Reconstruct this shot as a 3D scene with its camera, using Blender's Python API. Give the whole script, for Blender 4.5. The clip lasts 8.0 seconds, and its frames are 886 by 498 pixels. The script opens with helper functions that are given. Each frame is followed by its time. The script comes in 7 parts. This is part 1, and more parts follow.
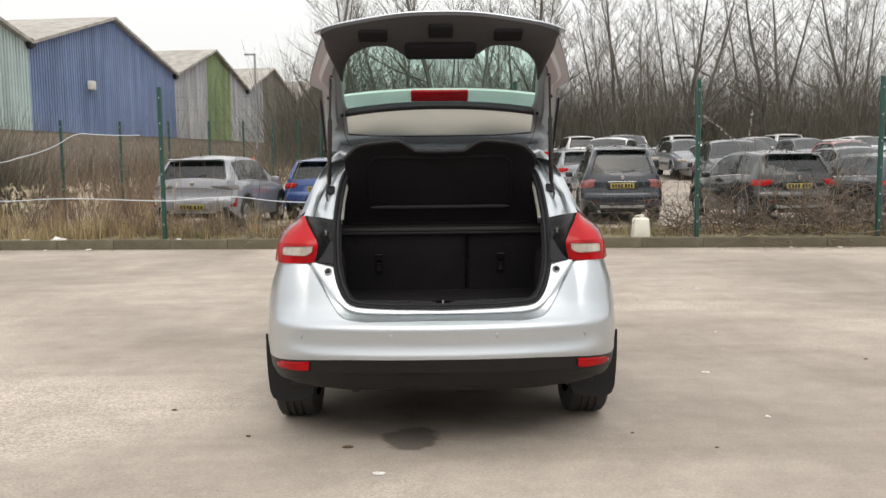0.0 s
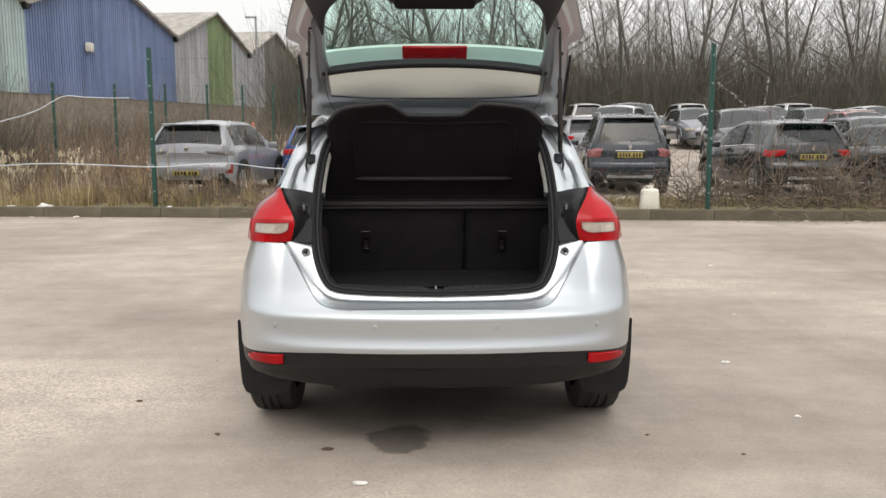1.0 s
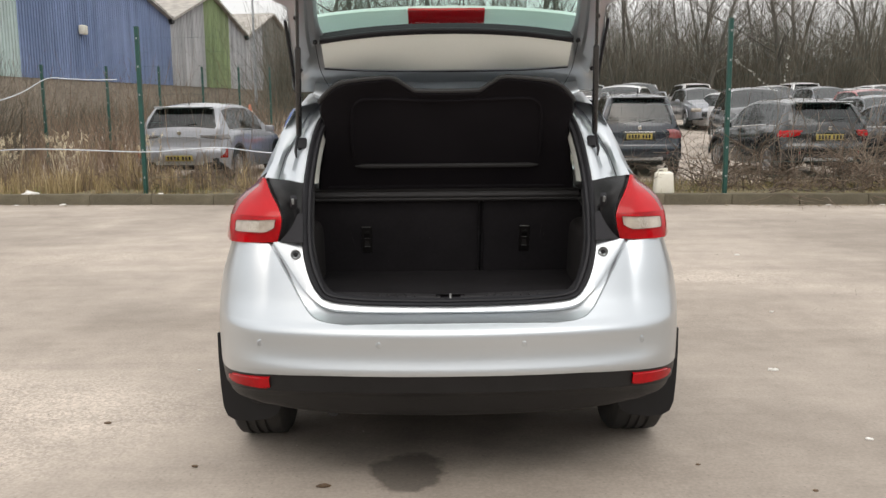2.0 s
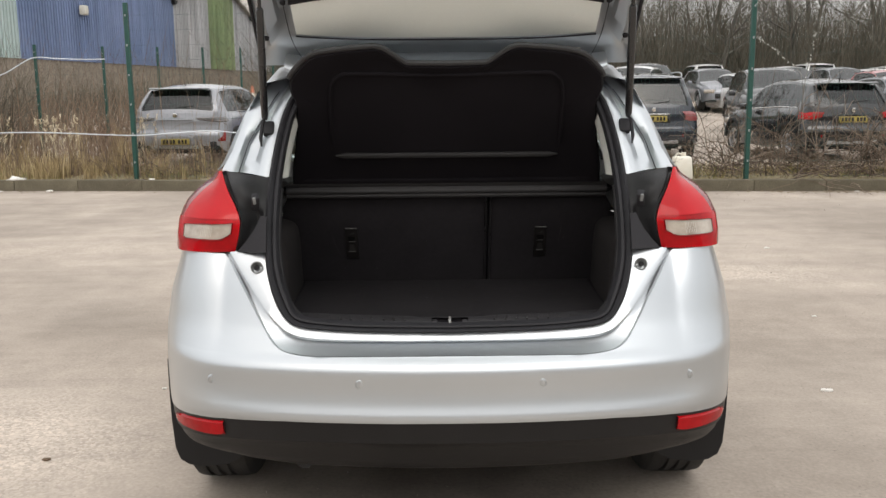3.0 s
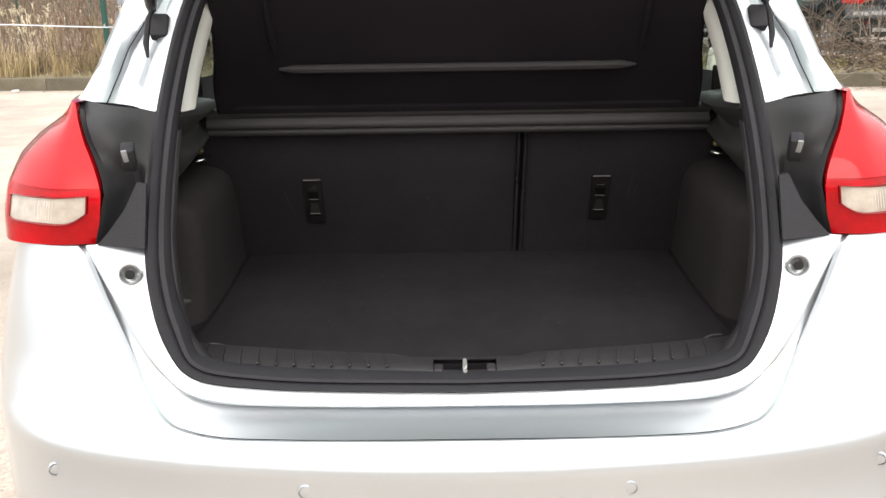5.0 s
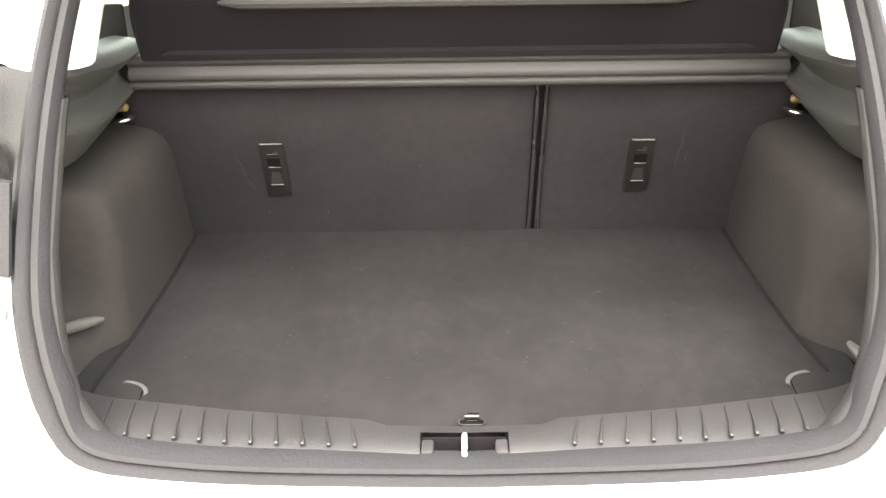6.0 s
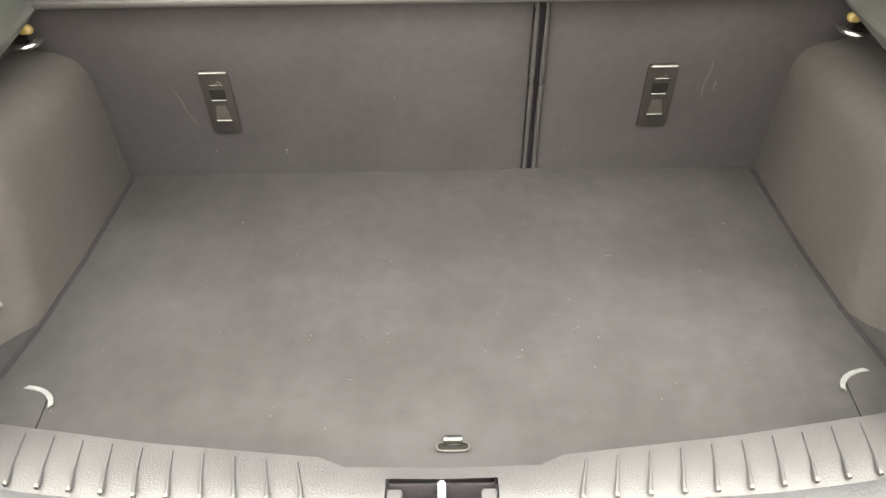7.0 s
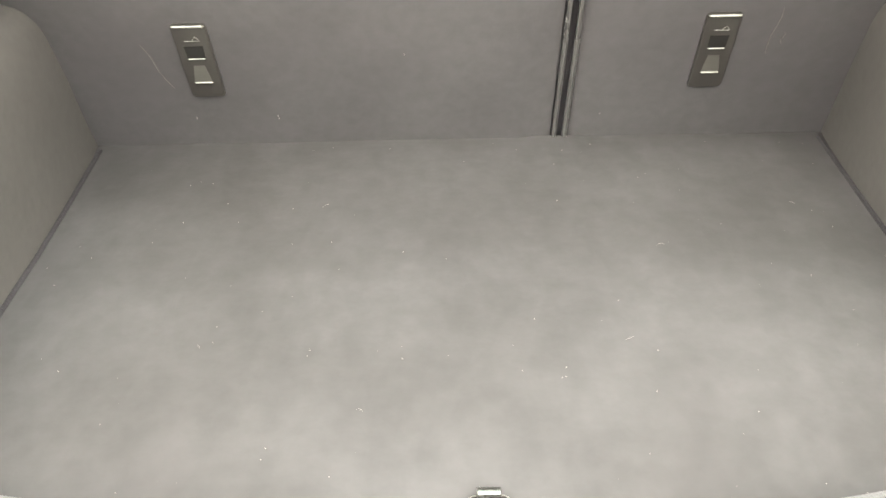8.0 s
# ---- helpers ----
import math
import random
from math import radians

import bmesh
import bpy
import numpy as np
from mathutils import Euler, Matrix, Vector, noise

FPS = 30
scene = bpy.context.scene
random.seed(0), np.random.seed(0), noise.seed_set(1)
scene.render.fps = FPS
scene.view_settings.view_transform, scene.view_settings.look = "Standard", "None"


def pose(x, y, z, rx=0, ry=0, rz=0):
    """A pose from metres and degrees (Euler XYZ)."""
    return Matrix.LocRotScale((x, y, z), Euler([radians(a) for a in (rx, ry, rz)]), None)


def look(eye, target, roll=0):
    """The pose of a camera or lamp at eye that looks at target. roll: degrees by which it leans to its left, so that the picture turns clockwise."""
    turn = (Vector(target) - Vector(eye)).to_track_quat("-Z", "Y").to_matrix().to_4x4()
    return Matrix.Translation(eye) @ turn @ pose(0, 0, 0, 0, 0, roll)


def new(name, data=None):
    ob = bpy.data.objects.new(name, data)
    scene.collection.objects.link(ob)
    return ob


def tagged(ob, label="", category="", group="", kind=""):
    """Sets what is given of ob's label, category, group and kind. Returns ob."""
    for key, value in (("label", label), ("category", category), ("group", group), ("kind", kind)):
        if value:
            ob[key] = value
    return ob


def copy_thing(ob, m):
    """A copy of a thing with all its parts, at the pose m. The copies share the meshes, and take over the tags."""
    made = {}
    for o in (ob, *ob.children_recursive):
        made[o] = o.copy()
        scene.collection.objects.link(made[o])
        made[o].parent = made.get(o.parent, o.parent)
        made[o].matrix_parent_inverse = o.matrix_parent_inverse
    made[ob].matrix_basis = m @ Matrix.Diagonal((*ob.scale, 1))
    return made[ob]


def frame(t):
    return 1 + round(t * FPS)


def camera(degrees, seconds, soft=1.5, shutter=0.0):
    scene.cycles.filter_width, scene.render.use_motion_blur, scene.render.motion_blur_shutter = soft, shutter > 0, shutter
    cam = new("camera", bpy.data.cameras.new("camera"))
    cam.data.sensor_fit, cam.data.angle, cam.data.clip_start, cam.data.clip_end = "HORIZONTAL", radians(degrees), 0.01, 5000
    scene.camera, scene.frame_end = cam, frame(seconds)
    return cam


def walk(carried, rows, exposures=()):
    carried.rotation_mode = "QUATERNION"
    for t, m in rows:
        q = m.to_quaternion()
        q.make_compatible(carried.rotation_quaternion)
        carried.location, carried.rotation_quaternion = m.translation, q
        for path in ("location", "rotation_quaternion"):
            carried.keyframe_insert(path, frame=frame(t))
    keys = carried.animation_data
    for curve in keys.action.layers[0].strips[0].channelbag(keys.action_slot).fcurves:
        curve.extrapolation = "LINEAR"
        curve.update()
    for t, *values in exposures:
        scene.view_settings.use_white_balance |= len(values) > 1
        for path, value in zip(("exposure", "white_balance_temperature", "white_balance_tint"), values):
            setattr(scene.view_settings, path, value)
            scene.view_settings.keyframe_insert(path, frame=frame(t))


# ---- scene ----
cam = camera(52.5, 8.0)
PATH = [
    (0, (-0.074, -4.046, 1.393), (-0.038, -2.056, 1.191), -0.6),
    (0.5, (-0.039, -3.783, 1.384), (0.0, -1.798, 1.141), -1.2),
    (1, (-0.022, -3.527, 1.387), (0.006, -1.546, 1.113), -0.1),
    (1.5, (-0.071, -3.23, 1.376), (-0.037, -1.252, 1.083), -0.4),
    (3, (-0.03, -2.272, 1.35), (-0.02, -0.303, 1.0), -0.5),
    (3.5, (0.004, -1.95, 1.333), (0.009, 0.014, 0.955), -0.7),
    (4, (0.032, -1.662, 1.334), (0.001, 0.285, 0.877), -0.5),
    (4.5, (-0.018, -1.386, 1.319), (-0.043, 0.541, 0.784), -0.8),
    (4.7, (-0.031, -1.291, 1.318), (-0.036, 0.63, 0.763), -0.9),
    (5.8, (0.006, -0.779, 1.321), (-0.037, 1.085, 0.597), -1.0),
    (6, (-0.01, -0.68, 1.322), (-0.034, 1.161, 0.541), -0.9),
    (6.5, (-0.023, -0.511, 1.314), (0.011, 1.275, 0.416), -0.3),
    (7, (0.009, -0.399, 1.307), (-0.003, 1.33, 0.302), -1.0),
    (7.5, (0.017, -0.313, 1.281), (-0.028, 1.388, 0.23), -1.6),
    (8, (-0.02, -0.201, 1.249), (-0.029, 1.466, 0.144), -1.3),
]
walk(cam, [(t, look(eye, target, roll)) for t, eye, target, roll in PATH],
     exposures=[(0.0, 0.0, 6500, 9), (4.7, 0.0, 6500, 10), (4.9, 0.5, 6500, 10), (5.6, 3.0, 6900, 9), (5.8, 3.15, 7000, 8), (6.0, 3.25, 7050, 8), (6.5, 3.92, 7100, 4), (7.2, 4.12, 7150, 1), (7.5, 4.26, 7150, -1), (8.0, 4.62, 7050, -2)])

# overcast daylight: a pale, even sky and a very wide, weak sun
world = bpy.data.worlds.new("overcast_sky")
scene.world = world
world.use_nodes = True
wn, wl = world.node_tree.nodes, world.node_tree.links
sky = wn.new("ShaderNodeTexSky")
sky.sky_type, sky.sun_disc = "NISHITA", False
sky.sun_elevation, sky.sun_rotation = radians(54), radians(196)
sky.air_density, sky.dust_density, sky.ozone_density = 1.0, 6.0, 1.0
dim = wn.new("ShaderNodeVectorMath"); dim.operation = "SCALE"; dim.inputs["Scale"].default_value = 0.10
wl.new(sky.outputs[0], dim.inputs[0])
veil = wn.new("ShaderNodeMix"); veil.data_type = "RGBA"; veil.inputs["Factor"].default_value = 0.82
wl.new(dim.outputs[0], veil.inputs["A"])
veil.inputs["B"].default_value = (1.0, 0.985, 0.965, 1)
wl.new(veil.outputs["Result"], wn["Background"].inputs[0])
updir, split, rise = wn.new("ShaderNodeTexCoord"), wn.new("ShaderNodeSeparateXYZ"), wn.new("ShaderNodeMapRange")
wl.new(updir.outputs["Generated"], split.inputs[0]); wl.new(split.outputs["Z"], rise.inputs["Value"])
rise.inputs["To Min"].default_value, rise.inputs["To Max"].default_value = 1.06, 1.85
wl.new(rise.outputs["Result"], wn["Background"].inputs[1])
sun = new("sun", bpy.data.lights.new("sun", "SUN"))
sun.data.energy, sun.data.angle, sun.data.color = .75, radians(40), (1.0, 0.97, 0.92)
sun.matrix_world = look((2.6, -9.2, 13.2), (0, 0, 0))


# ---- small tools ----
def link(bm, name, material, parent=None, label="", smooth=True):
    bmesh.ops.recalc_face_normals(bm, faces=bm.faces)
    me = bpy.data.meshes.new(name)
    bm.to_mesh(me)
    bm.free()
    for m in (material if isinstance(material, (list, tuple)) else [material]):
        me.materials.append(m)
    if smooth:
        me.polygons.foreach_set("use_smooth", [True] * len(me.polygons))
        me.set_sharp_from_angle(angle=radians(38))
    ob = new(name, me)
    if parent:
        ob.parent = parent
    if label:
        tagged(ob, label)
    return ob


def part(name, bm, material, parent, label="", smooth=True):
    return link(bm, name, material, parent, label, smooth)


def thing(name, label, category, group="", kind="", at=(0, 0, 0)):
    ob = new(name)
    ob.location = at
    ob.empty_display_size = 0.1
    return tagged(ob, label, category, group, kind)


def spline(pts, n):
    """n points along a smooth curve through pts."""
    p = [Vector(q) for q in pts]
    p = [2 * p[0] - p[1]] + p + [2 * p[-1] - p[-2]]
    out = []
    m = len(p) - 3
    for k in range(n):
        f = k / (n - 1) * m
        i = min(int(f), m - 1)
        t = f - i
        a, b, c, d = p[i:i + 4]
        out.append(0.5 * ((2 * b) + (c - a) * t + (2 * a - 5 * b + 4 * c - d) * t * t + (3 * b - a - 3 * c + d) * t ** 3))
    return out


def lerp(x, table):
    xs = [a for a, _ in table]
    return float(np.interp(x, xs, [b for _, b in table]))


def add_grid(bm, rows, close=False):
    """Quads between rows of points; returns the vertex rows."""
    vs = [[bm.verts.new(p) for p in row] for row in rows]
    for a, b in zip(vs, vs[1:]):
        n = len(a)
        for k in range(n if close else n - 1):
            k2 = (k + 1) % n
            try:
                bm.faces.new((a[k], a[k2], b[k2], b[k]))
            except ValueError:
                pass
    return vs


def add_box(bm, c, size, rot=None, bevel=0.0, seg=2):
    m = Matrix.Translation(c) @ (rot.to_4x4() if rot else Matrix()) @ Matrix.Diagonal((*size, 1))
    made = bmesh.ops.create_cube(bm, size=1, matrix=m)["verts"]
    if bevel:
        edges = list({e for v in made for e in v.link_edges})
        bmesh.ops.bevel(bm, geom=edges, offset=bevel, segments=seg, affect="EDGES", profile=0.5)


def add_tube(bm, pts, radii, seg=8, cap=True):
    pts = [Vector(p) for p in pts]
    if not isinstance(radii, (list, tuple)):
        radii = [radii] * len(pts)
    rows = []
    for i, p in enumerate(pts):
        d = (pts[min(i + 1, len(pts) - 1)] - pts[max(i - 1, 0)]).normalized()
        u = d.cross(Vector((0, 0, 1)) if abs(d.z) < 0.9 else Vector((0, 1, 0))).normalized()
        v = d.cross(u)
        rows.append([p + radii[i] * (math.cos(2 * math.pi * k / seg) * u + math.sin(2 * math.pi * k / seg) * v) for k in range(seg)])
    vs = add_grid(bm, rows, close=True)
    if cap and seg > 2:
        bm.faces.new(vs[0][::-1])
        bm.faces.new(vs[-1])


def add_lathe(bm, prof, seg, m=None):
    """prof: (radius, along) pairs turned round the x axis."""
    m = m or Matrix()
    add_grid(bm, [[m @ Vector((a, r * math.cos(2 * math.pi * k / seg), r * math.sin(2 * math.pi * k / seg))) for k in range(seg)] for r, a in prof], close=True)


def add_plate(bm, outline, depth):
    """A flat outline with a thickness along the vector depth."""
    a = [bm.verts.new(p) for p in outline]
    b = [bm.verts.new(Vector(p) + Vector(depth)) for p in outline]
    bm.faces.new(a)
    bm.faces.new(b[::-1])
    n = len(a)
    for k in range(n):
        bm.faces.new((a[k], a[(k + 1) % n], b[(k + 1) % n], b[k]))


# ---- materials ----
def make(name, c1, c2, scale=4.0, rough=0.6, metal=0.0, bump=0.0, bump_scale=60.0, coat=0.0, grain=0.12, spec=0.5, rough_var=0.1, random_tint=0.0):
    m = bpy.data.materials.new(name)
    m.use_nodes = True
    n, l = m.node_tree.nodes, m.node_tree.links
    b = n["Principled BSDF"]
    tc = n.new("ShaderNodeTexCoord")
    big = n.new("ShaderNodeTexNoise"); big.inputs["Scale"].default_value = scale; big.inputs["Detail"].default_value = 5
    fine = n.new("ShaderNodeTexNoise"); fine.inputs["Scale"].default_value = bump_scale; fine.inputs["Detail"].default_value = 3
    l.new(tc.outputs["Object"], big.inputs["Vector"]); l.new(tc.outputs["Object"], fine.inputs["Vector"])
    ramp = n.new("ShaderNodeMapRange"); ramp.inputs["From Min"].default_value, ramp.inputs["From Max"].default_value = 0.35, 0.65
    l.new(big.outputs["Fac"], ramp.inputs["Value"])
    mix = n.new("ShaderNodeMix"); mix.data_type = "RGBA"
    mix.inputs["A"].default_value, mix.inputs["B"].default_value = (*c1, 1), (*c2, 1)
    l.new(ramp.outputs["Result"], mix.inputs["Factor"])
    g = n.new("ShaderNodeMapRange"); g.inputs["From Min"].default_value, g.inputs["From Max"].default_value = 0.3, 0.7
    g.inputs["To Min"].default_value, g.inputs["To Max"].default_value = 1 - grain, 1 + grain
    l.new(fine.outputs["Fac"], g.inputs["Value"])
    out = g.outputs["Result"]
    if random_tint:
        info = n.new("ShaderNodeObjectInfo")
        r = n.new("ShaderNodeMapRange"); r.inputs["To Min"].default_value, r.inputs["To Max"].default_value = 1 - random_tint, 1 + random_tint
        l.new(info.outputs["Random"], r.inputs["Value"])
        mul = n.new("ShaderNodeMath"); mul.operation = "MULTIPLY"
        l.new(out, mul.inputs[0]); l.new(r.outputs["Result"], mul.inputs[1])
        out = mul.outputs[0]
    sc = n.new("ShaderNodeVectorMath"); sc.operation = "SCALE"
    l.new(mix.outputs["Result"], sc.inputs[0]); l.new(out, sc.inputs["Scale"])
    l.new(sc.outputs[0], b.inputs["Base Color"])
    rr = n.new("ShaderNodeMapRange"); rr.inputs["To Min"].default_value, rr.inputs["To Max"].default_value = max(0.02, rough - rough_var), min(1, rough + rough_var)
    l.new(big.outputs["Fac"], rr.inputs["Value"]); l.new(rr.outputs["Result"], b.inputs["Roughness"])
    b.inputs["Metallic"].default_value = metal
    b.inputs["Specular IOR Level"].default_value = spec
    b.inputs["Coat Weight"].default_value = coat
    b.inputs["Coat Roughness"].default_value = 0.06
    if bump:
        bp = n.new("ShaderNodeBump"); bp.inputs["Strength"].default_value = bump; bp.inputs["Distance"].default_value = 0.004
        l.new(fine.outputs["Fac"], bp.inputs["Height"]); l.new(bp.outputs[0], b.inputs["Normal"])
    return m


def glass(name, tint, rough=0.02, reflect=1.0):
    m = bpy.data.materials.new(name)
    m.use_nodes = True
    n, l = m.node_tree.nodes, m.node_tree.links
    n.remove(n["Principled BSDF"])
    tr = n.new("ShaderNodeBsdfTransparent"); tr.inputs[0].default_value = (*tint, 1)
    gl = n.new("ShaderNodeBsdfGlossy"); gl.inputs["Roughness"].default_value = rough
    fr = n.new("ShaderNodeLayerWeight"); fr.inputs["Blend"].default_value = 0.5
    pw = n.new("ShaderNodeMath"); pw.operation = "POWER"; pw.inputs[1].default_value = 4.0
    l.new(fr.outputs["Facing"], pw.inputs[0])
    k = n.new("ShaderNodeMath"); k.operation = "MULTIPLY_ADD"; k.inputs[1].default_value = 0.8; k.inputs[2].default_value = 0.05 * reflect
    l.new(pw.outputs[0], k.inputs[0])
    mx = n.new("ShaderNodeMixShader")
    l.new(k.outputs[0], mx.inputs[0]); l.new(tr.outputs[0], mx.inputs[1]); l.new(gl.outputs[0], mx.inputs[2])
    l.new(mx.outputs[0], n["Material Output"].inputs[0])
    return m


PAINT = {
    "silver": make("silver_paint", (.495, .525, .550), (.520, .550, .575), 1.5, .35, .80, .02, 900, coat=.5, grain=.03, rough_var=.03),
    "pale_silver": make("pale_silver_paint", (0.2652, 0.2730, 0.2952), (0.2340, 0.2418, 0.2624), 2, .32, .4, 0, 200, coat=.8, grain=.04),
    "blue": make("blue_paint", (.016, .058, .22), (.014, .050, .19), 2, .3, .2, 0, 200, coat=1, grain=.04),
    "dark_grey": make("dark_grey_paint", (.06, .07, .085), (.075, .085, .10), 2, .35, .3, 0, 200, coat=.9, grain=.04),
    "charcoal": make("charcoal_paint", (0.0098, 0.0095, 0.0101), (0.0133, 0.0126, 0.0133), 2, .25, .1, 0, 200, coat=.9, grain=.04),
    "white": make("white_paint", (.72, .72, .72), (.66, .66, .66), 2, .3, 0, 0, 200, coat=.9, grain=.03),
    "black": make("black_paint", (.018, .018, .02), (.025, .025, .028), 2, .3, .1, 0, 200, coat=1, grain=.04),
    "red": make("red_paint", (.30, .02, .02), (.26, .018, .018), 2, .3, .1, 0, 200, coat=1, grain=.04),
    "slate": make("slate_blue_paint", (0.0136, 0.0176, 0.0272), (0.0176, 0.0224, 0.0314), 2, .25, .1, 0, 200, coat=.9, grain=.04),
}
M_BLACK = make("black_textured_plastic", (0.0150, 0.0147, 0.0156), (0.0200, 0.0195, 0.0205), 6, .55, 0, .25, 500, grain=.15, spec=.32)
M_BUMPER = make("black_bumper_plastic", (.0085, .0083, .0090), (.0120, .0117, .0125), 7, .42, 0, .2, 600, grain=.15, spec=.30)
M_GLOSSBLACK = make("gloss_black_plastic", (.015, .015, .016), (.02, .02, .021), 6, .25, 0, 0, 200, grain=.05, coat=.3)
M_RUBBER = make("rubber_seal", (0.0120, 0.0114, 0.0138), (0.0165, 0.0158, 0.0190), 8, .68, 0, .2, 260, grain=.15, spec=.35)
M_CARPET = make("charcoal_boot_carpet", (0.0169, 0.0153, 0.0166), (0.0224, 0.0205, 0.0224), 5, .95, 0, .15, 45, grain=.08, spec=.15)


def brushed(m, low_, high_):
    """Nap brushed this way and that: broad swept marks, blotches and paler scuffs."""
    n, l = m.node_tree.nodes, m.node_tree.links
    b = n["Principled BSDF"]
    old = b.inputs["Base Color"].links[0].from_socket
    tc = n.new("ShaderNodeTexCoord")
    out = None
    for turn, scale, stretch, dist in ((.5, 5.0, (2.6, 1, 1), 1.8), (-.5, 6.5, (2.4, 1, 1), 1.4), (.2, 16, (1.3, 1, 1), .8)):
        mp = n.new("ShaderNodeMapping"); mp.inputs["Rotation"].default_value = (0, 0, turn); mp.inputs["Scale"].default_value = stretch
        l.new(tc.outputs["Object"], mp.inputs["Vector"])
        t = n.new("ShaderNodeTexNoise"); t.inputs["Scale"].default_value = scale; t.inputs["Detail"].default_value = 6; t.inputs["Distortion"].default_value = dist
        l.new(mp.outputs[0], t.inputs["Vector"])
        r = n.new("ShaderNodeMapRange"); r.inputs["From Min"].default_value, r.inputs["From Max"].default_value = .36, .64
        r.inputs["To Min"].default_value, r.inputs["To Max"].default_value = low_, high_
        l.new(t.outputs["Fac"], r.inputs["Value"])
        if out is None:
            out = r.outputs["Result"]
        else:
            k = n.new("ShaderNodeMath"); k.operation = "MULTIPLY"
            l.new(out, k.inputs[0]); l.new(r.outputs["Result"], k.inputs[1])
            out = k.outputs[0]
    sc = n.new("ShaderNodeVectorMath"); sc.operation = "SCALE"
    l.new(old, sc.inputs[0]); l.new(out, sc.inputs["Scale"])
    l.new(sc.outputs[0], b.inputs["Base Color"])


brushed(M_CARPET, .955, 1.04)
M_FELT = make("charcoal_felt_trim", (0.0260, 0.0228, 0.0226), (0.0324, 0.0286, 0.0284), 5, .92, 0, .14, 60, grain=.07, spec=.2)
M_SEATFELT = make("charcoal_seat_felt", (0.0206, 0.0186, 0.0205), (0.0261, 0.0238, 0.0259), 5, .95, 0, .12, 60, grain=.07, spec=.12)
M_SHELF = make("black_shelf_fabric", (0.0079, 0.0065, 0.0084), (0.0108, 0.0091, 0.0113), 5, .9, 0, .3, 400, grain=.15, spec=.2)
M_GREYTRIM = make("grey_interior_plastic", (0.0240, 0.0225, 0.0240), (0.0300, 0.0281, 0.0302), 6, .72, 0, .2, 500, grain=.08, spec=.35)
M_PALETRIM = make("pale_pillar_trim", (.50, .50, .46), (.55, .55, .51), 6, .6, 0, .1, 500, grain=.05)
M_SILL = make("grey_sill_plastic", (0.0174, 0.0156, 0.0176), (0.0215, 0.0194, 0.0218), 9, .55, 0, .25, 600, grain=.08)
M_RED = make("red_lamp_plastic", (.46, .003, .008), (.36, .003, .006), 5, .06, 0, 0, 200, coat=0, grain=.04, spec=.30, rough_var=.03)
M_LOWRED = make("saturated_red_lamp_plastic", (.40, .002, .006), (.27, .002, .004), 9, .12, 0, .05, 90, coat=0, grain=.10, spec=.22)
M_DEEPRED = make("deep_red_lamp_plastic", (.20, .0015, .003), (.16, .0015, .003), 3, .15, 0, 0, 200, coat=.3, grain=.04, spec=.35)
M_CLEAR = make("clear_lamp_lens", (.48, .43, .37), (.30, .26, .22), 18, .12, .1, .05, 120, coat=.6, grain=.06)
M_CHROME = make("bright_metal", (.75, .75, .74), (.68, .68, .67), 10, .22, 1, 0, 200, grain=.05)
M_ALLOY = make("alloy_wheel", (.45, .45, .46), (.38, .38, .39), 10, .35, .8, 0, 200, grain=.1)
M_TYRE = make("tyre_rubber", (.022, .022, .022), (.034, .032, .030), 9, .8, 0, .3, 160, grain=.2)
M_WHITE = make("white_plastic", (.72, .70, .62), (.66, .63, .54), 7, .5, 0, .05, 100, grain=.05)
M_YELLOW = make("yellow_plate", (.33, .26, .06), (.28, .22, .055), 8, .4, 0, 0, 200, grain=.05)
M_GATEGLASS = glass("green_tinted_glass", (.76, .97, .90))
M_CARGLASS = glass("dark_car_glass", (.10, .115, .115), reflect=1.25)
M_SIDEGLASS = glass("side_window_glass", (.62, .72, .68))
M_CARSIDE = glass("car_side_glass", (.14, .16, .16), reflect=1.8)


# ---- ground ----
FENCE = -.0825


def kerb_y(x):
    return 9.78 + FENCE * x


def ground_z(x, y):
    z = lerp(y, [(-60, 0), (11.0, 0), (14, -.08), (19, -.06), (36, .60), (56, 1.2), (400, 2.0)])
    return z


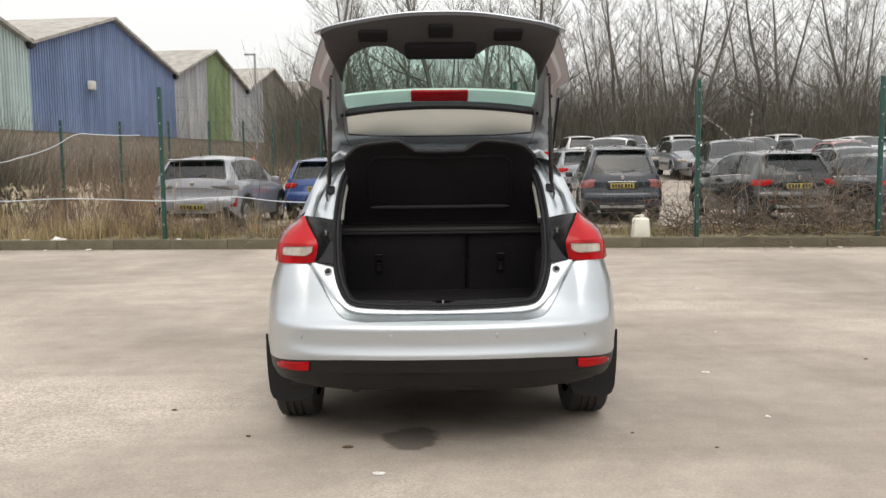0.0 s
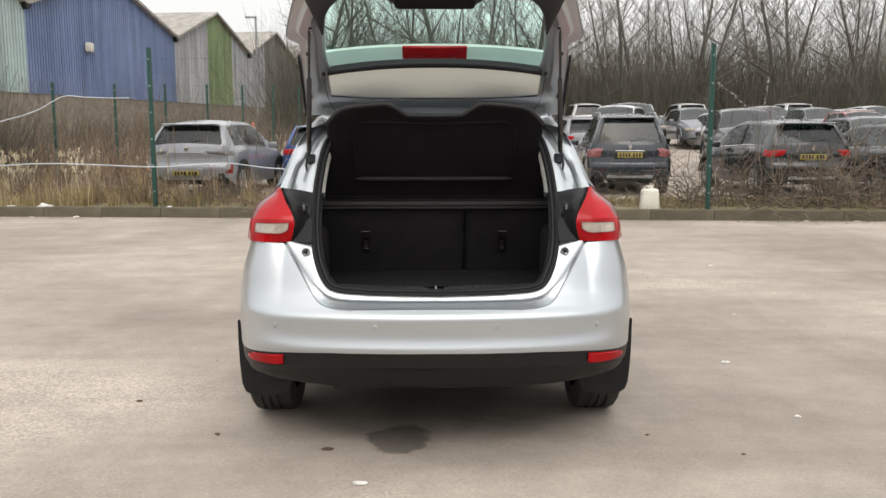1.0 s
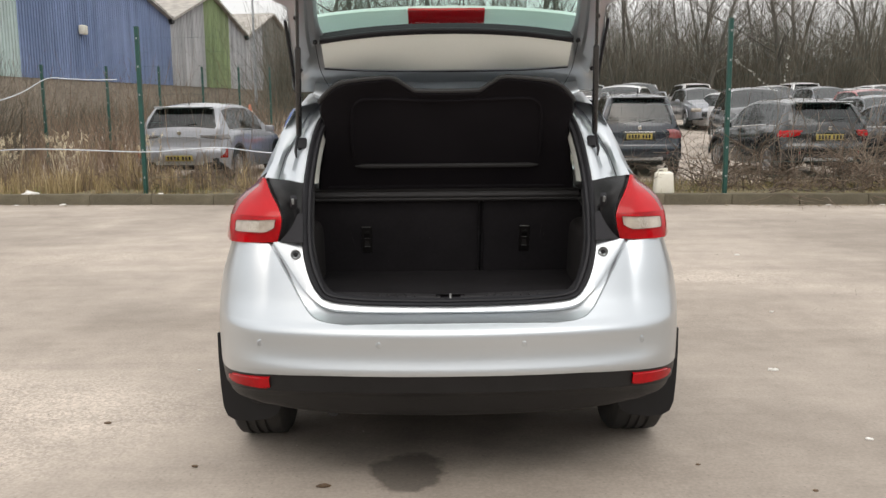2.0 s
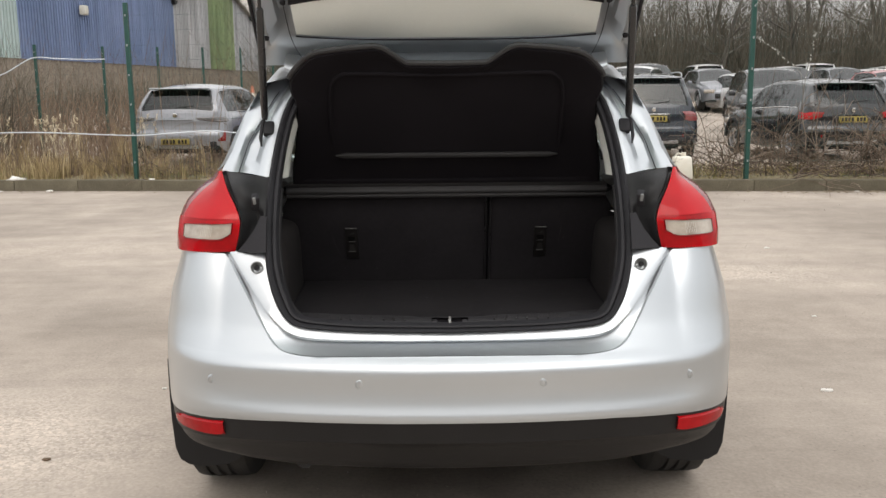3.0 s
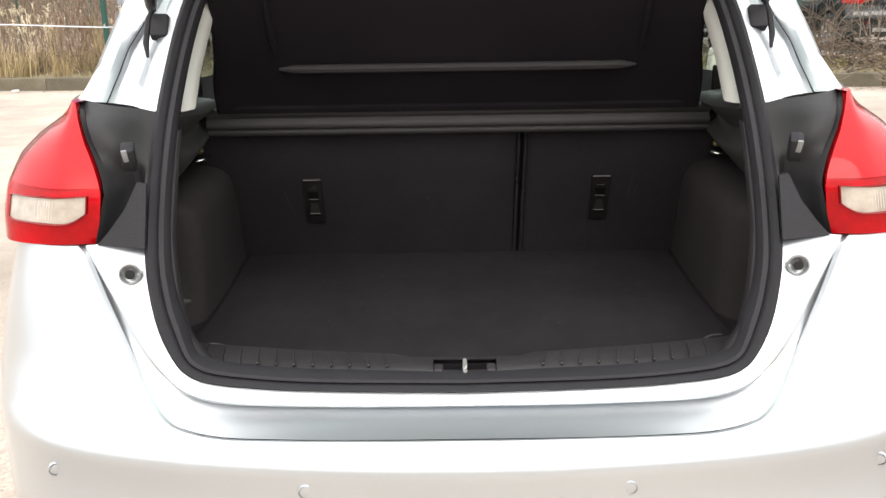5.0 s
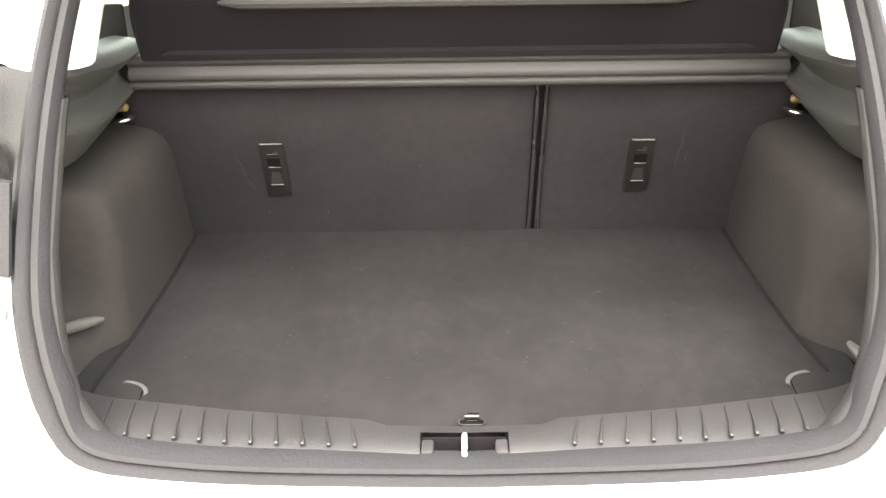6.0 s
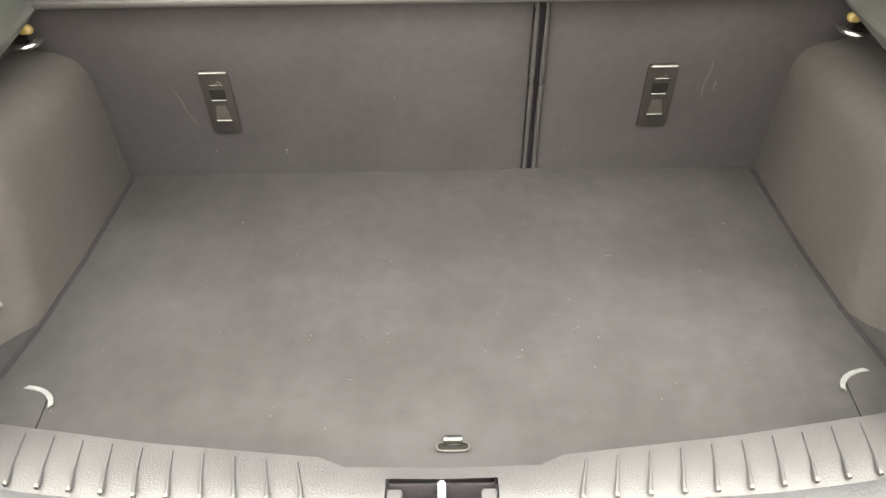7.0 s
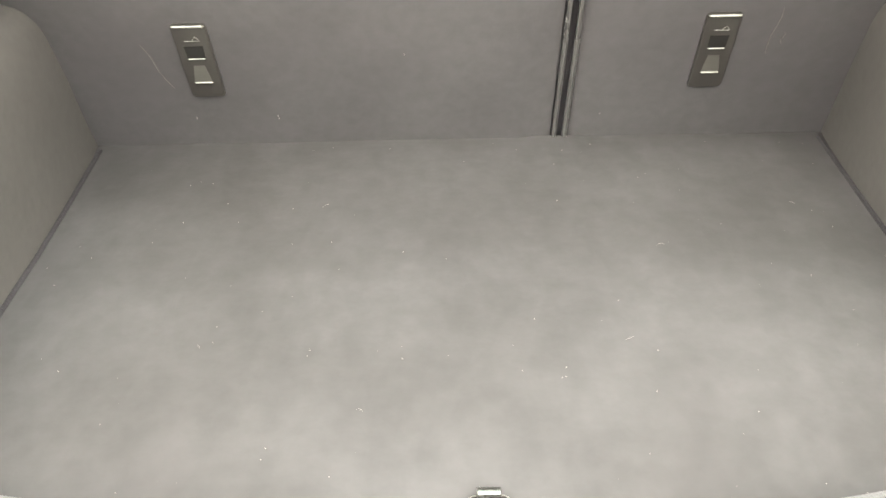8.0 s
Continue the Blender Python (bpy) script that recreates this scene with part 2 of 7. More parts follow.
def ground_material():
    m = make("worn_pale_tarmac", (.365, .314, .266), (.478, .416, .356), .55, .9, 0, .35, 70, grain=.09, spec=.25)
    n, l = m.node_tree.nodes, m.node_tree.links
    b = n["Principled BSDF"]
    old = b.inputs["Base Color"].links[0].from_socket
    tc = n.new("ShaderNodeTexCoord")
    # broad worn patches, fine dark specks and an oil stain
    w = n.new("ShaderNodeTexNoise"); w.inputs["Scale"].default_value = .22; w.inputs["Detail"].default_value = 8; w.inputs["Distortion"].default_value = .6
    l.new(tc.outputs["Object"], w.inputs["Vector"])
    wr = n.new("ShaderNodeMapRange"); wr.inputs["From Min"].default_value, wr.inputs["From Max"].default_value = .40, .66
    wr.inputs["To Min"].default_value, wr.inputs["To Max"].default_value = .80, 1.12
    l.new(w.outputs["Fac"], wr.inputs["Value"])
    sp = n.new("ShaderNodeTexVoronoi"); sp.inputs["Scale"].default_value = 26
    l.new(tc.outputs["Object"], sp.inputs["Vector"])
    sr = n.new("ShaderNodeMapRange"); sr.inputs["From Min"].default_value, sr.inputs["From Max"].default_value = .06, .16
    sr.inputs["To Min"].default_value, sr.inputs["To Max"].default_value = .78, 1.0
    l.new(sp.outputs["Distance"], sr.inputs["Value"])
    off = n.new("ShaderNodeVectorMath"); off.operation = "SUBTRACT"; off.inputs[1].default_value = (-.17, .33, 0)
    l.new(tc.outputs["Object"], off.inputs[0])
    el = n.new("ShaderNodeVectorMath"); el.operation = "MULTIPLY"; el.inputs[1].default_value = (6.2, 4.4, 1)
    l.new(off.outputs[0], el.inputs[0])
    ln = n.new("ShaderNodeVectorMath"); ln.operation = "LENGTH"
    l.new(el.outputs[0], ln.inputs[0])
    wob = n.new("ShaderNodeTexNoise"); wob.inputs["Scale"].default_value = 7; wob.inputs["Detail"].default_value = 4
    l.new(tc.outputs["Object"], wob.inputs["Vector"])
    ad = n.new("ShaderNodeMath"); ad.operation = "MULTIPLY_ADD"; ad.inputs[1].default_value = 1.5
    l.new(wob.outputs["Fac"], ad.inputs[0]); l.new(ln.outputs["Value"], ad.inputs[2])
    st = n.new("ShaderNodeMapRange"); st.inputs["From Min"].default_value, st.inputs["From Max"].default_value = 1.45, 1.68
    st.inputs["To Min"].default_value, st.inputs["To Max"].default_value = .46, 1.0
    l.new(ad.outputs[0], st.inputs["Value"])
    k1 = n.new("ShaderNodeMath"); k1.operation = "MULTIPLY"
    l.new(wr.outputs["Result"], k1.inputs[0]); l.new(sr.outputs["Result"], k1.inputs[1])
    # finer mottling, and loose gravel showing in places
    mt = n.new("ShaderNodeTexNoise"); mt.inputs["Scale"].default_value = 2.6; mt.inputs["Detail"].default_value = 10; mt.inputs["Roughness"].default_value = .72
    l.new(tc.outputs["Object"], mt.inputs["Vector"])
    mr = n.new("ShaderNodeMapRange"); mr.inputs["From Min"].default_value, mr.inputs["From Max"].default_value = .36, .66
    mr.inputs["To Min"].default_value, mr.inputs["To Max"].default_value = .86, 1.09
    l.new(mt.outputs["Fac"], mr.inputs["Value"])
    gv = n.new("ShaderNodeTexVoronoi"); gv.inputs["Scale"].default_value = 85
    l.new(tc.outputs["Object"], gv.inputs["Vector"])
    gs = n.new("ShaderNodeSeparateColor"); l.new(gv.outputs["Color"], gs.inputs[0])
    gm = n.new("ShaderNodeMapRange"); gm.inputs["From Min"].default_value, gm.inputs["From Max"].default_value = .45, .60
    l.new(w.outputs["Fac"], gm.inputs["Value"])
    gc = n.new("ShaderNodeMath"); gc.operation = "SUBTRACT"; gc.inputs[1].default_value = .5
    l.new(gs.outputs[0], gc.inputs[0])
    ga = n.new("ShaderNodeMath"); ga.operation = "MULTIPLY"
    l.new(gc.outputs[0], ga.inputs[0]); l.new(gm.outputs["Result"], ga.inputs[1])
    gb = n.new("ShaderNodeMath"); gb.operation = "MULTIPLY_ADD"; gb.inputs[1].default_value = .55; gb.inputs[2].default_value = 1.0
    l.new(ga.outputs[0], gb.inputs[0])
    k0 = n.new("ShaderNodeMath"); k0.operation = "MULTIPLY"
    l.new(mr.outputs["Result"], k0.inputs[0]); l.new(gb.outputs[0], k0.inputs[1])
    k3 = n.new("ShaderNodeMath"); k3.operation = "MULTIPLY"
    l.new(k0.outputs[0], k3.inputs[0]); l.new(k1.outputs[0], k3.inputs[1])
    k1 = k3
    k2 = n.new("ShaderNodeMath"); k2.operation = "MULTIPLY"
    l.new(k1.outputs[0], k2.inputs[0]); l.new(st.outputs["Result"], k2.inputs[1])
    mp = n.new("ShaderNodeMapping"); mp.inputs["Scale"].default_value = (.16, 1.7, 1); mp.inputs["Rotation"].default_value = (0, 0, .05)
    l.new(tc.outputs["Object"], mp.inputs["Vector"])
    dr = n.new("ShaderNodeTexNoise"); dr.inputs["Scale"].default_value = 1.5; dr.inputs["Detail"].default_value = 9; dr.inputs["Distortion"].default_value = .5; dr.inputs["Roughness"].default_value = .65
    l.new(mp.outputs[0], dr.inputs["Vector"])
    dm = n.new("ShaderNodeMapRange"); dm.inputs["From Min"].default_value, dm.inputs["From Max"].default_value = .36, .58
    dm.inputs["To Min"].default_value, dm.inputs["To Max"].default_value = .91, 1.025
    l.new(dr.outputs["Fac"], dm.inputs["Value"])
    # wide soft patch below the car's tail: old oil plus under-car shade, painted in
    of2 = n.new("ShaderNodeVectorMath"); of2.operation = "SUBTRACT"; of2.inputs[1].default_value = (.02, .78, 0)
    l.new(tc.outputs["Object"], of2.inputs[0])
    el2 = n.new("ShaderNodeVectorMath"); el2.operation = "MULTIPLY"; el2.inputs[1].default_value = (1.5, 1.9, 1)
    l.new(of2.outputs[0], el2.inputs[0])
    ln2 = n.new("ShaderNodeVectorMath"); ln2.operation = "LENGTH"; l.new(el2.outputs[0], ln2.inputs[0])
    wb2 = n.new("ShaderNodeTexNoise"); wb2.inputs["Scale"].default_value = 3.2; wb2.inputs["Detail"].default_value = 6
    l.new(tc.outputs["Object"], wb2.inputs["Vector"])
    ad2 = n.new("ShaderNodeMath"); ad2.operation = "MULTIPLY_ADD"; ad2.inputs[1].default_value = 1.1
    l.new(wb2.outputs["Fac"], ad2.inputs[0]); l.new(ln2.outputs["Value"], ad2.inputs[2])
    oil_shade = n.new("ShaderNodeMapRange"); oil_shade.inputs["From Min"].default_value, oil_shade.inputs["From Max"].default_value = .75, 1.65
    oil_shade.inputs["To Min"].default_value, oil_shade.inputs["To Max"].default_value = .48, 1.0
    l.new(ad2.outputs[0], oil_shade.inputs["Value"])
    for extra in (dm.outputs["Result"], oil_shade.outputs["Result"]):
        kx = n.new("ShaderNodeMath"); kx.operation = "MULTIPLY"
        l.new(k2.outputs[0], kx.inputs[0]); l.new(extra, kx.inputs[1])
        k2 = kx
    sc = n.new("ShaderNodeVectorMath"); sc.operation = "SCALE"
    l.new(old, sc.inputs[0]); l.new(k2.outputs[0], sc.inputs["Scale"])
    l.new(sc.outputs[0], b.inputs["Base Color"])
    return m


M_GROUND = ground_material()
bm = bmesh.new()
gx = [-400, -150, -80, -40, -25] + [k for k in range(-20, 21)] + [25, 40, 80, 150, 400]
gy = [-400, -150, -60, -30, -15] + [k * .75 for k in range(-12, 30)] + [24, 28, 32, 36, 44, 56, 80, 150, 400]
add_grid(bm, [[Vector((x, y, ground_z(x, y) + .006 * noise.noise(Vector((x * .4, y * .4, 0))))) for y in gy] for x in gx])
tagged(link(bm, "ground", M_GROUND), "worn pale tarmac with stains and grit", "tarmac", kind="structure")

# rough strip behind the kerb
M_SOIL = make("weedy_soil", (.13, .108, .058), (.20, .165, .09), 1.6, .95, 0, .9, 30, grain=.35)
bm = bmesh.new()
rows = []
for x in np.linspace(-40, 40, 81):
    yk = kerb_y(x) + .14
    wide = lerp(x, [(-40, 9), (-6, 5.0), (-2.5, 3.2), (2, 3.2), (12, 3.0), (40, 2.5)])
    rows.append([Vector((x, yk + wide * f, ground_z(x, yk + wide * f) + (lerp(f, [(0, .125), (.15, .14), (.5, .10), (.85, .06), (1, -.05)])) + .035 * noise.noise(Vector((x * .9, f * 6, 2))) * (f > 0))) for f in np.linspace(0, 1, 14)])
add_grid(bm, rows)
tagged(link(bm, "verge", M_SOIL), "rough weedy soil strip behind the kerb", "verge", kind="structure")

# kerb of separate stones
M_KERB = make("mossy_concrete_kerb", (.088, .076, .050), (.150, .130, .092), 2.2, .9, 0, .8, 60, grain=.2, random_tint=.12)
kerb = tagged(new("kerb"), "weathered concrete kerb stones, mossy at the edge", "kerb", kind="structure")
bm = bmesh.new()
add_box(bm, (0, .068, .0), (.913, .136, .30), None, .010, 2)
stone0 = part("kerb_stone", bm, M_KERB, kerb)
rngk = random.Random(3)
first = True
for k in range(-22, 23):
    x = k * .915
    ob = stone0 if first else new("kerb_stone", stone0.data)
    first = False
    ob.parent = kerb
    ob.location = (x, kerb_y(x) + rngk.uniform(-.004, .004), rngk.uniform(-.006, .004))
    ob.rotation_euler = (0, 0, math.atan(FENCE) + rngk.uniform(-.004, .004))


# ---- the car in the middle: silver hatchback with its tailgate up ----
car = thing("hatchback_car", "silver five-door hatchback with its tailgate raised, parked on tarmac", "car")
SILVER = PAINT["silver"]




def mirror(p):
    return Vector((-p[0], p[1], p[2]))


def both(row):
    """Points from the right half (first point on the centre line) continued to the left half."""
    row = [Vector(p) for p in row]
    return [mirror(p) for p in row[::-1]] + [p for p in row if p.x > 1e-6]


# outline of the load opening, right half: x by height, and the lean of its plane
SEAL = [(.000, .686), (.200, .689), (.337, .695), (.432, .708), (.477, .746), (.509, .810), (.531, .904), (.540, 1.04),
        (.536, 1.155), (.520, 1.267), (.492, 1.340), (.44, 1.392), (.34, 1.412), (.17, 1.420), (.000, 1.422)]


def lean(z):
    return lerp(z, [(.60, .11), (.69, .15), (.86, .26), (1.0, .375), (1.43, .74), (1.6, .85)])


def seal_loop(grow, push, n=60):
    """Closed loop round the opening, grown outwards and pushed forwards into the car."""
    half = spline([(x, 0, z) for x, z in SEAL], n)
    out = []
    for i, p in enumerate(half):
        d = half[min(i + 1, n - 1)] - half[max(i - 1, 0)]
        nrm = Vector((d.z, 0, -d.x)).normalized()
        q = p + nrm * grow * lerp(p.z, [(.69, .56), (.76, 1.0), (1.5, 1.0)])
        if i in (0, n - 1):
            q.x = 0
        out.append(Vector((q.x, lean(q.z) + push, q.z)))
    return out + [mirror(p) for p in out[-2:0:-1]]


# rubber seal: two rounded beads round the opening
def build_seal():
    bm = bmesh.new()
    prof = [(0.0, .004), (.001, -.010), (-.007, -.018), (-.014, -.012), (-.018, -.004), (-.023, -.012), (-.031, -.012), (-.036, .000), (-.037, .012), (-.036, .018)]
    add_grid(bm, [seal_loop(g, p) for g, p in prof], close=True)
    part("boot_seal", bm, M_RUBBER, car, "black rubber seal round the boot opening")


build_seal()


M_APERTURE = make("dark_grey_moulding", (0.0125, 0.0115, 0.0125), (0.0155, 0.0144, 0.0157), 6, .7, 0, .2, 400, grain=.08, spec=.3)


def aperture_trim():
    """Grey moulding just inside the seal."""
    for sgn in (1, -1):
        bm = bmesh.new()
        rows = []
        for z in np.linspace(.722, 1.06, 18):
            x = lerp(z, [(.722, .414), (.735, .430), (.76, .452), (.81, .472), (.904, .494), (1.04, .503), (1.06, .503)])
            y = lean(z)
            rows.append([Vector((x + .006, y + .008, z)), Vector((x - .002, y + .011, z)), Vector((x - .005, y + .018, z)), Vector((x - .004, y + .026, z)), Vector((x + .004, y + .032, z)), Vector((x + .040, y + .038, z))])
        add_grid(bm, rows)
        bm.transform(Matrix.Diagonal((sgn, 1, 1, 1)))
        part("aperture_trim", bm, M_APERTURE, car, "grey moulding inside the boot seal")


aperture_trim()

# lower flange between the seal and the edge where the tailgate closes
BAND_IN = [(.000, .137, .662), (.150, .138, .662), (.274, .140, .664), (.380, .143, .668), (.441, .149, .680), (.480, .163, .704), (.519, .186, .740), (.580, .240, .820), (.634, .290, .892)]
BAND_OUT = [(.000, .072, .640), (.150, .074, .639), (.274, .082, .637), (.380, .094, .636), (.445, .112, .642), (.482, .130, .656), (.520, .170, .694), (.590, .252, .798), (.652, .318, .886)]
N_B = 28
band_in, band_out = both(spline(BAND_IN, N_B)), both(spline(BAND_OUT, N_B))


def seal_low(n):
    half = spline([(x, 0, z) for x, z in SEAL[:7]], n)
    return both([(p.x, lean(p.z) + .002, p.z) for p in half])


bm = bmesh.new()
low = seal_low(N_B)
mid = [a.lerp(b, .85) + Vector((0, -.004, 0)) for a, b in zip(low, band_in)]
step = [p + Vector((0, .010, -.006)) for p in band_in]
add_grid(bm, [low, mid, band_in, step])
part("rear_panel", bm, SILVER, car, "silver painted panel round the boot opening")
bm = bmesh.new()
add_grid(bm, [step, [a.lerp(b, .5) + Vector((0, .002, -.003)) for a, b in zip(step, band_out)], band_out])
part("tailgate_ledge", bm, SILVER, car, "recessed ledge where the tailgate closes")

# bumper and rear quarters
PLAN = [(.000, .026), (.125, .029), (.250, .038), (.360, .050), (.450, .064), (.540, .084), (.610, .105), (.680, .136), (.740, .178), (.790, .232), (.830, .300), (.860, .380), (.882, .470), (.898, .580), (.905, .700)]
N_P = 96
plan = spline([(x, y, 0) for x, y in PLAN], N_P)


def plan_normal(i):
    d = plan[min(i + 1, N_P - 1)] - plan[max(i - 1, 0)]
    return Vector((-d.y, d.x, 0)).normalized()


def arch(y):
    d = .365 ** 2 - (y - .815) ** 2
    return .318 + math.sqrt(d) if d > 0 else 0


REAR = [(.28, .10), (.32, .05), (.40, .006), (.455, -.006), (.47, -.013), (.484, -.013), (.505, -.004), (.54, .003), (.585, .003), (.606, .001), (.622, .012), (.636, .035), (.664, .060), (.690, .086), (.74, .112), (.80, .140), (.884, .190)]
REAR_Z = np.linspace(.28, .90, 249)
REAR_D = np.interp(REAR_Z, [r[0] for r in REAR], [r[1] for r in REAR])
REAR_D = np.convolve(np.pad(REAR_D, 4, mode="edge"), np.ones(9) / 9, mode="valid")


def bumper_point(i, z):
    """A point of the rear skin over plan point i at height z."""
    p, n = plan[i], plan_normal(i)
    rear = float(np.interp(z, REAR_Z, REAR_D))
    side = lerp(z, [(.28, .03), (.40, .004), (.55, 0), (.66, .004), (.75, .018), (.89, .062)])
    wy = lerp(p.x, [(0, 1), (.65, 1), (.79, .56), (.86, .25), (.9, 0)])
    wx = lerp(p.x, [(.70, 0), (.80, .55), (.87, 1)])
    return Vector((p.x - side * wx, p.y + rear * wy, z))


def border(x):
    """Height of the line between silver and black."""
    return lerp(x, [(0, .468), (.45, .465), (.62, .457), (.72, .447), (.80, .436), (.90, .425)])


BAND_TOP = [(p.x, p.z) for p in spline(BAND_OUT, 90)] + [(.70, .888), (.9, .892)]


def top_of(x):
    return lerp(abs(x), BAND_TOP)


bm = bmesh.new()
cols = []
for i in range(N_P):
    zl = max(border(plan[i].x), arch(plan[i].y))
    zt = top_of(plan[i].x)
    lv = [border(plan[i].x) + d for d in (0, .005, .014, .026)] + [.500, .520, .545, .570, .590, .604, .614, .624, .632]
    lv += [.636 + max(0, zt - .636) * f for f in (.0, .08, .16, .24, .34, .45, .58, .72, .86, 1)]
    cols.append([bumper_point(i, min(max(z, zl), max(zt, zl))) for z in lv])
full = [[mirror(p) for p in c] for c in cols[::-1]] + cols[1:]
add_grid(bm, full)
part("rear_bumper", bm, SILVER, car, "silver painted rear bumper and quarters")
bm = bmesh.new()
for sgn in (1, -1):
    rim = [Vector((sgn * c[-1].x, c[-1].y, c[-1].z)) for c in cols]
    ins = []
    for i, p in enumerate(rim):
        x = abs(p.x)
        ins.append(Vector((p.x * .985, p.y + .012, p.z + .001)) if x > .66 else Vector((p.x * .99, p.y + .005, p.z)))
    add_grid(bm, [rim, ins])
part("bumper_lip", bm, SILVER, car)

# black lower bumper with its ridge, cut away at the wheels
bm = bmesh.new()
cols = []
for i in range(N_P):
    if plan[i].y > .56:
        break
    x = plan[i].x
    zb = lerp(x, [(0, .292), (.45, .295), (.58, .302), (.68, .310), (.76, .318), (.82, .326), (.88, .335)])
    zt = border(x)
    lev = [zt + .002, zt - .004, zt - .035, zt - .064, zt - .070, zt - .096, .33, zb + .012, zb]
    off = [.006, .004, .004, .002, .012, .016, .022, .028, .05]
    col = []
    for z, o in zip(lev, off):
        q = bumper_point(i, max(z, .32))
        n = plan_normal(i)
        col.append(Vector((q.x + n.x * o * .6, q.y + n.y * o, z)))
    col.append(col[-1] + plan_normal(i) * .12)
    cols.append(col)
add_grid(bm, [[mirror(p) for p in c] for c in cols[::-1]] + cols[1:])
lower = part("lower_bumper", bm, M_BUMPER, car, "black textured plastic lower bumper")

# red reflectors let into the black part
for sgn in (1, -1):
    bm = bmesh.new()
    rows = []
    for i in range(N_P):
        x = plan[i].x
        if not .625 <= x <= .81:
            continue
        f = (x - .625) / .185
        z1, z0 = border(x) - .004, border(x) - .066 + .016 * f * f
        if f < .22:
            z0 += (.22 - f) ** 2 * .30
        if f > .8:
            z0 += (f - .8) ** 2 * .35
            z1 -= (f - .8) ** 2 * .35
        n = plan_normal(i)
        rows.append([bumper_point(i, z1 - (z1 - z0) * k / 5) - n * (.004 if 0 < k < 5 else -.012) for k in range(6)])
    rows = [[Vector((sgn * p.x, p.y, p.z)) for p in r] for r in rows]
    rows = [[p + Vector((0, .012, 0)) for p in rows[0]]] + rows + [[p + Vector((0, .012, 0)) for p in rows[-1]]]
    add_grid(bm, rows)
    part("reflector", bm, M_LOWRED, car, "red bumper reflector")

# parking sensors
def sensor(x, z, sgn):
    i = min(range(N_P), key=lambda k: abs(plan[k].x - x))
    q = bumper_point(i, z)
    q.y += (x - plan[i].x) * .25
    n = plan_normal(i)
    n = Vector((-n.x * sgn, n.y, .05)).normalized()
    m = Matrix.Translation((sgn * x, q.y, z)) @ n.to_track_quat("X", "Z").to_matrix().to_4x4()
    bm = bmesh.new()
    add_lathe(bm, [(.0124, .003), (.0122, -.0016), (.0108, -.0024), (.0100, .0004), (.0092, .0004), (.0088, -.0022), (.005, -.0030), (.0001, -.0032)], 20, m)
    part("parking_sensor", bm, SILVER, car)


for sgn in (1, -1):
    sensor(.246, .571, sgn)
    sensor(.664, .563, sgn)

# rear lamps
M_CLEARRIB = make("pale_lens_rib", (.52, .48, .43), (.46, .43, .38), 40, .3, 0, 0, 100)
LAMP = [(.890, (.622, .306), (.700, .304), (.790, .345), (.838, .470)),
        (.930, (.610, .303), (.700, .304), (.797, .362), (.836, .490)),
        (.975, (.603, .303), (.692, .308), (.797, .388), (.830, .515)),
        (1.00, (.611, .318), (.692, .326), (.792, .408), (.822, .532)),
        (1.025, (.626, .340), (.694, .350), (.782, .425), (.811, .543)),
        (1.055, (.648, .372), (.697, .384), (.757, .450), (.782, .556)),
        (1.085, (.666, .405), (.690, .420), (.720, .478), (.740, .567)),
        (1.112, (.680, .438), (.694, .458), (.706, .500), (.722, .572))]


def lamp_row(z):
    zs = [r[0] for r in LAMP]
    c = [Vector((lerp(z, [(r[0], r[k][0]) for r in LAMP]), lerp(z, [(r[0], r[k][1]) for r in LAMP]), z)) for k in range(1, 5)]
    return spline(c, 19)


def lamp_grid(z0, z1, k0, k1, out, nz=8):
    rows = []
    for a in range(nz):
        z = z0 + (z1 - z0) * a / (nz - 1)
        r = lamp_row(z)[k0:k1 + 1]
        rows.append([p + Vector((.25 * out * (j / len(r)), -out, 0)) for j, p in enumerate(r)])
    return rows


def lens_point(k, z):
    r = lamp_row(z)
    i = min(int(k), 17)
    return r[i].lerp(r[i + 1], k - i)


def lens_high(u):
    return .973 - .006 * u - .04 * max(0, u - .95)


def lens_low(u):
    return .926 + .20 * max(0, .30 - u) ** 2 + .003 * u + .05 * max(0, u - .95)


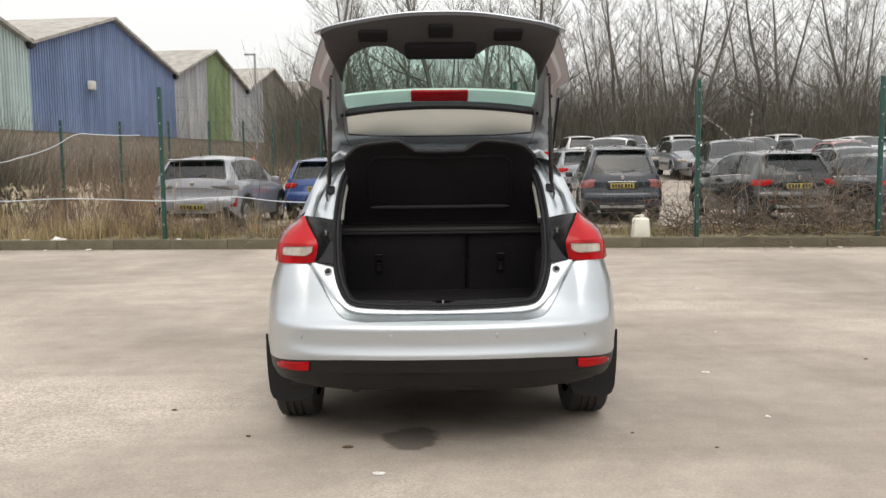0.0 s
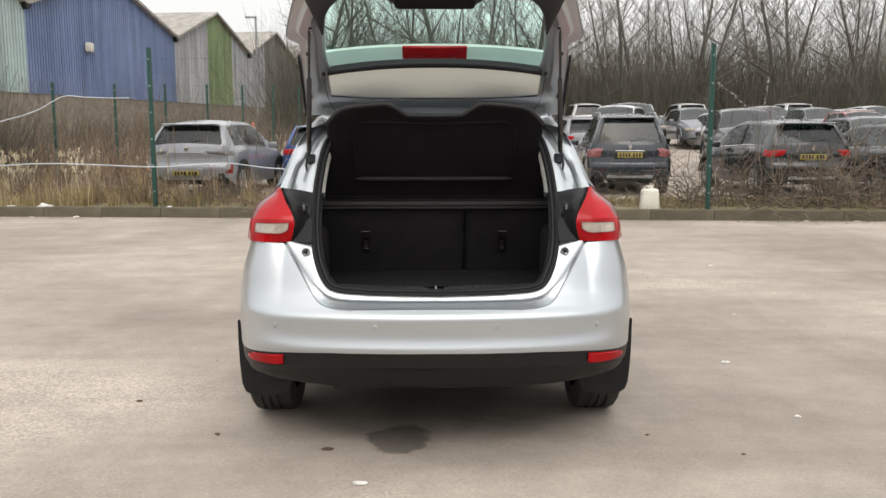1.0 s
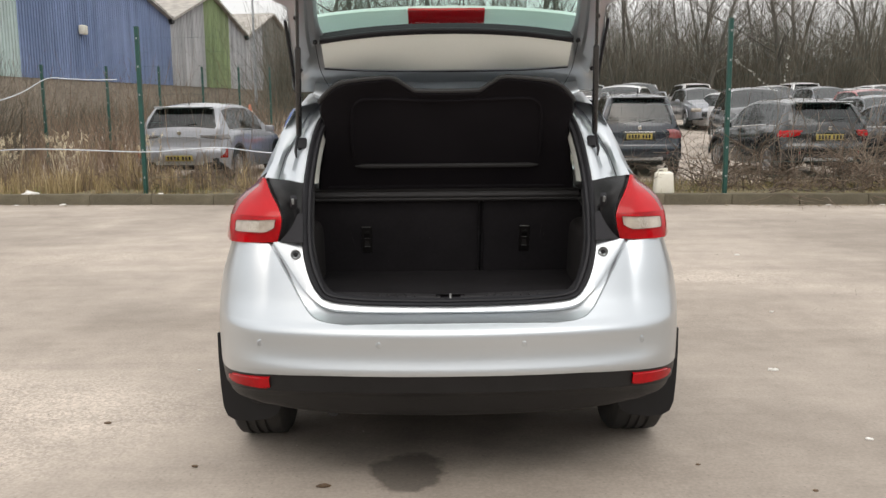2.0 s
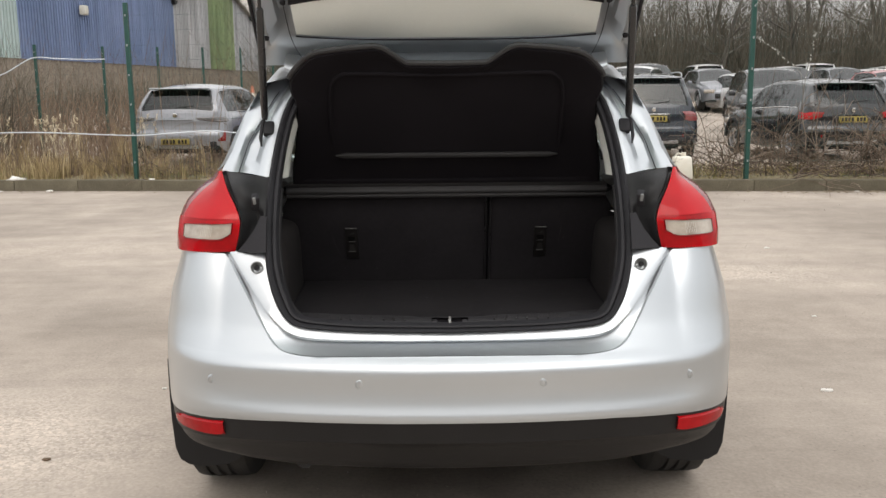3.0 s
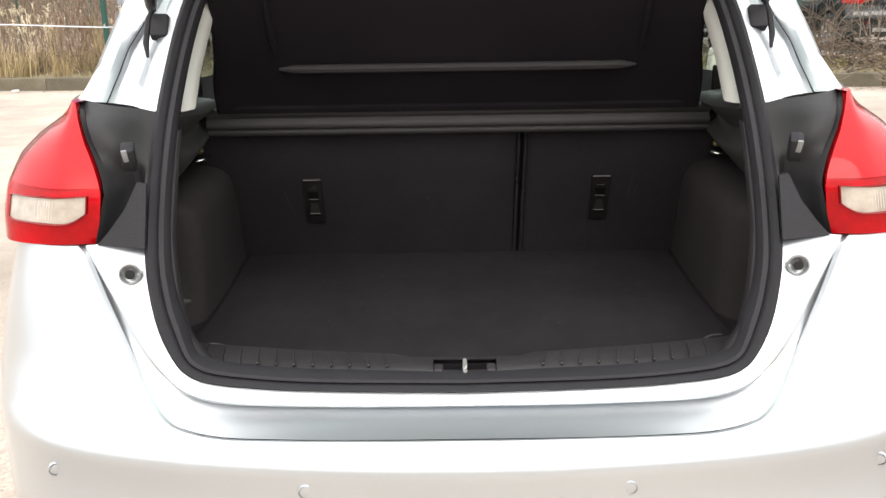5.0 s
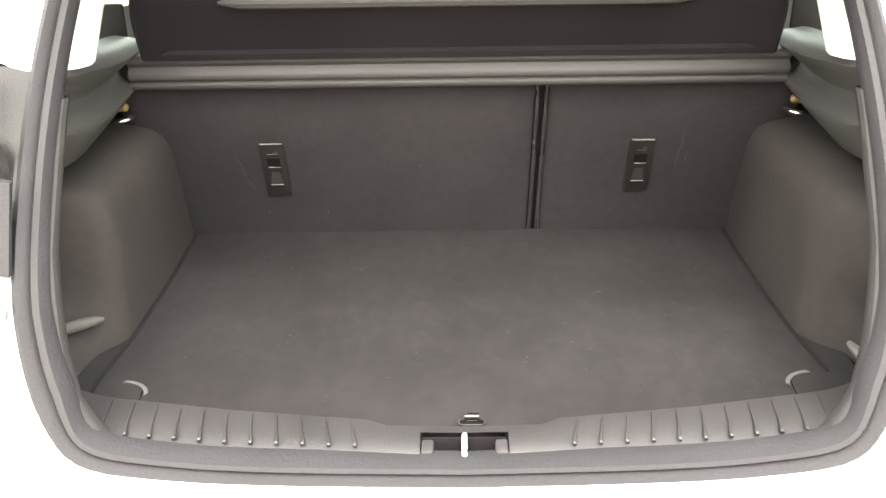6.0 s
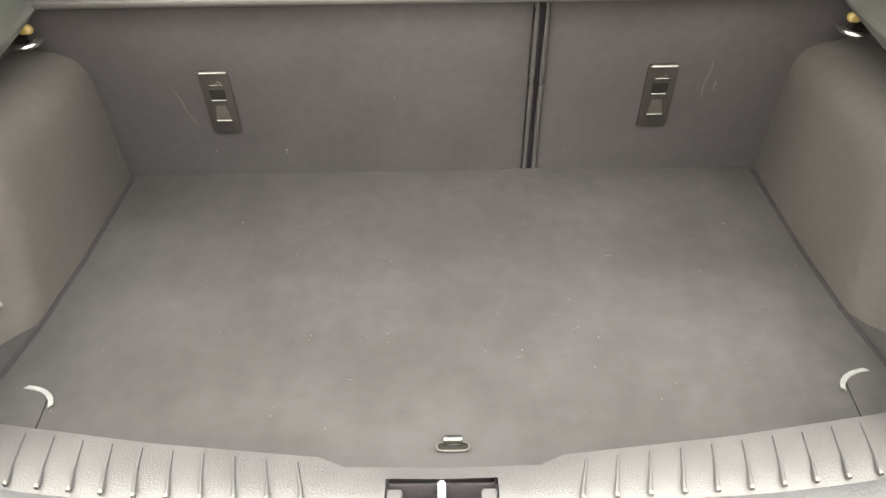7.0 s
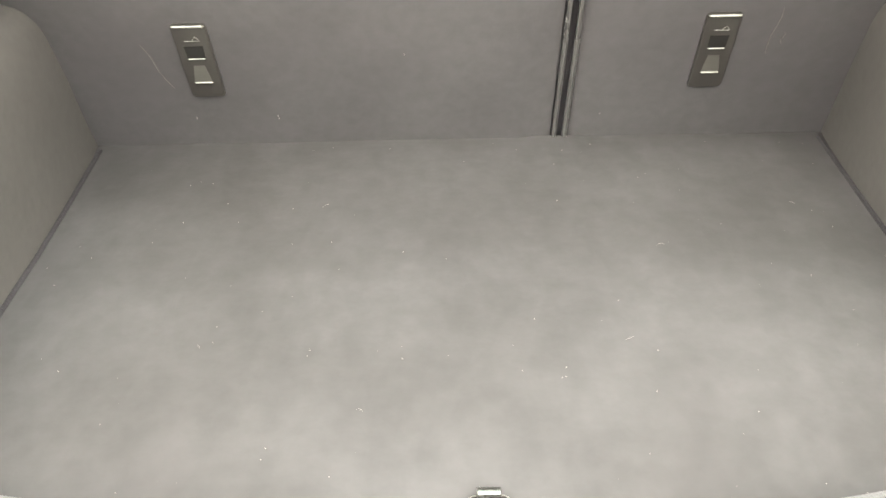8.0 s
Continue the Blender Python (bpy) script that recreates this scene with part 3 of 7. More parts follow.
for sgn in (1, -1):
    flip = Matrix.Diagonal((sgn, 1, 1, 1))
    lamp = new("rear_lamp")
    lamp.parent = car
    tagged(lamp, "red rear lamp with clear reversing lens")
    bm = bmesh.new()
    # glossy upper lobe, swept along its inner side
    zs = list(np.linspace(.985, 1.112, 14))
    cut = [11.6 - 2.6 * ((z - .985) / .127) for z in zs]
    rows = [[lens_point(c * k / 12, z) + Vector((0, -.003 * math.sin(math.pi * k / 12), 0)) for k in range(13)] for c, z in zip(cut, zs)]
    rows.append([p + Vector((-.01, .05, 0)) for p in rows[-1]])
    add_grid(bm, rows)
    add_grid(bm, [[r[0] for r in rows[:-1]], [r[0] + Vector((.01, .05, 0)) for r in rows[:-1]]])
    bm.transform(flip)
    part("lamp_lens", bm, M_RED, lamp, "glossy red upper lens")
    bm = bmesh.new()
    add_grid(bm, [[lens_point(c + (18 - c) * k / 6, z) for k in range(7)] for c, z in zip(cut, zs)])
    bm.transform(flip)
    part("lamp_edge", bm, M_DEEPRED, lamp, "deep red outer edge")
    bm = bmesh.new()
    rows = lamp_grid(.890, .985, 0, 18, 0.0, 9)
    add_grid(bm, [[p + Vector((-.004, .05, 0)) for p in rows[0]]] + rows)
    add_grid(bm, [[r[0] for r in rows], [r[0] + Vector((.01, .05, 0)) for r in rows]])
    bm.transform(flip)
    part("lower_lens", bm, M_LOWRED, lamp, "saturated red lower lens")
    # clear lens with a deep red bezel round it
    rows = [[lens_point(1.6 + 9.2 * u, lens_low(u) + (lens_high(u) - lens_low(u)) * v) + Vector((0, -.001, 0)) for u in np.linspace(0, 1, 16)] for v in np.linspace(0, 1, 7)]
    bm = bmesh.new()
    add_grid(bm, rows)
    bm.transform(flip)
    part("reversing_lens", bm, M_CLEAR, lamp, "clear ribbed reversing lens")
    rim = rows[0] + [r[-1] for r in rows[1:-1]] + rows[-1][::-1] + [r[0] for r in rows[-2:0:-1]]
    mid_p = rows[3][8]
    bm = bmesh.new()
    add_grid(bm, [[p + Vector((0, o, 0)) + (p - mid_p).normalized() * w_ for p in rim] for w_, o in ((-.0010, .002), (0, -.003), (.0020, -.004), (.0040, .003))], close=True)
    bm.transform(flip)
    part("lamp_bezel", bm, M_DEEPRED, lamp, "deep red bezel")
    for k in range(7):
        u = .42 + .035 * k
        bm = bmesh.new()
        add_tube(bm, [lens_point(1.6 + 9.2 * u, lens_low(u) + .006) + Vector((0, -.0012, 0)), lens_point(1.6 + 9.2 * u, lens_high(u) - .006) + Vector((0, -.0012, 0))], .0008, 5)
        bm.transform(flip)
        part("lens_rib", bm, M_CLEARRIB, lamp)

# black trim between each lamp and the seal, and the silver pillar above it
def side_curve(z):
    """x of the seal's outer edge at height z."""
    return lerp(z, [(.81, .509), (.904, .531), (1.04, .540), (1.155, .536), (1.267, .520), (1.34, .492), (1.392, .44)])


OUTER = [(.893, .618, .292), (.93, .608, .298), (.975, .601, .314), (1.00, .609, .330), (1.025, .624, .352), (1.055, .646, .382), (1.085, .664, .412), (1.112, .690, .480),
         (1.166, .672, .552), (1.23, .655, .610), (1.286, .637, .660), (1.33, .612, .705), (1.366, .588, .748), (1.40, .545, .775), (1.428, .48, .79)]


def outer(z):
    return Vector((lerp(z, [(a, b) for a, b, c in OUTER]), lerp(z, [(a, c) for a, b, c in OUTER]), z))


def flank(z):
    """Width of the side at height z, as a share of the greatest."""
    return lerp(z, [(.20, .960), (.40, .990), (.55, 1.0), (.66, .995), (.75, .978), (.89, .930), (.97, .888), (1.045, .845)])


def ring_row(z, deep):
    """Across the moulded cover, from the seal to the lamp."""
    f0 = (z - .893) / .219
    z_in = z - .020 * max(0, f0) ** 2
    a = Vector((side_curve(z_in), lean(z_in) + .002, z_in))
    b = outer(z)
    bulge = lerp(z, [(.893, 0), (.97, 0), (1.01, -.012), (1.06, -.036), (1.09, -.030), (1.112, -.012)])
    row = [a, a + Vector((.010, -.003, 0))]
    for f, k, o in ((.22, .35, .2), (.36, .8, .6), (.50, 1.0, 1.0), (.64, .95, 1.0), (.78, .7, .7), (.90, .35, .3)):
        row.append(a.lerp(b, f) + Vector((0, deep * k + bulge * o, 0)))
    return row + [b + Vector((-.005, .008, 0)), b]


def pillar_row(z, f):
    """Across the painted pillar: flat strip beside the seal, a channel, then the rounded flank."""
    z_in = z - .020 * (1 - f)
    a = Vector((side_curve(z_in), lean(z_in) + .002, z_in))
    b = outer(z)
    deep = lerp(f, [(0, .012), (.15, .030), (.5, .040), (.8, .034), (1, .02)])
    row = [a, a + Vector((.010, -.003, 0)), a.lerp(b, .24) + Vector((0, -.002, 0)), a.lerp(b, .28) + Vector((0, .004, 0))]
    ridge = lerp(f, [(0, .64), (.25, .68), (.5, .52), (1, .46)])
    row += [a.lerp(b, .28 + (ridge - .28) * .35) + Vector((0, deep, 0)), a.lerp(b, ridge - .04) + Vector((0, deep * .75, 0)), a.lerp(b, ridge) + Vector((0, deep * .30, 0)), a.lerp(b, ridge + .02) + Vector((0, deep * .30 + .004, 0))]
    row += [a.lerp(b, ridge + .05) + Vector((0, deep * .22, 0)), a.lerp(b, .80) + Vector((0, -.006, 0)), a.lerp(b, .92) + Vector((0, -.004, 0)), b]
    return row


M_STOP = make("mid_grey_rubber", (.22, .23, .23), (.27, .28, .28), 20, .6)
for sgn in (1, -1):
    flip = Matrix.Diagonal((sgn, 1, 1, 1))
    bm = bmesh.new()
    add_grid(bm, [ring_row(z, lerp(z, [(.893, .050), (.96, .056), (1.00, .040), (1.04, .012), (1.08, -.002), (1.112, .0)])) for z in np.linspace(.893, 1.112, 20)])
    bm.transform(flip)
    part("pillar_cover", bm, M_BLACK, car, "black plastic pillar cover beside the rear lamp")
    bm = bmesh.new()
    add_plate(bm, [(.524, .258, .894), (.612, .284, .894), (.592, .290, .915), (.566, .304, .950), (.546, .318, .992), (.528, .312, .990)], (0, .008, 0))
    bm.transform(flip)
    part("corner_cover", bm, M_RUBBER, car, "dark grey triangular cover")
    bm = bmesh.new()
    add_box(bm, (.566, .352, 1.030), (.022, .028, .045), Euler((0.5, 0, -.25 * 1)).to_matrix(), .004)
    bm.transform(flip)
    part("buffer", bm, M_RUBBER, car, "rubber tailgate buffer")
    bm = bmesh.new()
    add_box(bm, (.566, .335, 1.034), (.009, .004, .024), Euler((0.5, .12, -.25)).to_matrix(), .001)
    bm.transform(flip)
    part("buffer_face", bm, M_STOP, car)
    bm = bmesh.new()
    add_lathe(bm, [(.018, -.002), (.0175, -.006), (.0155, -.006), (.014, .004), (.008, .006), (.0075, -.004), (.0001, -.005)], 20, Matrix.Translation((.550, .250, .854)) @ Matrix.Rotation(radians(90 - 14), 4, "Z") @ Matrix.Rotation(0, 4, "Y"))
    bm.transform(flip)
    part("tailgate_stop", bm, M_STOP, car, "grey rubber tailgate stop")
    bm = bmesh.new()
    add_lathe(bm, [(.0080, -.004), (.0078, -.0065), (.0001, -.007)], 16, Matrix.Translation((.550, .250, .854)) @ Matrix.Rotation(radians(90 - 14), 4, "Z"))
    bm.transform(flip)
    part("stop_centre", bm, M_RUBBER, car)
    bm = bmesh.new()
    add_grid(bm, [pillar_row(z, (z - 1.1125) / .3155) for z in np.linspace(1.1125, 1.428, 24)])
    bm.transform(flip)
    part("rear_pillar", bm, SILVER, car, "silver rear pillar and gutter")
    # quarter panel that joins lamp and pillar to the side of the car
    bm = bmesh.new()
    rows = []
    for z in np.linspace(.888, 1.40, 22):
        a = lamp_row(z)[-1] + Vector((-.004, .0, 0)) if z < 1.112 else outer(z)
        if z < 1.045:
            bx = .902 * flank(z)
        else:
            bx = lerp(z, [(1.045, .762), (1.20, .690), (1.345, .607), (1.376, .577), (1.40, .50)])
        b = Vector((bx, .668, z))
        rows.append([a, a.lerp(b, .5) + Vector((.006, 0, 0)), b])
    add_grid(bm, rows)
    bm.transform(flip)
    part("quarter_panel", bm, SILVER, car, "silver quarter panel")
    # shut line between the quarter panel and the inner pillar
    bm = bmesh.new()
    way = []
    for f in np.linspace(0, .75, 12):
        r_ = pillar_row(1.1125 + .3155 * f, f)
        way.append(r_[7] + Vector((0, -.001, 0)))
    add_tube(bm, way, [.0016] * 12, 5)
    bm.transform(flip)
    part("shut_line", bm, M_RUBBER, car)
    # gas strut and its bracket
    bm = bmesh.new()
    add_box(bm, (.560, .580, 1.232), (.034, .022, .050), Euler((-.65, 0, -.1)).to_matrix(), .006)
    add_tube(bm, [(.572, .598, 1.272), (.580, .580, 1.245), (.583, .560, 1.205), (.578, .545, 1.180)], [.004, .006, .006, .003], 8)
    bm.transform(flip)
    part("strut_bracket", bm, M_RUBBER, car)
    lo, hi = Vector((.570, .575, 1.262)), Vector((.520, .288, 1.832))
    strut = new("gas_strut"); strut.parent = car
    tagged(strut, "black gas strut holding the tailgate up")
    bm = bmesh.new()
    add_tube(bm, [lo, lo.lerp(hi, .02), lo.lerp(hi, .56), lo.lerp(hi, .57)], [.008, .0115, .0115, .008], 12)
    bm.transform(flip)
    part("cylinder", bm, M_GLOSSBLACK, strut)
    bm = bmesh.new()
    add_tube(bm, [lo.lerp(hi, .56), hi], .0058, 10)
    bm.transform(flip)
    part("rod", bm, M_GLOSSBLACK, strut)
    bm = bmesh.new()
    add_tube(bm, [hi - Vector((0, -.02, .05)), hi, hi + Vector((0, -.005, .012))], [.008, .013, .009], 10)
    bm.transform(flip)
    part("ball_socket", bm, M_BLACK, strut)

# ---- side panels, roof and front of the car ----
def hatch_body():
    """Right half sections from y = 0.66 forwards, mirrored."""
    L = 4.36
    top = [(.66, 1.40), (.76, 1.452), (.9, 1.466), (1.3, 1.482), (1.9, 1.484), (2.35, 1.462), (2.6, 1.41), (3.35, 1.02), (3.45, .985), (3.9, .90), (4.2, .80), (4.32, .70), (4.36, .62)]
    belt = [(.66, 1.045), (1.2, 1.035), (2.2, .985), (3.0, .95), (3.4, .935), (3.9, .86), (4.2, .77), (4.32, .68), (4.36, .61)]
    width = [(.66, .902), (1.0, .908), (2.0, .905), (3.4, .908), (3.8, .89), (4.1, .82), (4.25, .72), (4.34, .58), (4.36, .5)]
    ys = sorted(set([.66, .70, .76] + [round(.66 + k * .06, 3) for k in range(1, 62)] + [4.34, 4.36]))
    ys = [y for y in ys if y <= 4.36]

    def low(y):
        z = .235 if y < 3.9 else lerp(y, [(3.9, .22), (4.36, .30)])
        for yw in (.815, 3.463):
            d = .365 ** 2 - (y - yw) ** 2
            if d > 0:
                z = max(z, .318 + math.sqrt(d))
        return z

    rows = []
    for y in ys:
        w, zb, zt, zl = lerp(y, width), lerp(y, belt), lerp(y, top), low(y)
        zb = max(zb, zl + .05)
        zt = max(zt, zb + .005)
        row = []
        for f in (0, .2, .4, .58, .74, .88, 1):
            z = zl + (zb - zl) * f
            row.append(Vector((w * flank(z * 1.045 / zb), y, z)))
        h = zt - zb
        xr = w * .845 - .52 * min(h, .42) * 1.0
        row += [Vector((w * .845 - (w * .845 - xr) * f, y, zb + h * g)) for f, g in ((.06, .04), (.42, .42), (.84, .84), (1.0, .93))]
        row += [Vector((xr - .09, y, zt - .006)), Vector((xr * .5, y, zt + .012)), Vector((0, y, zt + .016))]
        rows.append(row)
    bins = {}
    for i, (a, b) in enumerate(zip(rows, rows[1:])):
        yc = (ys[i] + ys[i + 1]) / 2
        for j in range(len(a) - 1):
            key = "body"
            if 7 <= j <= 9:
                if .86 < yc < 1.06:
                    key = "quarter_window"
                elif 1.12 < yc < 1.92:
                    key = "rear_door_window"
                elif 2.02 < yc < 2.95:
                    key = "front_door_window"
                elif yc < 3.3:
                    key = "pillar%d" % sum(yc > e for e in (1.06, 1.92, 2.95)) if .86 < yc else "body"
            if j >= 10 and 2.58 < yc < 3.36:
                key = "windscreen"
            bins.setdefault(key, []).append((a[j], a[j + 1], b[j + 1], b[j]))
    for key, quads in bins.items():
        sides = (1, -1) if ("window" in key or "pillar" in key) else (0,)
        for s in sides:
            bm = bmesh.new()
            for q in quads:
                for g in ((1, -1) if s == 0 else (s,)):
                    bm.faces.new([bm.verts.new((g * p.x, p.y, p.z)) for p in q])
            bmesh.ops.remove_doubles(bm, verts=bm.verts, dist=.0004)
            m = SILVER if key == "body" else M_GLOSSBLACK if "pillar" in key else M_SIDEGLASS
            ob = part("body_shell" if key == "body" else "door_pillar" if "pillar" in key else key, bm, m, car)
            if m is M_SIDEGLASS:
                ob.visible_shadow = False
    bm = bmesh.new()
    a = rows[-1]
    add_grid(bm, [a, [Vector((-p.x, p.y, p.z)) for p in a]])
    part("front_bumper", bm, M_BLACK, car)


hatch_body()
bm = bmesh.new()
add_box(bm, (0, 2.25, .26), (1.55, 3.6, .06), None, .02)
add_box(bm, (0, .40, .37), (1.10, .36, .05), None, .02)
add_tube(bm, [(-.30, .42, .36), (.30, .42, .36)], .07, 12)
add_tube(bm, [(-.42, .16, .305), (-.42, .45, .33)], .024, 12)
part("underbody", bm, M_BLACK, car)
for sgn in (1, -1):
    bm = bmesh.new()
    add_box(bm, (sgn * .60, .79, .50), (.04, .80, .42), None, .01)
    part("inner_arch", bm, M_BLACK, car)
for sgn in (1, -1):
    flip = Matrix.Diagonal((sgn, 1, 1, 1))
    bm = bmesh.new()
    outl = [(.66, .462, .330), (.66, .462, .215), (.675, .462, .186), (.71, .464, .168), (.78, .470, .158), (.84, .477, .160), (.872, .484, .176), (.888, .490, .212), (.898, .500, .30), (.905, .515, .40), (.908, .525, .50), (.900, .53, .50), (.884, .50, .40)]
    add_plate(bm, outl, (0, .012, 0))
    bm.transform(flip)
    part("mud_flap", bm, M_BUMPER, car, "black rear mud flap")
    bm = bmesh.new()
    add_box(bm, (.935, 2.86, 1.0), (.15, .09, .12), None, .03)
    add_tube(bm, [(.78, 2.88, .96), (.88, 2.87, .975)], .02, 8)
    bm.transform(flip)
    part("door_mirror", bm, SILVER, car)
    bm = bmesh.new()
    add_box(bm, (.62, 4.12, .70), (.30, .22, .13), Euler((0, 0, -.5)).to_matrix(), .04)
    bm.transform(flip)
    part("headlight", bm, M_CLEAR, car)


def wheel(parent, at, r=.318, w=.205, face=1, seg=40, tread=True):
    hub = new("wheel"); hub.parent = parent
    hub.location = at
    bm = bmesh.new()
    hw = w / 2
    prof = [(r * .66, -hw * .92), (r * .80, -hw * 1.04), (r * .93, -hw * 1.0), (r * .985, -hw * .86), (r, -hw * .6)]
    if tread:
        for k in (-.36, 0, .36):
            prof += [(r, hw * (k - .12)), (r - .008, hw * (k - .10)), (r - .008, hw * (k + .02)), (r, hw * (k + .04))]
    prof += [(r, hw * .6), (r * .985, hw * .86), (r * .93, hw * 1.0), (r * .80, hw * 1.04), (r * .66, hw * .92)]
    add_lathe(bm, prof, seg)
    part("tyre", bm, M_TYRE, hub)
    bm = bmesh.new()
    f = face * hw
    add_lathe(bm, [(r * .67, f * .9), (r * .64, f * .95), (r * .60, f * .5), (r * .58, -f * .8), (r * .15, f * .2), (r * .14, f * .75), (.001, f * .8)], seg)
    for k in range(5):
        a = 2 * math.pi * k / 5
        add_box(bm, (f * .72, r * .38 * math.cos(a), r * .38 * math.sin(a)), (.025, r * .52, r * .13), Euler((a, 0, 0)).to_matrix(), .006, 1)
    part("rim", bm, M_ALLOY, hub)
    return hub


for sx in (1, -1):
    for yw in (.815, 3.463):
        wheel(car, (sx * .770, yw, .318), face=sx)

# ---- raised tailgate ----
GA = radians(39)
GH, GS, GN = Vector((0, .74, 1.46)), Vector((0, -math.cos(GA), math.sin(GA))), Vector((0, -math.sin(GA), -math.cos(GA)))


def G(x, s, n=0.0):
    """A point of the tailgate: across, along from the hinge, and out of its inner face."""
    return Vector((x, 0, 0)) + GH + GS * s + GN * n


tailgate = new("tailgate"); tailgate.parent = car
tagged(tailgate, "raised silver tailgate with tinted rear window")
GATE_OUT = [(0, -.020), (.20, -.022), (.40, -.030), (.56, -.042), (.612, -.030), (.610, .04), (.602, .14), (.592, .26), (.580, .38), (.580, .425), (.618, .455), (.630, .480), (.616, .545), (.585, .65), (.556, .740), (.545, .778), (.574, .800), (.545, .822), (.47, .852), (.327, .886), (.17, .914), (0, .924)]
GATE_HOLE = [(0, .312), (.14, .315), (.30, .292), (.42, .262), (.462, .275), (.474, .34), (.470, .44), (.462, .55), (.446, .625), (.412, .685), (.36, .726), (.30, .744), (.25, .744), (.21, .726), (.17, .690), (.10, .674), (0, .670)]
NG = 110


def gate_loop(pts, n=NG):
    half = spline([(x, s, 0) for x, s in pts], n)
    return [(p.x, p.y) for p in half] + [(-p.x, p.y) for p in half[-2:0:-1]]


def shrink(loop, c, f):
    return [(c[0] + (x - c[0]) * f, c[1] + (s - c[1]) * f) for x, s in loop]


g_out, g_hole = gate_loop(GATE_OUT), gate_loop(GATE_HOLE)


def between(f, n_in):
    return [G(a[0] + (b[0] - a[0]) * f, a[1] + (b[1] - a[1]) * f, n_in) for a, b in zip(g_hole, g_out)]


# outer skin, seen from above and behind the car, curls over at the rim
bm = bmesh.new()
add_grid(bm, [between(0, -.014), between(.08, -.030), between(.3, -.046), between(.7, -.040), between(.92, -.022), between(.985, -.010), between(1.0, -.003), between(.995, .002), between(.96, .0)], close=True)
part("outer_skin", bm, SILVER, tailgate, "silver painted outer panel")
# inner pressed frame
bm = bmesh.new()
add_grid(bm, [between(-.01, -.012), between(.0, -.004), between(.10, .010), between(.30, .012), between(.38, .024), between(.66, .024), between(.76, .004), between(.97, .001)], close=True)
part("inner_frame", bm, SILVER, tailgate, "silver painted inner frame")
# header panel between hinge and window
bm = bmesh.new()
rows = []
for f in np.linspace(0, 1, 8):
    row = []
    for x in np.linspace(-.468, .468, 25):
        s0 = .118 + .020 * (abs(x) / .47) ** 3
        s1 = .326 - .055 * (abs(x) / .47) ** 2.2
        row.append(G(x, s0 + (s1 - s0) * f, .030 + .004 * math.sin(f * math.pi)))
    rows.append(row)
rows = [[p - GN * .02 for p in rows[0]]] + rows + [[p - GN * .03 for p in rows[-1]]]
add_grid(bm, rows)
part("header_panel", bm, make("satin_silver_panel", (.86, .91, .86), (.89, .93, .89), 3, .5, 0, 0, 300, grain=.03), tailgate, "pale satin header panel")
for s_, tt in ((.113, .003), ):
    bm = bmesh.new()
    add_tube(bm, [G(x, s_ + .020 * (abs(x) / .47) ** 3, .034) for x in np.linspace(-.47, .47, 30)], tt, 6)
    part("panel_seam", bm, M_RUBBER, tailgate)
bm = bmesh.new()
add_grid(bm, [[G(x, .322 - .050 * (abs(x) / .47) ** 2.2 + o, n_) for x in np.linspace(-.474, .474, 40)] for o, n_ in ((-.004, .034), (.004, .033), (.005, .010), (.004, -.013), (-.012, -.015))])
add_tube(bm, [G(x, (.331 - .055 * (abs(x) / .47) ** 2.2) + (.010 * max(0, (abs(x) - .44) / .032)), .024) for x in np.linspace(-.472, .472, 40)], .0075, 8)
part("window_seal", bm, M_RUBBER, tailgate, "black window seal")
# hinge lip with pressings
bm = bmesh.new()
rows = []
for y_, z_, k_ in ((.730, 1.470, 0), (.712, 1.466, 0), (.696, 1.458, .3), (.678, 1.446, 1), (.660, 1.434, 1), (.644, 1.422, .8), (.632, 1.410, .4), (.628, 1.400, .1), (.636, 1.388, 0)):
    rows.append([Vector((x, y_ - .007 * k_ * math.cos(x * 14) + .05 * (abs(x) / .52) ** 3, z_ - .006 * (abs(x) / .52) ** 2 + .030 * max(0, (abs(x) - .40) / .12) ** 2)) for x in np.linspace(-.52, .52, 61)])
add_grid(bm, rows)
part("hinge_panel", bm, SILVER, tailgate, "pressed silver panel at the hinges")
# glass
bm = bmesh.new()
loops = [[G(x, s, -.022 - .012 * (1 - f)) for x, s in shrink(g_hole, (0, .48), 1.03 * f)] for f in (1, .75, .5, .25)]
vs = add_grid(bm, loops, close=True)
bm.faces.new(vs[-1])
ob = part("rear_window", bm, M_GATEGLASS, tailgate, "green tinted rear window")
ob.visible_shadow = False
# spoiler beyond the glass, with the high brake lamp
bm = bmesh.new()
rows = []
for s_, n_ in ((.00, -.050), (.12, -.070), (.20, -.080), (.226, -.084), (.318, -.094), (.324, -.103), (.312, -.112), (.20, -.112), (.12, -.098), (.00, -.056)):
    rows.append([G(x, s_ - .040 * (abs(x) / .5) ** 2.4 * (s_ / .3), n_) for x in np.linspace(-.545, .545, 31)])
add_grid(bm, rows)
part("spoiler", bm, make("pale_silver_spoiler", (.86, .90, .88), (.90, .93, .91), 3, .4, 0, 0, 300, grain=.03), tailgate, "roof spoiler in pale silver")
bm = bmesh.new()
add_box(bm, G(0, .282, -.089), (.290, .080, .014), Euler((-GA, 0, 0)).to_matrix(), .005)
part("brake_lamp", bm, M_RED, tailgate, "red high brake lamp")
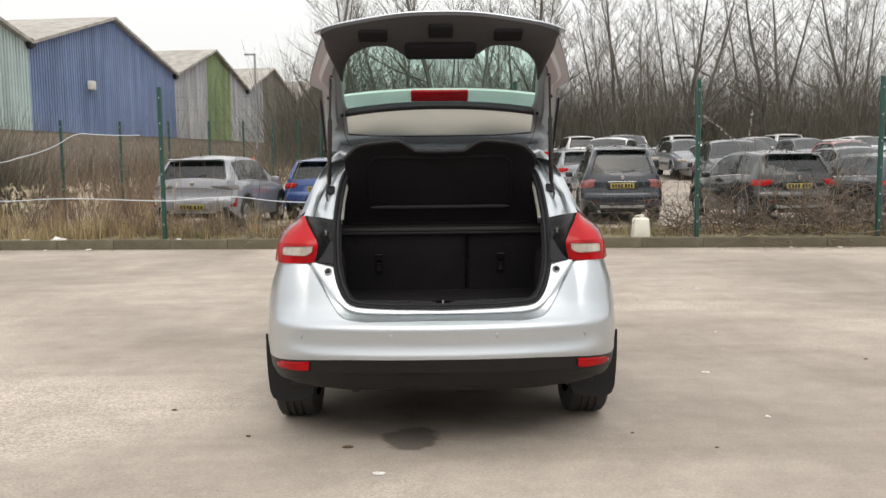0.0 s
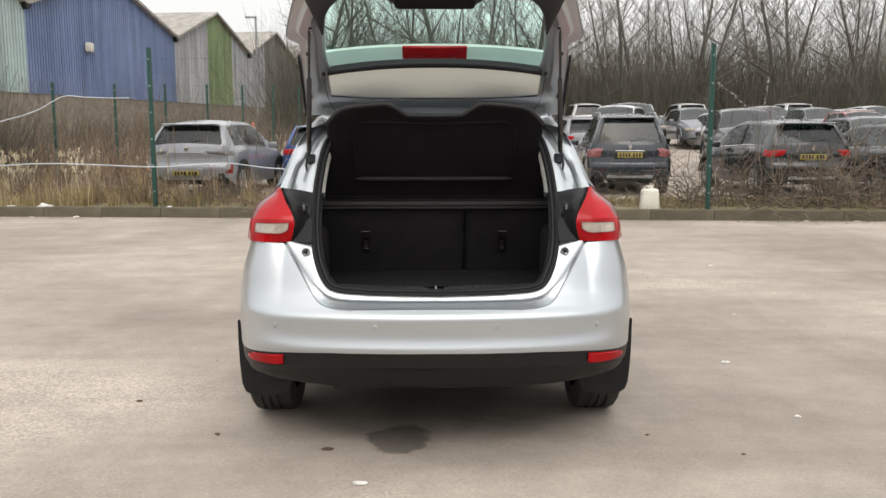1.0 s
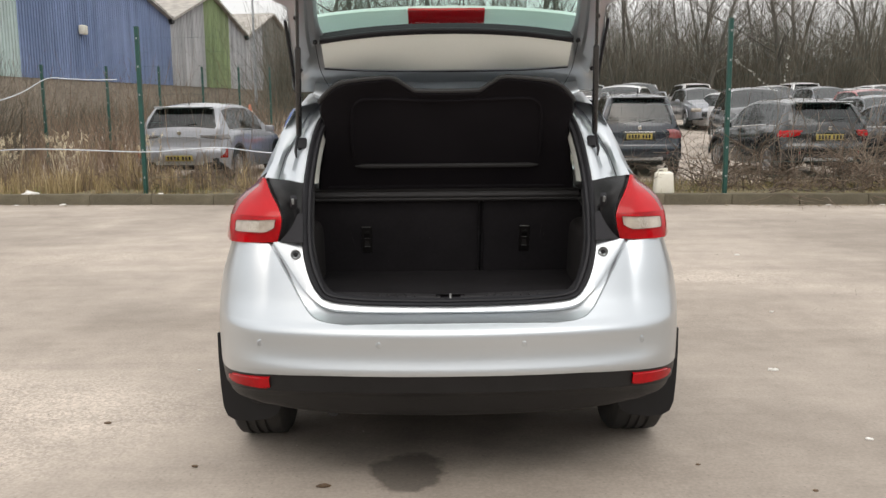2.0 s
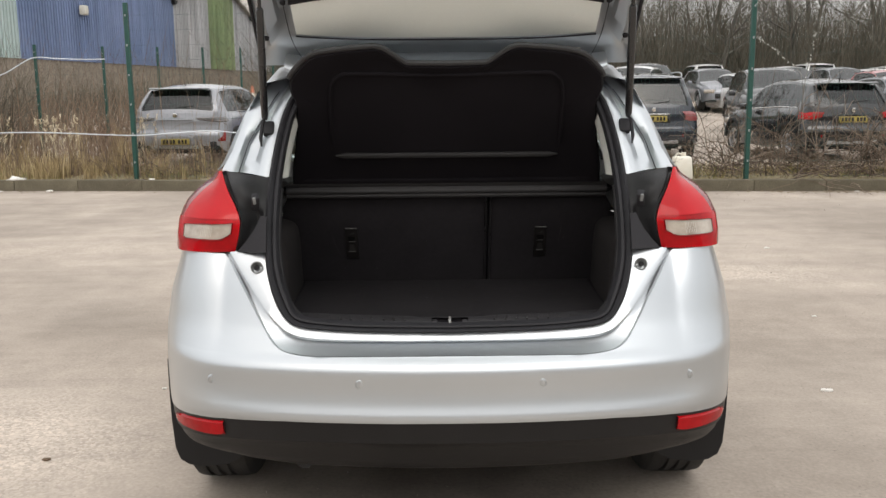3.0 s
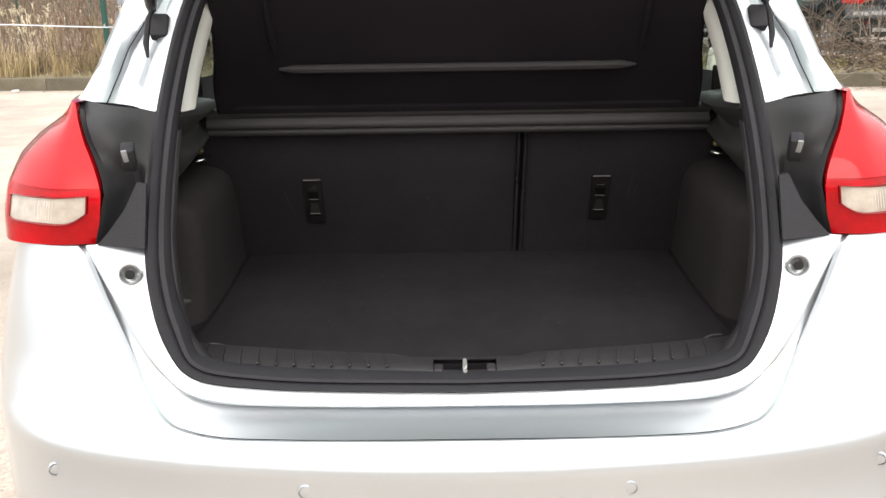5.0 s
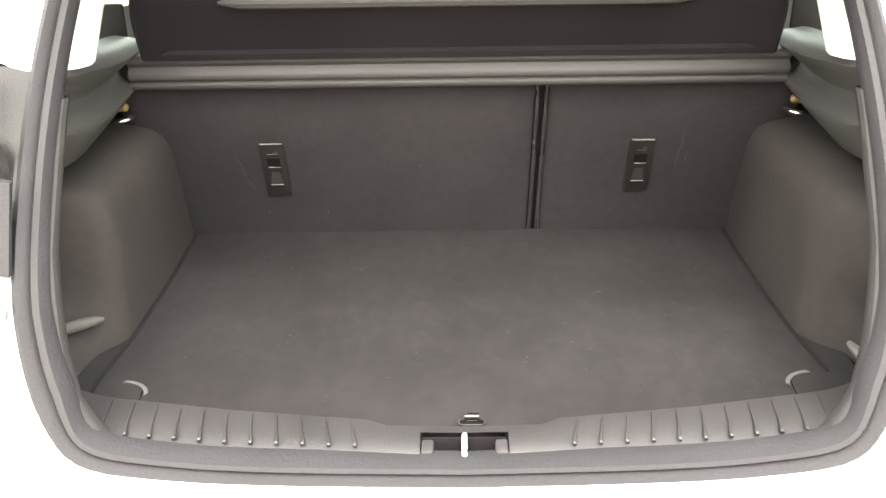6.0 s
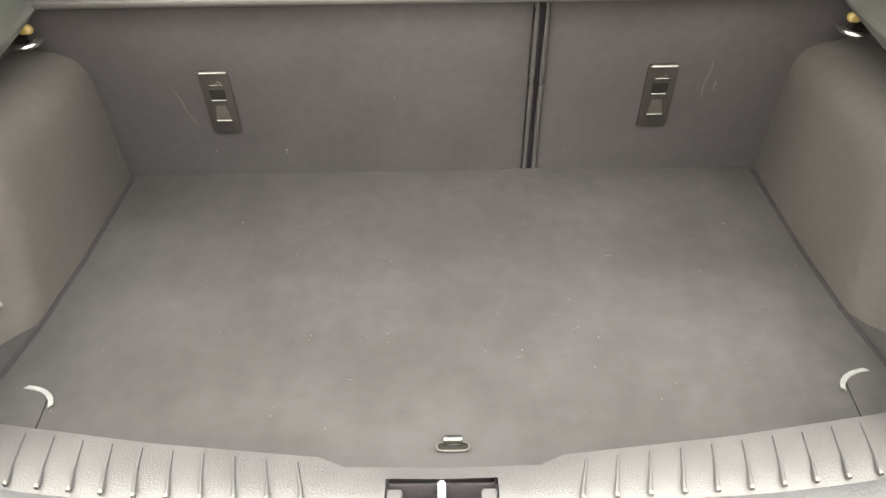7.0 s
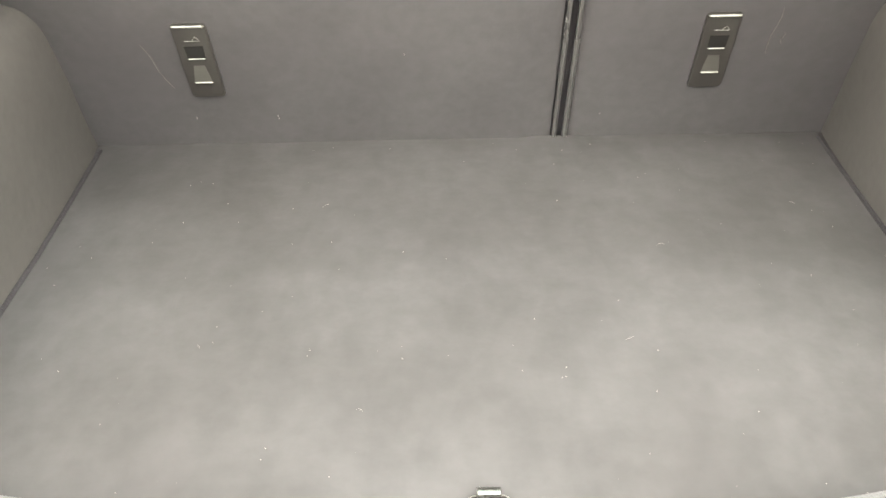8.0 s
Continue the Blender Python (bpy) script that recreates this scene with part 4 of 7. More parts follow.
# dark inner trim along the free edge
bm = bmesh.new()
T0 = [(0, .668), (.10, .672), (.17, .688), (.21, .724), (.25, .742), (.30, .742), (.36, .724), (.412, .683), (.446, .623), (.458, .565), (.464, .52)]
T1 = [(0, .919), (.10, .917), (.20, .907), (.327, .883), (.40, .867), (.47, .848), (.538, .812), (.530, .770), (.528, .72), (.500, .62), (.476, .53)]
a, b = spline([(x, s, 0) for x, s in T0], 44), spline([(x, s, 0) for x, s in T1], 44)
rows = []
for f, n_ in ((-.03, .005), (0, .030), (.12, .038), (.5, .042), (.85, .036), (1.0, .022), (1.02, .004)):
    half = [G(p.x + (q.x - p.x) * f, p.y + (q.y - p.y) * f, n_) for p, q in zip(a, b)]
    rows.append([mirror(p) for p in half[:0:-1]] + half)
add_grid(bm, rows)
part("inner_trim", bm, make("dark_grey_tailgate_trim", (.022, .020, .021), (.030, .028, .029), 6, .6, 0, .2, 400), tailgate, "dark grey plastic inner trim")
for x0, x1, s0, s1, nm in ((-.165, .165, .680, .775, "latch_cover"), (-.37, -.24, .785, .850, "grip_recess"), (.24, .37, .785, .850, "grip_recess"), (-.055, .055, .805, .880, "latch")):
    bm = bmesh.new()
    add_box(bm, G((x0 + x1) / 2, (s0 + s1) / 2, .042), (x1 - x0, s1 - s0, .022 if nm != "latch_cover" else .05), Euler((-GA, 0, 0)).to_matrix(), .010 if nm != "latch_cover" else .022, 3)
    part(nm, bm, M_SHELF, tailgate)
for sgn in (1, -1):
    for x_, s_ in ((.49, .275), (.565, .12), (.545, .40), (.40, .02)):
        bm = bmesh.new()
        m = Matrix.Translation(G(sgn * x_, s_, .030)) @ GN.to_track_quat("X", "Z").to_matrix().to_4x4()
        add_lathe(bm, [(.009, -.004), (.009, .003), (.006, .005), (.0001, .006)], 12, m)
        part("grommet", bm, M_RUBBER, tailgate)
    bm = bmesh.new()
    add_tube(bm, [G(sgn * (.603 - .014 * f), -.03 + .40 * f, .012) for f in np.linspace(0, 1, 12)], .006, 6)
    part("gutter_seal", bm, M_RUBBER, tailgate)
    bm = bmesh.new()
    add_tube(bm, spline([G(sgn * .49, .275, .032), G(sgn * .485, .12, .034), Vector((sgn * .44, .60, 1.44)), Vector((sgn * .40, .512, 1.462))], 14), .0012, 5)
    part("shelf_cord", bm, M_RUBBER, tailgate)

# ---- parcel shelf, tipped up ----
def shelf_y(z):
    return .83 - .31 * (z - 1.03) / .41


shelf = new("parcel_shelf"); shelf.parent = car
tagged(shelf, "black fabric parcel shelf tipped up on its cords")
edge = spline([(0, 0, 1.418), (.105, 0, 1.420), (.13, 0, 1.424), (.165, 0, 1.446), (.202, 0, 1.466), (.25, 0, 1.468), (.40, 0, 1.450), (.465, 0, 1.405), (.487, 0, 1.376), (.489, 0, 1.340), (.480, 0, 1.295), (.500, 0, 1.17), (.520, 0, 1.10), (.53, 0, 1.03)], 60)
half = [Vector((p.x, shelf_y(p.z), p.z)) for p in edge]
loop = half + [mirror(p) for p in half[:0:-1]]
bm = bmesh.new()
ctr = Vector((0, shelf_y(1.22), 1.22))
loops = [[p + Vector((0, .022, .008)) for p in loop], [p + Vector((0, -.004, .004)) for p in loop]]
for f, d in ((.985, -.012), (.93, -.008), (.90, .004), (.6, .006), (.3, .006)):
    loops.append([ctr + (p - ctr) * f + Vector((0, d, 0)) for p in loop])
vs = add_grid(bm, loops, close=True)
bm.faces.new(vs[-1])
bm.faces.new(vs[0])
part("shelf_board", bm, M_SHELF, shelf)
bm = bmesh.new()
add_tube(bm, [p + Vector((0, -.006, .010)) for p in [mirror(q) for q in half[36:0:-1]] + half[:37]], .009, 8)
part("shelf_edging", bm, make("grey_shelf_edging", (.022, .0212, .0225), (.027, .026, .0275), 6, .6, 0, .2, 400), shelf, "grey moulded rear edge")
bm = bmesh.new()
add_tube(bm, [(x, shelf_y(1.134) - .010 + .008 * (abs(x) / .37) ** 8, 1.134) for x in np.linspace(-.372, .372, 24)], [.003] + [.0095] * 22 + [.003], 8)
part("shelf_rib", bm, make("grey_shelf_rib", (.015, .0138, .014), (.0185, .0172, .0174), 6, .75, 0, .2, 400), shelf, "raised rib")
# soft raised border of the pressed panel
bm = bmesh.new()
ring = spline([(x, 0, z) for x, z in ((-.375, 1.165), (-.372, 1.28), (-.362, 1.36), (-.335, 1.392), (-.28, 1.400), (0, 1.394), (.28, 1.400), (.335, 1.392), (.362, 1.36), (.372, 1.28), (.375, 1.165))], 70)
add_tube(bm, [(p.x, shelf_y(p.z) + .001, p.z) for p in ring], [.002] + [.0065] * 68 + [.003], 8)
part("shelf_border", bm, M_SHELF, shelf)
for sgn in (1, -1):
    bm = bmesh.new()
    add_box(bm, (sgn * .395, .512, 1.462), (.030, .020, .020), None, .006)
    part("cord_peg", bm, M_GLOSSBLACK, shelf)
# fixed front bar of the shelf, three soft ribs
bm = bmesh.new()
prof = [(.870, 1.040), (.838, 1.040), (.828, 1.034), (.826, 1.026), (.832, 1.020), (.828, 1.014), (.824, 1.006), (.826, .998), (.832, .994), (.828, .990), (.830, .983), (.838, .979), (.870, .979)]
add_grid(bm, [spline([(x, y, z) for y, z in prof], 48) for x in (-.556, -.545, -.2, .2, .545, .556)])
part("shelf_bar", bm, make("grey_brown_shelf_bar", (.025, .0232, .0240), (.029, .0272, .0280), 6, .65, 0, .15, 400), car, "dark grey ribbed shelf bar")

# ---- boot interior ----
def seat_y(z):
    return .985 - (z - .66) * .40


boot = new("boot_lining"); boot.parent = car
bm = bmesh.new()
rows = []
for f in np.linspace(0, 1, 22):
    row = []
    for x in np.linspace(-.565, .565, 31):
        y0 = lerp(abs(x), [(0, .215), (.095, .218), (.115, .232), (.28, .258), (.47, .292), (.57, .32)])
        y = y0 + (.992 - y0) * f
        z = .655 + .0025 * noise.noise(Vector((x * 4, y * 5, 3))) + .0015 * noise.noise(Vector((x * 12, y * 9, 8)))
        row.append(Vector((x, y, z)))
    rows.append(row)
rows = [[p - Vector((0, 0, .03)) for p in rows[0]]] + rows
add_grid(bm, rows)
part("boot_floor", bm, M_CARPET, boot, "dark grey carpeted boot floor")

# seat backs: wide one and narrow one with a channel between them
def seat_back(x0, x1, name):
    bm = bmesh.new()
    rows = []
    for z in np.linspace(.648, 1.01, 14):
        row = []
        n = 16
        for k in range(n + 1):
            f = k / n
            x = x0 + (x1 - x0) * f
            e = min(f, 1 - f) * (x1 - x0)
            rd = .010 * max(0, 1 - e / .012) ** 2
            row.append(Vector((x, seat_y(z) + rd + .0015 * noise.noise(Vector((x * 6, z * 6, 1))), z)))
        rows.append([row[0] + Vector((0, .05, 0))] + row + [row[-1] + Vector((0, .05, 0))])
    rows.append([p + Vector((0, .08, .01)) for p in rows[-1]])
    add_grid(bm, rows)
    return part(name, bm, M_SEATFELT, boot, "dark felt seat back panel")


seat_back(-.60, .1345, "seat_back")
seat_back(.1595, .60, "seat_back")
bm = bmesh.new()
add_grid(bm, [[Vector((x, seat_y(z) + .03, z)) for x in (.125, .167)] for z in (.64, 1.0)])
part("seat_gap", bm, M_SHELF, boot)
M_RAIL = make("dark_shiny_strip", (.024, .0225, .0235), (.029, .027, .028), 8, .28)
for x in (.1395, .1545):
    bm = bmesh.new()
    add_tube(bm, [(x, seat_y(z) + .003, z) for z in (.652, .8, .99)], .0036, 8)
    part("seat_rail", bm, M_RAIL, boot, "shiny dark edge strip")


M_ANCHOR = make("dark_anchor_plastic", (.0108, .0094, .0092), (.0135, .0119, .0117), 8, .55, 0, 0, 100, grain=.05, spec=.25)
M_SLOT = make("black_anchor_slot", (.0035, .0030, .0030), (.0045, .0040, .0040), 8, .7, 0, 0, 100, grain=.05, spec=.15)
M_RAMP = make("grey_anchor_ramp", (.021, .0195, .0185), (.026, .0242, .023), 8, .35, 0, 0, 100, grain=.05)
# pale colour that paints the highlights along the anchor's edges
M_BAR = make("lit_anchor_edge", (.075, .073, .070), (.095, .092, .088), 20, .35, 0, 0, 100, grain=.05)


def latch(x):
    la = new("seat_latch"); la.parent = boot
    tagged(la, "dark child seat anchor cover with bright edges")

    def L(dx, dz, dn):
        z = .808 + dz
        return Vector((x + dx, seat_y(z) - dn, z))

    def edge(dz, half, r, dn):
        bm = bmesh.new()
        add_tube(bm, [L(-half, dz, dn - r), L(-half + r, dz, dn), L(half - r, dz, dn), L(half, dz, dn - r)], [r * .5, r, r, r * .5], 8)
        part("anchor_bar", bm, M_BAR, la, "moulded edge with a painted highlight")

    # cover with rounded corners, proud of the felt and bevelled at the rim
    outl = []
    for cx_, cz_, a0 in ((.0165, .0525, 0), (-.0165, .0525, 90), (-.0165, -.0545, 180), (.0165, -.0545, 270)):
        for a in (0, 30, 60, 90):
            outl.append((cx_ + .0055 * math.cos(radians(a0 + a)), cz_ + .0055 * math.sin(radians(a0 + a))))
    bm = bmesh.new()
    loops = [[L(dx * k, dz * k2, dn) for dx, dz in outl] for k, k2, dn in ((1.04, 1.02, -.004), (1.03, 1.012, .002), (1.0, 1.0, .0045), (.93, .97, .0050))]
    vs = add_grid(bm, loops, close=True)
    bm.faces.new(vs[-1])
    part("cover", bm, M_ANCHOR, la)
    edge(.0555, .0205, .0017, .0060)
    # small moulded mark
    bm = bmesh.new()
    add_tube(bm, [L(-.009, .033, .0052), L(.010, .033, .0052)], .0005, 5)
    add_tube(bm, [L(.001, .0345, .0052), L(.005, .0395, .0054), L(.009, .0355, .0052)], .0007, 5)
    part("mark", bm, M_RAMP, la)
    # dark slot, and below it a pale edge that paints the light on its lip
    bm = bmesh.new()
    add_plate(bm, [L(-.0125, .025, .0056), L(.0125, .025, .0056), L(.0115, .006, .0056), L(-.0115, .006, .0056)], (0, .003, 0))
    part("recess", bm, M_SLOT, la)
    edge(.0050, .0110, .0010, .0064)
    bm = bmesh.new()
    add_grid(bm, [[L(-.0075, -.006, .0055), L(.0075, -.006, .0055)], [L(-.0100, -.020, .0066), L(.0100, -.020, .0066)], [L(-.0120, -.033, .0082), L(.0120, -.033, .0082)], [L(-.0120, -.036, .0045), L(.0120, -.036, .0045)]])
    part("flap", bm, M_RAMP, la)
    edge(-.0335, .0120, .0012, .0086)
    return la


latch(-.342)
latch(.336)

# side linings: bulge over the wheel arch, pocket towards the opening
M_EAR = make("grey_pillar_plastic", (0.046, 0.0462, 0.0448), (0.054, 0.0542, 0.0525), 6, .40, 0, .1, 500, grain=.05, spec=.4)
M_STRAP = make("pale_grey_strap", (.060, .058, .056), (.070, .068, .066), 20, .6)


def lining(sgn):
    flip = Matrix.Diagonal((sgn, 1, 1, 1))
    ys = [.252, .27, .29, .31, .33, .36, .39, .42, .45, .47, .485, .50, .51, .52, .53, .54, .55, .565, .58, .60, .68, .76, .82, .86, .90, .94, .965, .99]
    zs = [.645, .66, .675, .69, .71, .73, .76, .79, .82, .845, .862, .875, .886, .894, .900, .904, .906]
    bm = bmesh.new()
    rows = []
    for y in ys:
        row = []
        for z in zs:
            base = lerp(y, [(.25, .545), (.30, .535), (.36, .520), (.42, .524), (.48, .520), (.55, .514), (.70, .514), (.85, .520), (.94, .524), (.99, .528)])
            if sgn < 0:
                pocket = lerp(y, [(.25, .01), (.29, .05), (.33, .100), (.38, .125), (.485, .125), (.50, .115), (.51, .100), (.52, .078), (.53, .050), (.54, .026), (.55, .010), (.565, .002), (.58, 0)])
                pocket *= lerp(z, [(.66, .25), (.70, .45), (.735, 1), (.90, 1)])
            else:
                pocket = lerp(y, [(.25, .01), (.29, .040), (.38, .060), (.45, .056), (.48, .042), (.50, .026), (.52, .012), (.54, .004), (.56, 0)])
                pocket *= lerp(z, [(.66, 1.25), (.73, 1.2), (.76, .8), (.80, .55), (.90, .6)])
            top = lerp(z, [(.645, 0), (.80, .002), (.845, .003), (.862, .005), (.875, .009), (.886, .016), (.894, .026), (.900, .042), (.904, .068), (.906, .105)])
            back = lerp(y, [(.86, 0), (.94, .004), (.965, .010), (.99, .022)]) * lerp(z, [(.66, .1), (.80, .6), (.90, 1)])
            wide = min(base + pocket + top + back, lerp(y, [(.25, .556), (.35, .572), (.45, .594), (.55, .632), (.70, .68)]))
            row.append(Vector((wide + .0015 * noise.noise(Vector((y * 7, z * 7, sgn))), max(y, lean(z) + .022), z)))
        rows.append(row + [row[-1] + Vector((.003, .004, .03 if y < .5 else .09))])
    add_grid(bm, rows)
    bm.transform(flip)
    side = part("side_lining", bm, M_FELT, boot, "moulded dark felt side lining")
    # rubber strap or handle moulding near the opening
    bm = bmesh.new()
    if sgn < 0:
        add_tube(bm, spline([(.600, .400, .732), (.578, .445, .722), (.556, .485, .714), (.536, .514, .708)], 10), [.006, .008, .009, .009, .009, .009, .009, .008, .007, .003], 10)
    else:
        add_tube(bm, spline([(.556, .320, .700), (.540, .355, .711), (.522, .392, .724)], 10), [.004, .008, .009, .009, .009, .009, .009, .008, .006, .004], 8)
    bm.transform(flip)
    part("grip_strap", bm, M_STRAP, boot, "pale grey grip strap")
    # pillar lining beside the shelf
    bm = bmesh.new()
    rows = []
    lower_edge = spline([(.552, .345, 1.000), (.558, .41, .968), (.568, .50, .940), (.583, .62, .922), (.594, .74, .926), (.596, .85, .945), (.594, .915, .966)], 26)
    upper_edge = spline([(.520, .440, 1.100), (.518, .50, 1.092), (.520, .58, 1.085), (.530, .68, 1.072), (.542, .78, 1.060), (.550, .86, 1.055), (.552, .915, 1.050)], 26)
    for f, o, dz in ((-.10, .05, .012), (-.03, .016, -.004), (.03, -.004, -.002), (.10, -.012, 0), (.18, -.018, 0), (.27, -.024, 0), (.35, -.026, 0), (.42, -.020, 0), (.48, -.006, 0), (.54, .006, 0), (.61, .012, 0), (.68, .010, 0), (.75, -.001, 0), (.82, -.012, 0), (.88, -.014, 0), (.94, -.006, 0), (1.0, .010, .004), (1.02, .05, .008)):
        row = [a_.lerp(b_, f) + Vector((o, 0, dz)) for a_, b_ in zip(lower_edge, upper_edge)]
        rows.append([Vector((p.x, max(p.y, lean(p.z) + .034), p.z)) for p in row])
    add_grid(bm, rows)
    bm.transform(flip)
    part("pillar_lining", bm, M_EAR, boot, "grey moulded pillar lining")
    bm = bmesh.new()
    rows = []
    for z in np.linspace(1.085, 1.37, 10):
        x = side_curve(z) - .036
        y = lean(z) + .055
        rows.append([Vector((x + .012, y - .012, z)), Vector((x, y, z)), Vector((x - .008, y + .025, z)), Vector((x - .002, y + .055, z)), Vector((x + .05, y + .07, z))])
    add_grid(bm, rows)
    bm.transform(flip)
    part("pillar_trim", bm, M_PALETRIM, boot, "pale grey pillar trim strip")
    # felt closing the corner between seat back and lining
    bm = bmesh.new()
    add_box(bm, (.638, .945, .985), (.096, .012, .25), None, .004)
    bm.transform(flip)
    part("corner_lining", bm, M_FELT, boot, "dark felt corner lining")
    # bright hook with a yellow catch
    hk = new("seat_release"); hk.parent = boot
    bm = bmesh.new()
    pts = [(.590 + .022 * math.cos(a), .866 + .030 * math.sin(a), .931 + .006 * math.sin(a)) for a in np.linspace(math.pi, 2 * math.pi, 14)]
    add_tube(bm, pts, .0048, 10)
    bm.transform(flip)
    part("hook", bm, M_CHROME, hk, "bright metal seat catch")
    bm = bmesh.new()
    add_box(bm, (.590, .866, .943), (.022, .014, .015), None, .0065, 4)
    bm.transform(flip)
    part("catch", bm, make("amber_catch", (.17, .125, .045), (.13, .095, .03), 60, .4), hk, "amber plastic catch")
    # screw caps on the lining
    for y_, z_ in ((.285, .690), (.30, .885), (.275, .86)):
        bm = bmesh.new()
        add_lathe(bm, [(.007, .004), (.007, -.002), (.003, -.003), (.0001, -.003)], 10, Matrix.Translation((.545, y_, z_)))
        bm.transform(flip)
        part("fixing_cap", bm, M_GREYTRIM, boot)


lining(1)
lining(-1)

# ribbed sill plate with the lock striker in its recess
M_STEEL = make("zinc_steel", (.34, .34, .33), (.40, .40, .39), 30, .4, .4)
sill = new("sill_plate"); sill.parent = boot
tagged(sill, "grey ribbed plastic sill plate")


# paler colour for the rib tips: the highlight they catch, painted on
M_SILLTIP = make("rib_tip_glint", (.055, .052, .048), (.065, .062, .058), 9, .45)
M_SILLRIB = make("pale_sill_rib", (0.0300, 0.0276, 0.0304), (0.0360, 0.0335, 0.0374), 9, .45, 0, 0, 600, grain=.05)


def sill_in(x):
    return lerp(abs(x), [(0, .226), (.092, .229), (.116, .243), (.28, .266), (.47, .303), (.56, .325)])


def sill_out(x):
    return lerp(abs(x), [(0, .168), (.06, .169), (.28, .182), (.43, .202), (.475, .225), (.54, .26)])


bm = bmesh.new()
xs = sorted(set(list(np.linspace(-.545, .545, 60)) + [-.0515, .0515, -.092, .092, -.116, .116]))
rows = []
for x in xs:
    a, b = sill_out(x), sill_in(x)
    lift = .025 * max(0, (abs(x) - .44) / .10) ** 2
    prof = [(0, -.020), (.0, -.004), (.08, .000), (.40, .002), (.66, .002), (.94, .000), (1.0, -.012), (1.0, -.05)]
    rows.append([Vector((x, a + (b - a) * f, .7095 + d + lift)) for f, d in prof])
vs = [[bm.verts.new(p) for p in r] for r in rows]
for i in range(len(vs) - 1):
    xm = (xs[i] + xs[i + 1]) / 2
    for k in range(7):
        if abs(xm) < .0515 and 0 <= k <= 3:
            continue
        bm.faces.new((vs[i][k], vs[i + 1][k], vs[i + 1][k + 1], vs[i][k + 1]))
part("sill_cover", bm, M_SILL, sill)
for sgn in (1, -1):
    for k in range(11):
        x = .126 + .0305 * k
        a, b = sill_out(x), sill_in(x)
        z = .7115 + .025 * max(0, (x - .44) / .10) ** 2
        bm = bmesh.new()
        add_tube(bm, [(sgn * x, a + .006, z + .001), (sgn * x, a + .012, z + .0025), (sgn * (x + .004), a + .03, z + .0012), (sgn * (x + .010), b - .014, z + .0002)], [.0024, .0024, .0019, .0010], 6)
        part("rib", bm, M_SILL, sill)
        bm = bmesh.new()
        add_box(bm, (sgn * x, a + .008, z + .0030), (.0040, .0046, .0022), None, .001, 1)
        part("rib_tip", bm, M_SILLTIP, sill)
bm = bmesh.new()
add_box(bm, (0, .190, .676), (.103, .070, .006), None)
for s in (1, -1):
    add_box(bm, (s * .0505, .195, .686), (.003, .055, .034))
add_box(bm, (0, .2085, .688), (.103, .003, .030))
part("striker_recess", bm, M_SHELF, sill, "black lock recess")
bm = bmesh.new()
add_tube(bm, [(0, .168, .684), (0, .170, .709), (0, .174, .714), (0, .198, .714), (0, .202, .709), (0, .204, .684)], .0036, 8)
part("striker", bm, M_STEEL, sill, "bright metal lock striker")
for s in (1, -1):
    bm = bmesh.new()
    add_box(bm, (s * .043, .184, .699), (.015, .026, .022), None, .003)
    part("recess_clip", bm, M_SILLRIB, sill)

M_RIM = make("dull_metal_rim", (.040, .038, .037), (.052, .050, .048), 30, .4)
M_GLOSSGRIP = make("smooth_black_webbing", (.0085, .0080, .0080), (.0110, .0105, .0105), 30, .28, 0, 0, 100, grain=.05)
M_TAPE = make("grey_webbing", (.065, .066, .070), (.088, .089, .094), 60, .8)
# floor fittings
handle = new("floor_handle"); handle.parent = boot
tagged(handle, "small black boot floor pull handle in a pale rim")
bm = bmesh.new()
ring = [(.011 + sx_ * .0105 + .0066 * math.cos(a), .3065 + .0066 * math.sin(a), .6590) for sx_, a in [(1, v) for v in np.linspace(-1.57, 1.57, 9)] + [(-1, v) for v in np.linspace(1.57, 4.71, 9)]]
ring.append(ring[0])
add_tube(bm, ring, .0008, 6, False)
part("rim", bm, M_RIM, handle, "pale rim")
bm = bmesh.new()
add_box(bm, (.011, .3065, .6580), (.032, .012, .003), None, .001, 1)
part("recess", bm, M_SLOT, handle)
bm = bmesh.new()
add_tube(bm, [(.0010, .311, .6640), (.0015, .311, .6640), (.0205, .311, .6640), (.0210, .311, .6640)], [.0040, .0052, .0052, .0040], 14)
add_box(bm, (.011, .309, .6605), (.017, .006, .004), None, .001, 1)
part("grip", bm, M_GLOSSGRIP, handle, "rolled black grip")
for sgn, xa, ya in ((-1, .434, .411), (1, .446, .423)):
    bm = bmesh.new()
    a0, a1 = (.02, 1.15)
    pts = [(sgn * (xa + .046 - .046 * math.sin(a)), ya - .036 + .040 * math.cos(a) * 1.0, .6595) for a in np.linspace(.12, 1.45, 12)]
    rows = [[Vector(p) + Vector((0, 0, .0012)), Vector(p) + Vector((sgn * .004, -.005, .0016))] for p in pts]
    add_grid(bm, [[r[0] for r in rows], [r[1] for r in rows], [r[1] - Vector((0, 0, .003)) for r in rows]])
    part("corner_tape", bm, M_TAPE, boot, "pale webbing edge of a corner flap")
    bm = bmesh.new()
    add_plate(bm, [(sgn * (xa + .004), ya - .085, .6565), (sgn * (xa + .075), ya - .075, .6565), (sgn * (xa + .075), ya, .6565), (sgn * (xa + .04), ya + .002, .6565), (sgn * (xa + .012), ya - .012, .6565)], (0, 0, .003))
    part("corner_flap", bm, M_CARPET, boot, "carpeted corner flap")
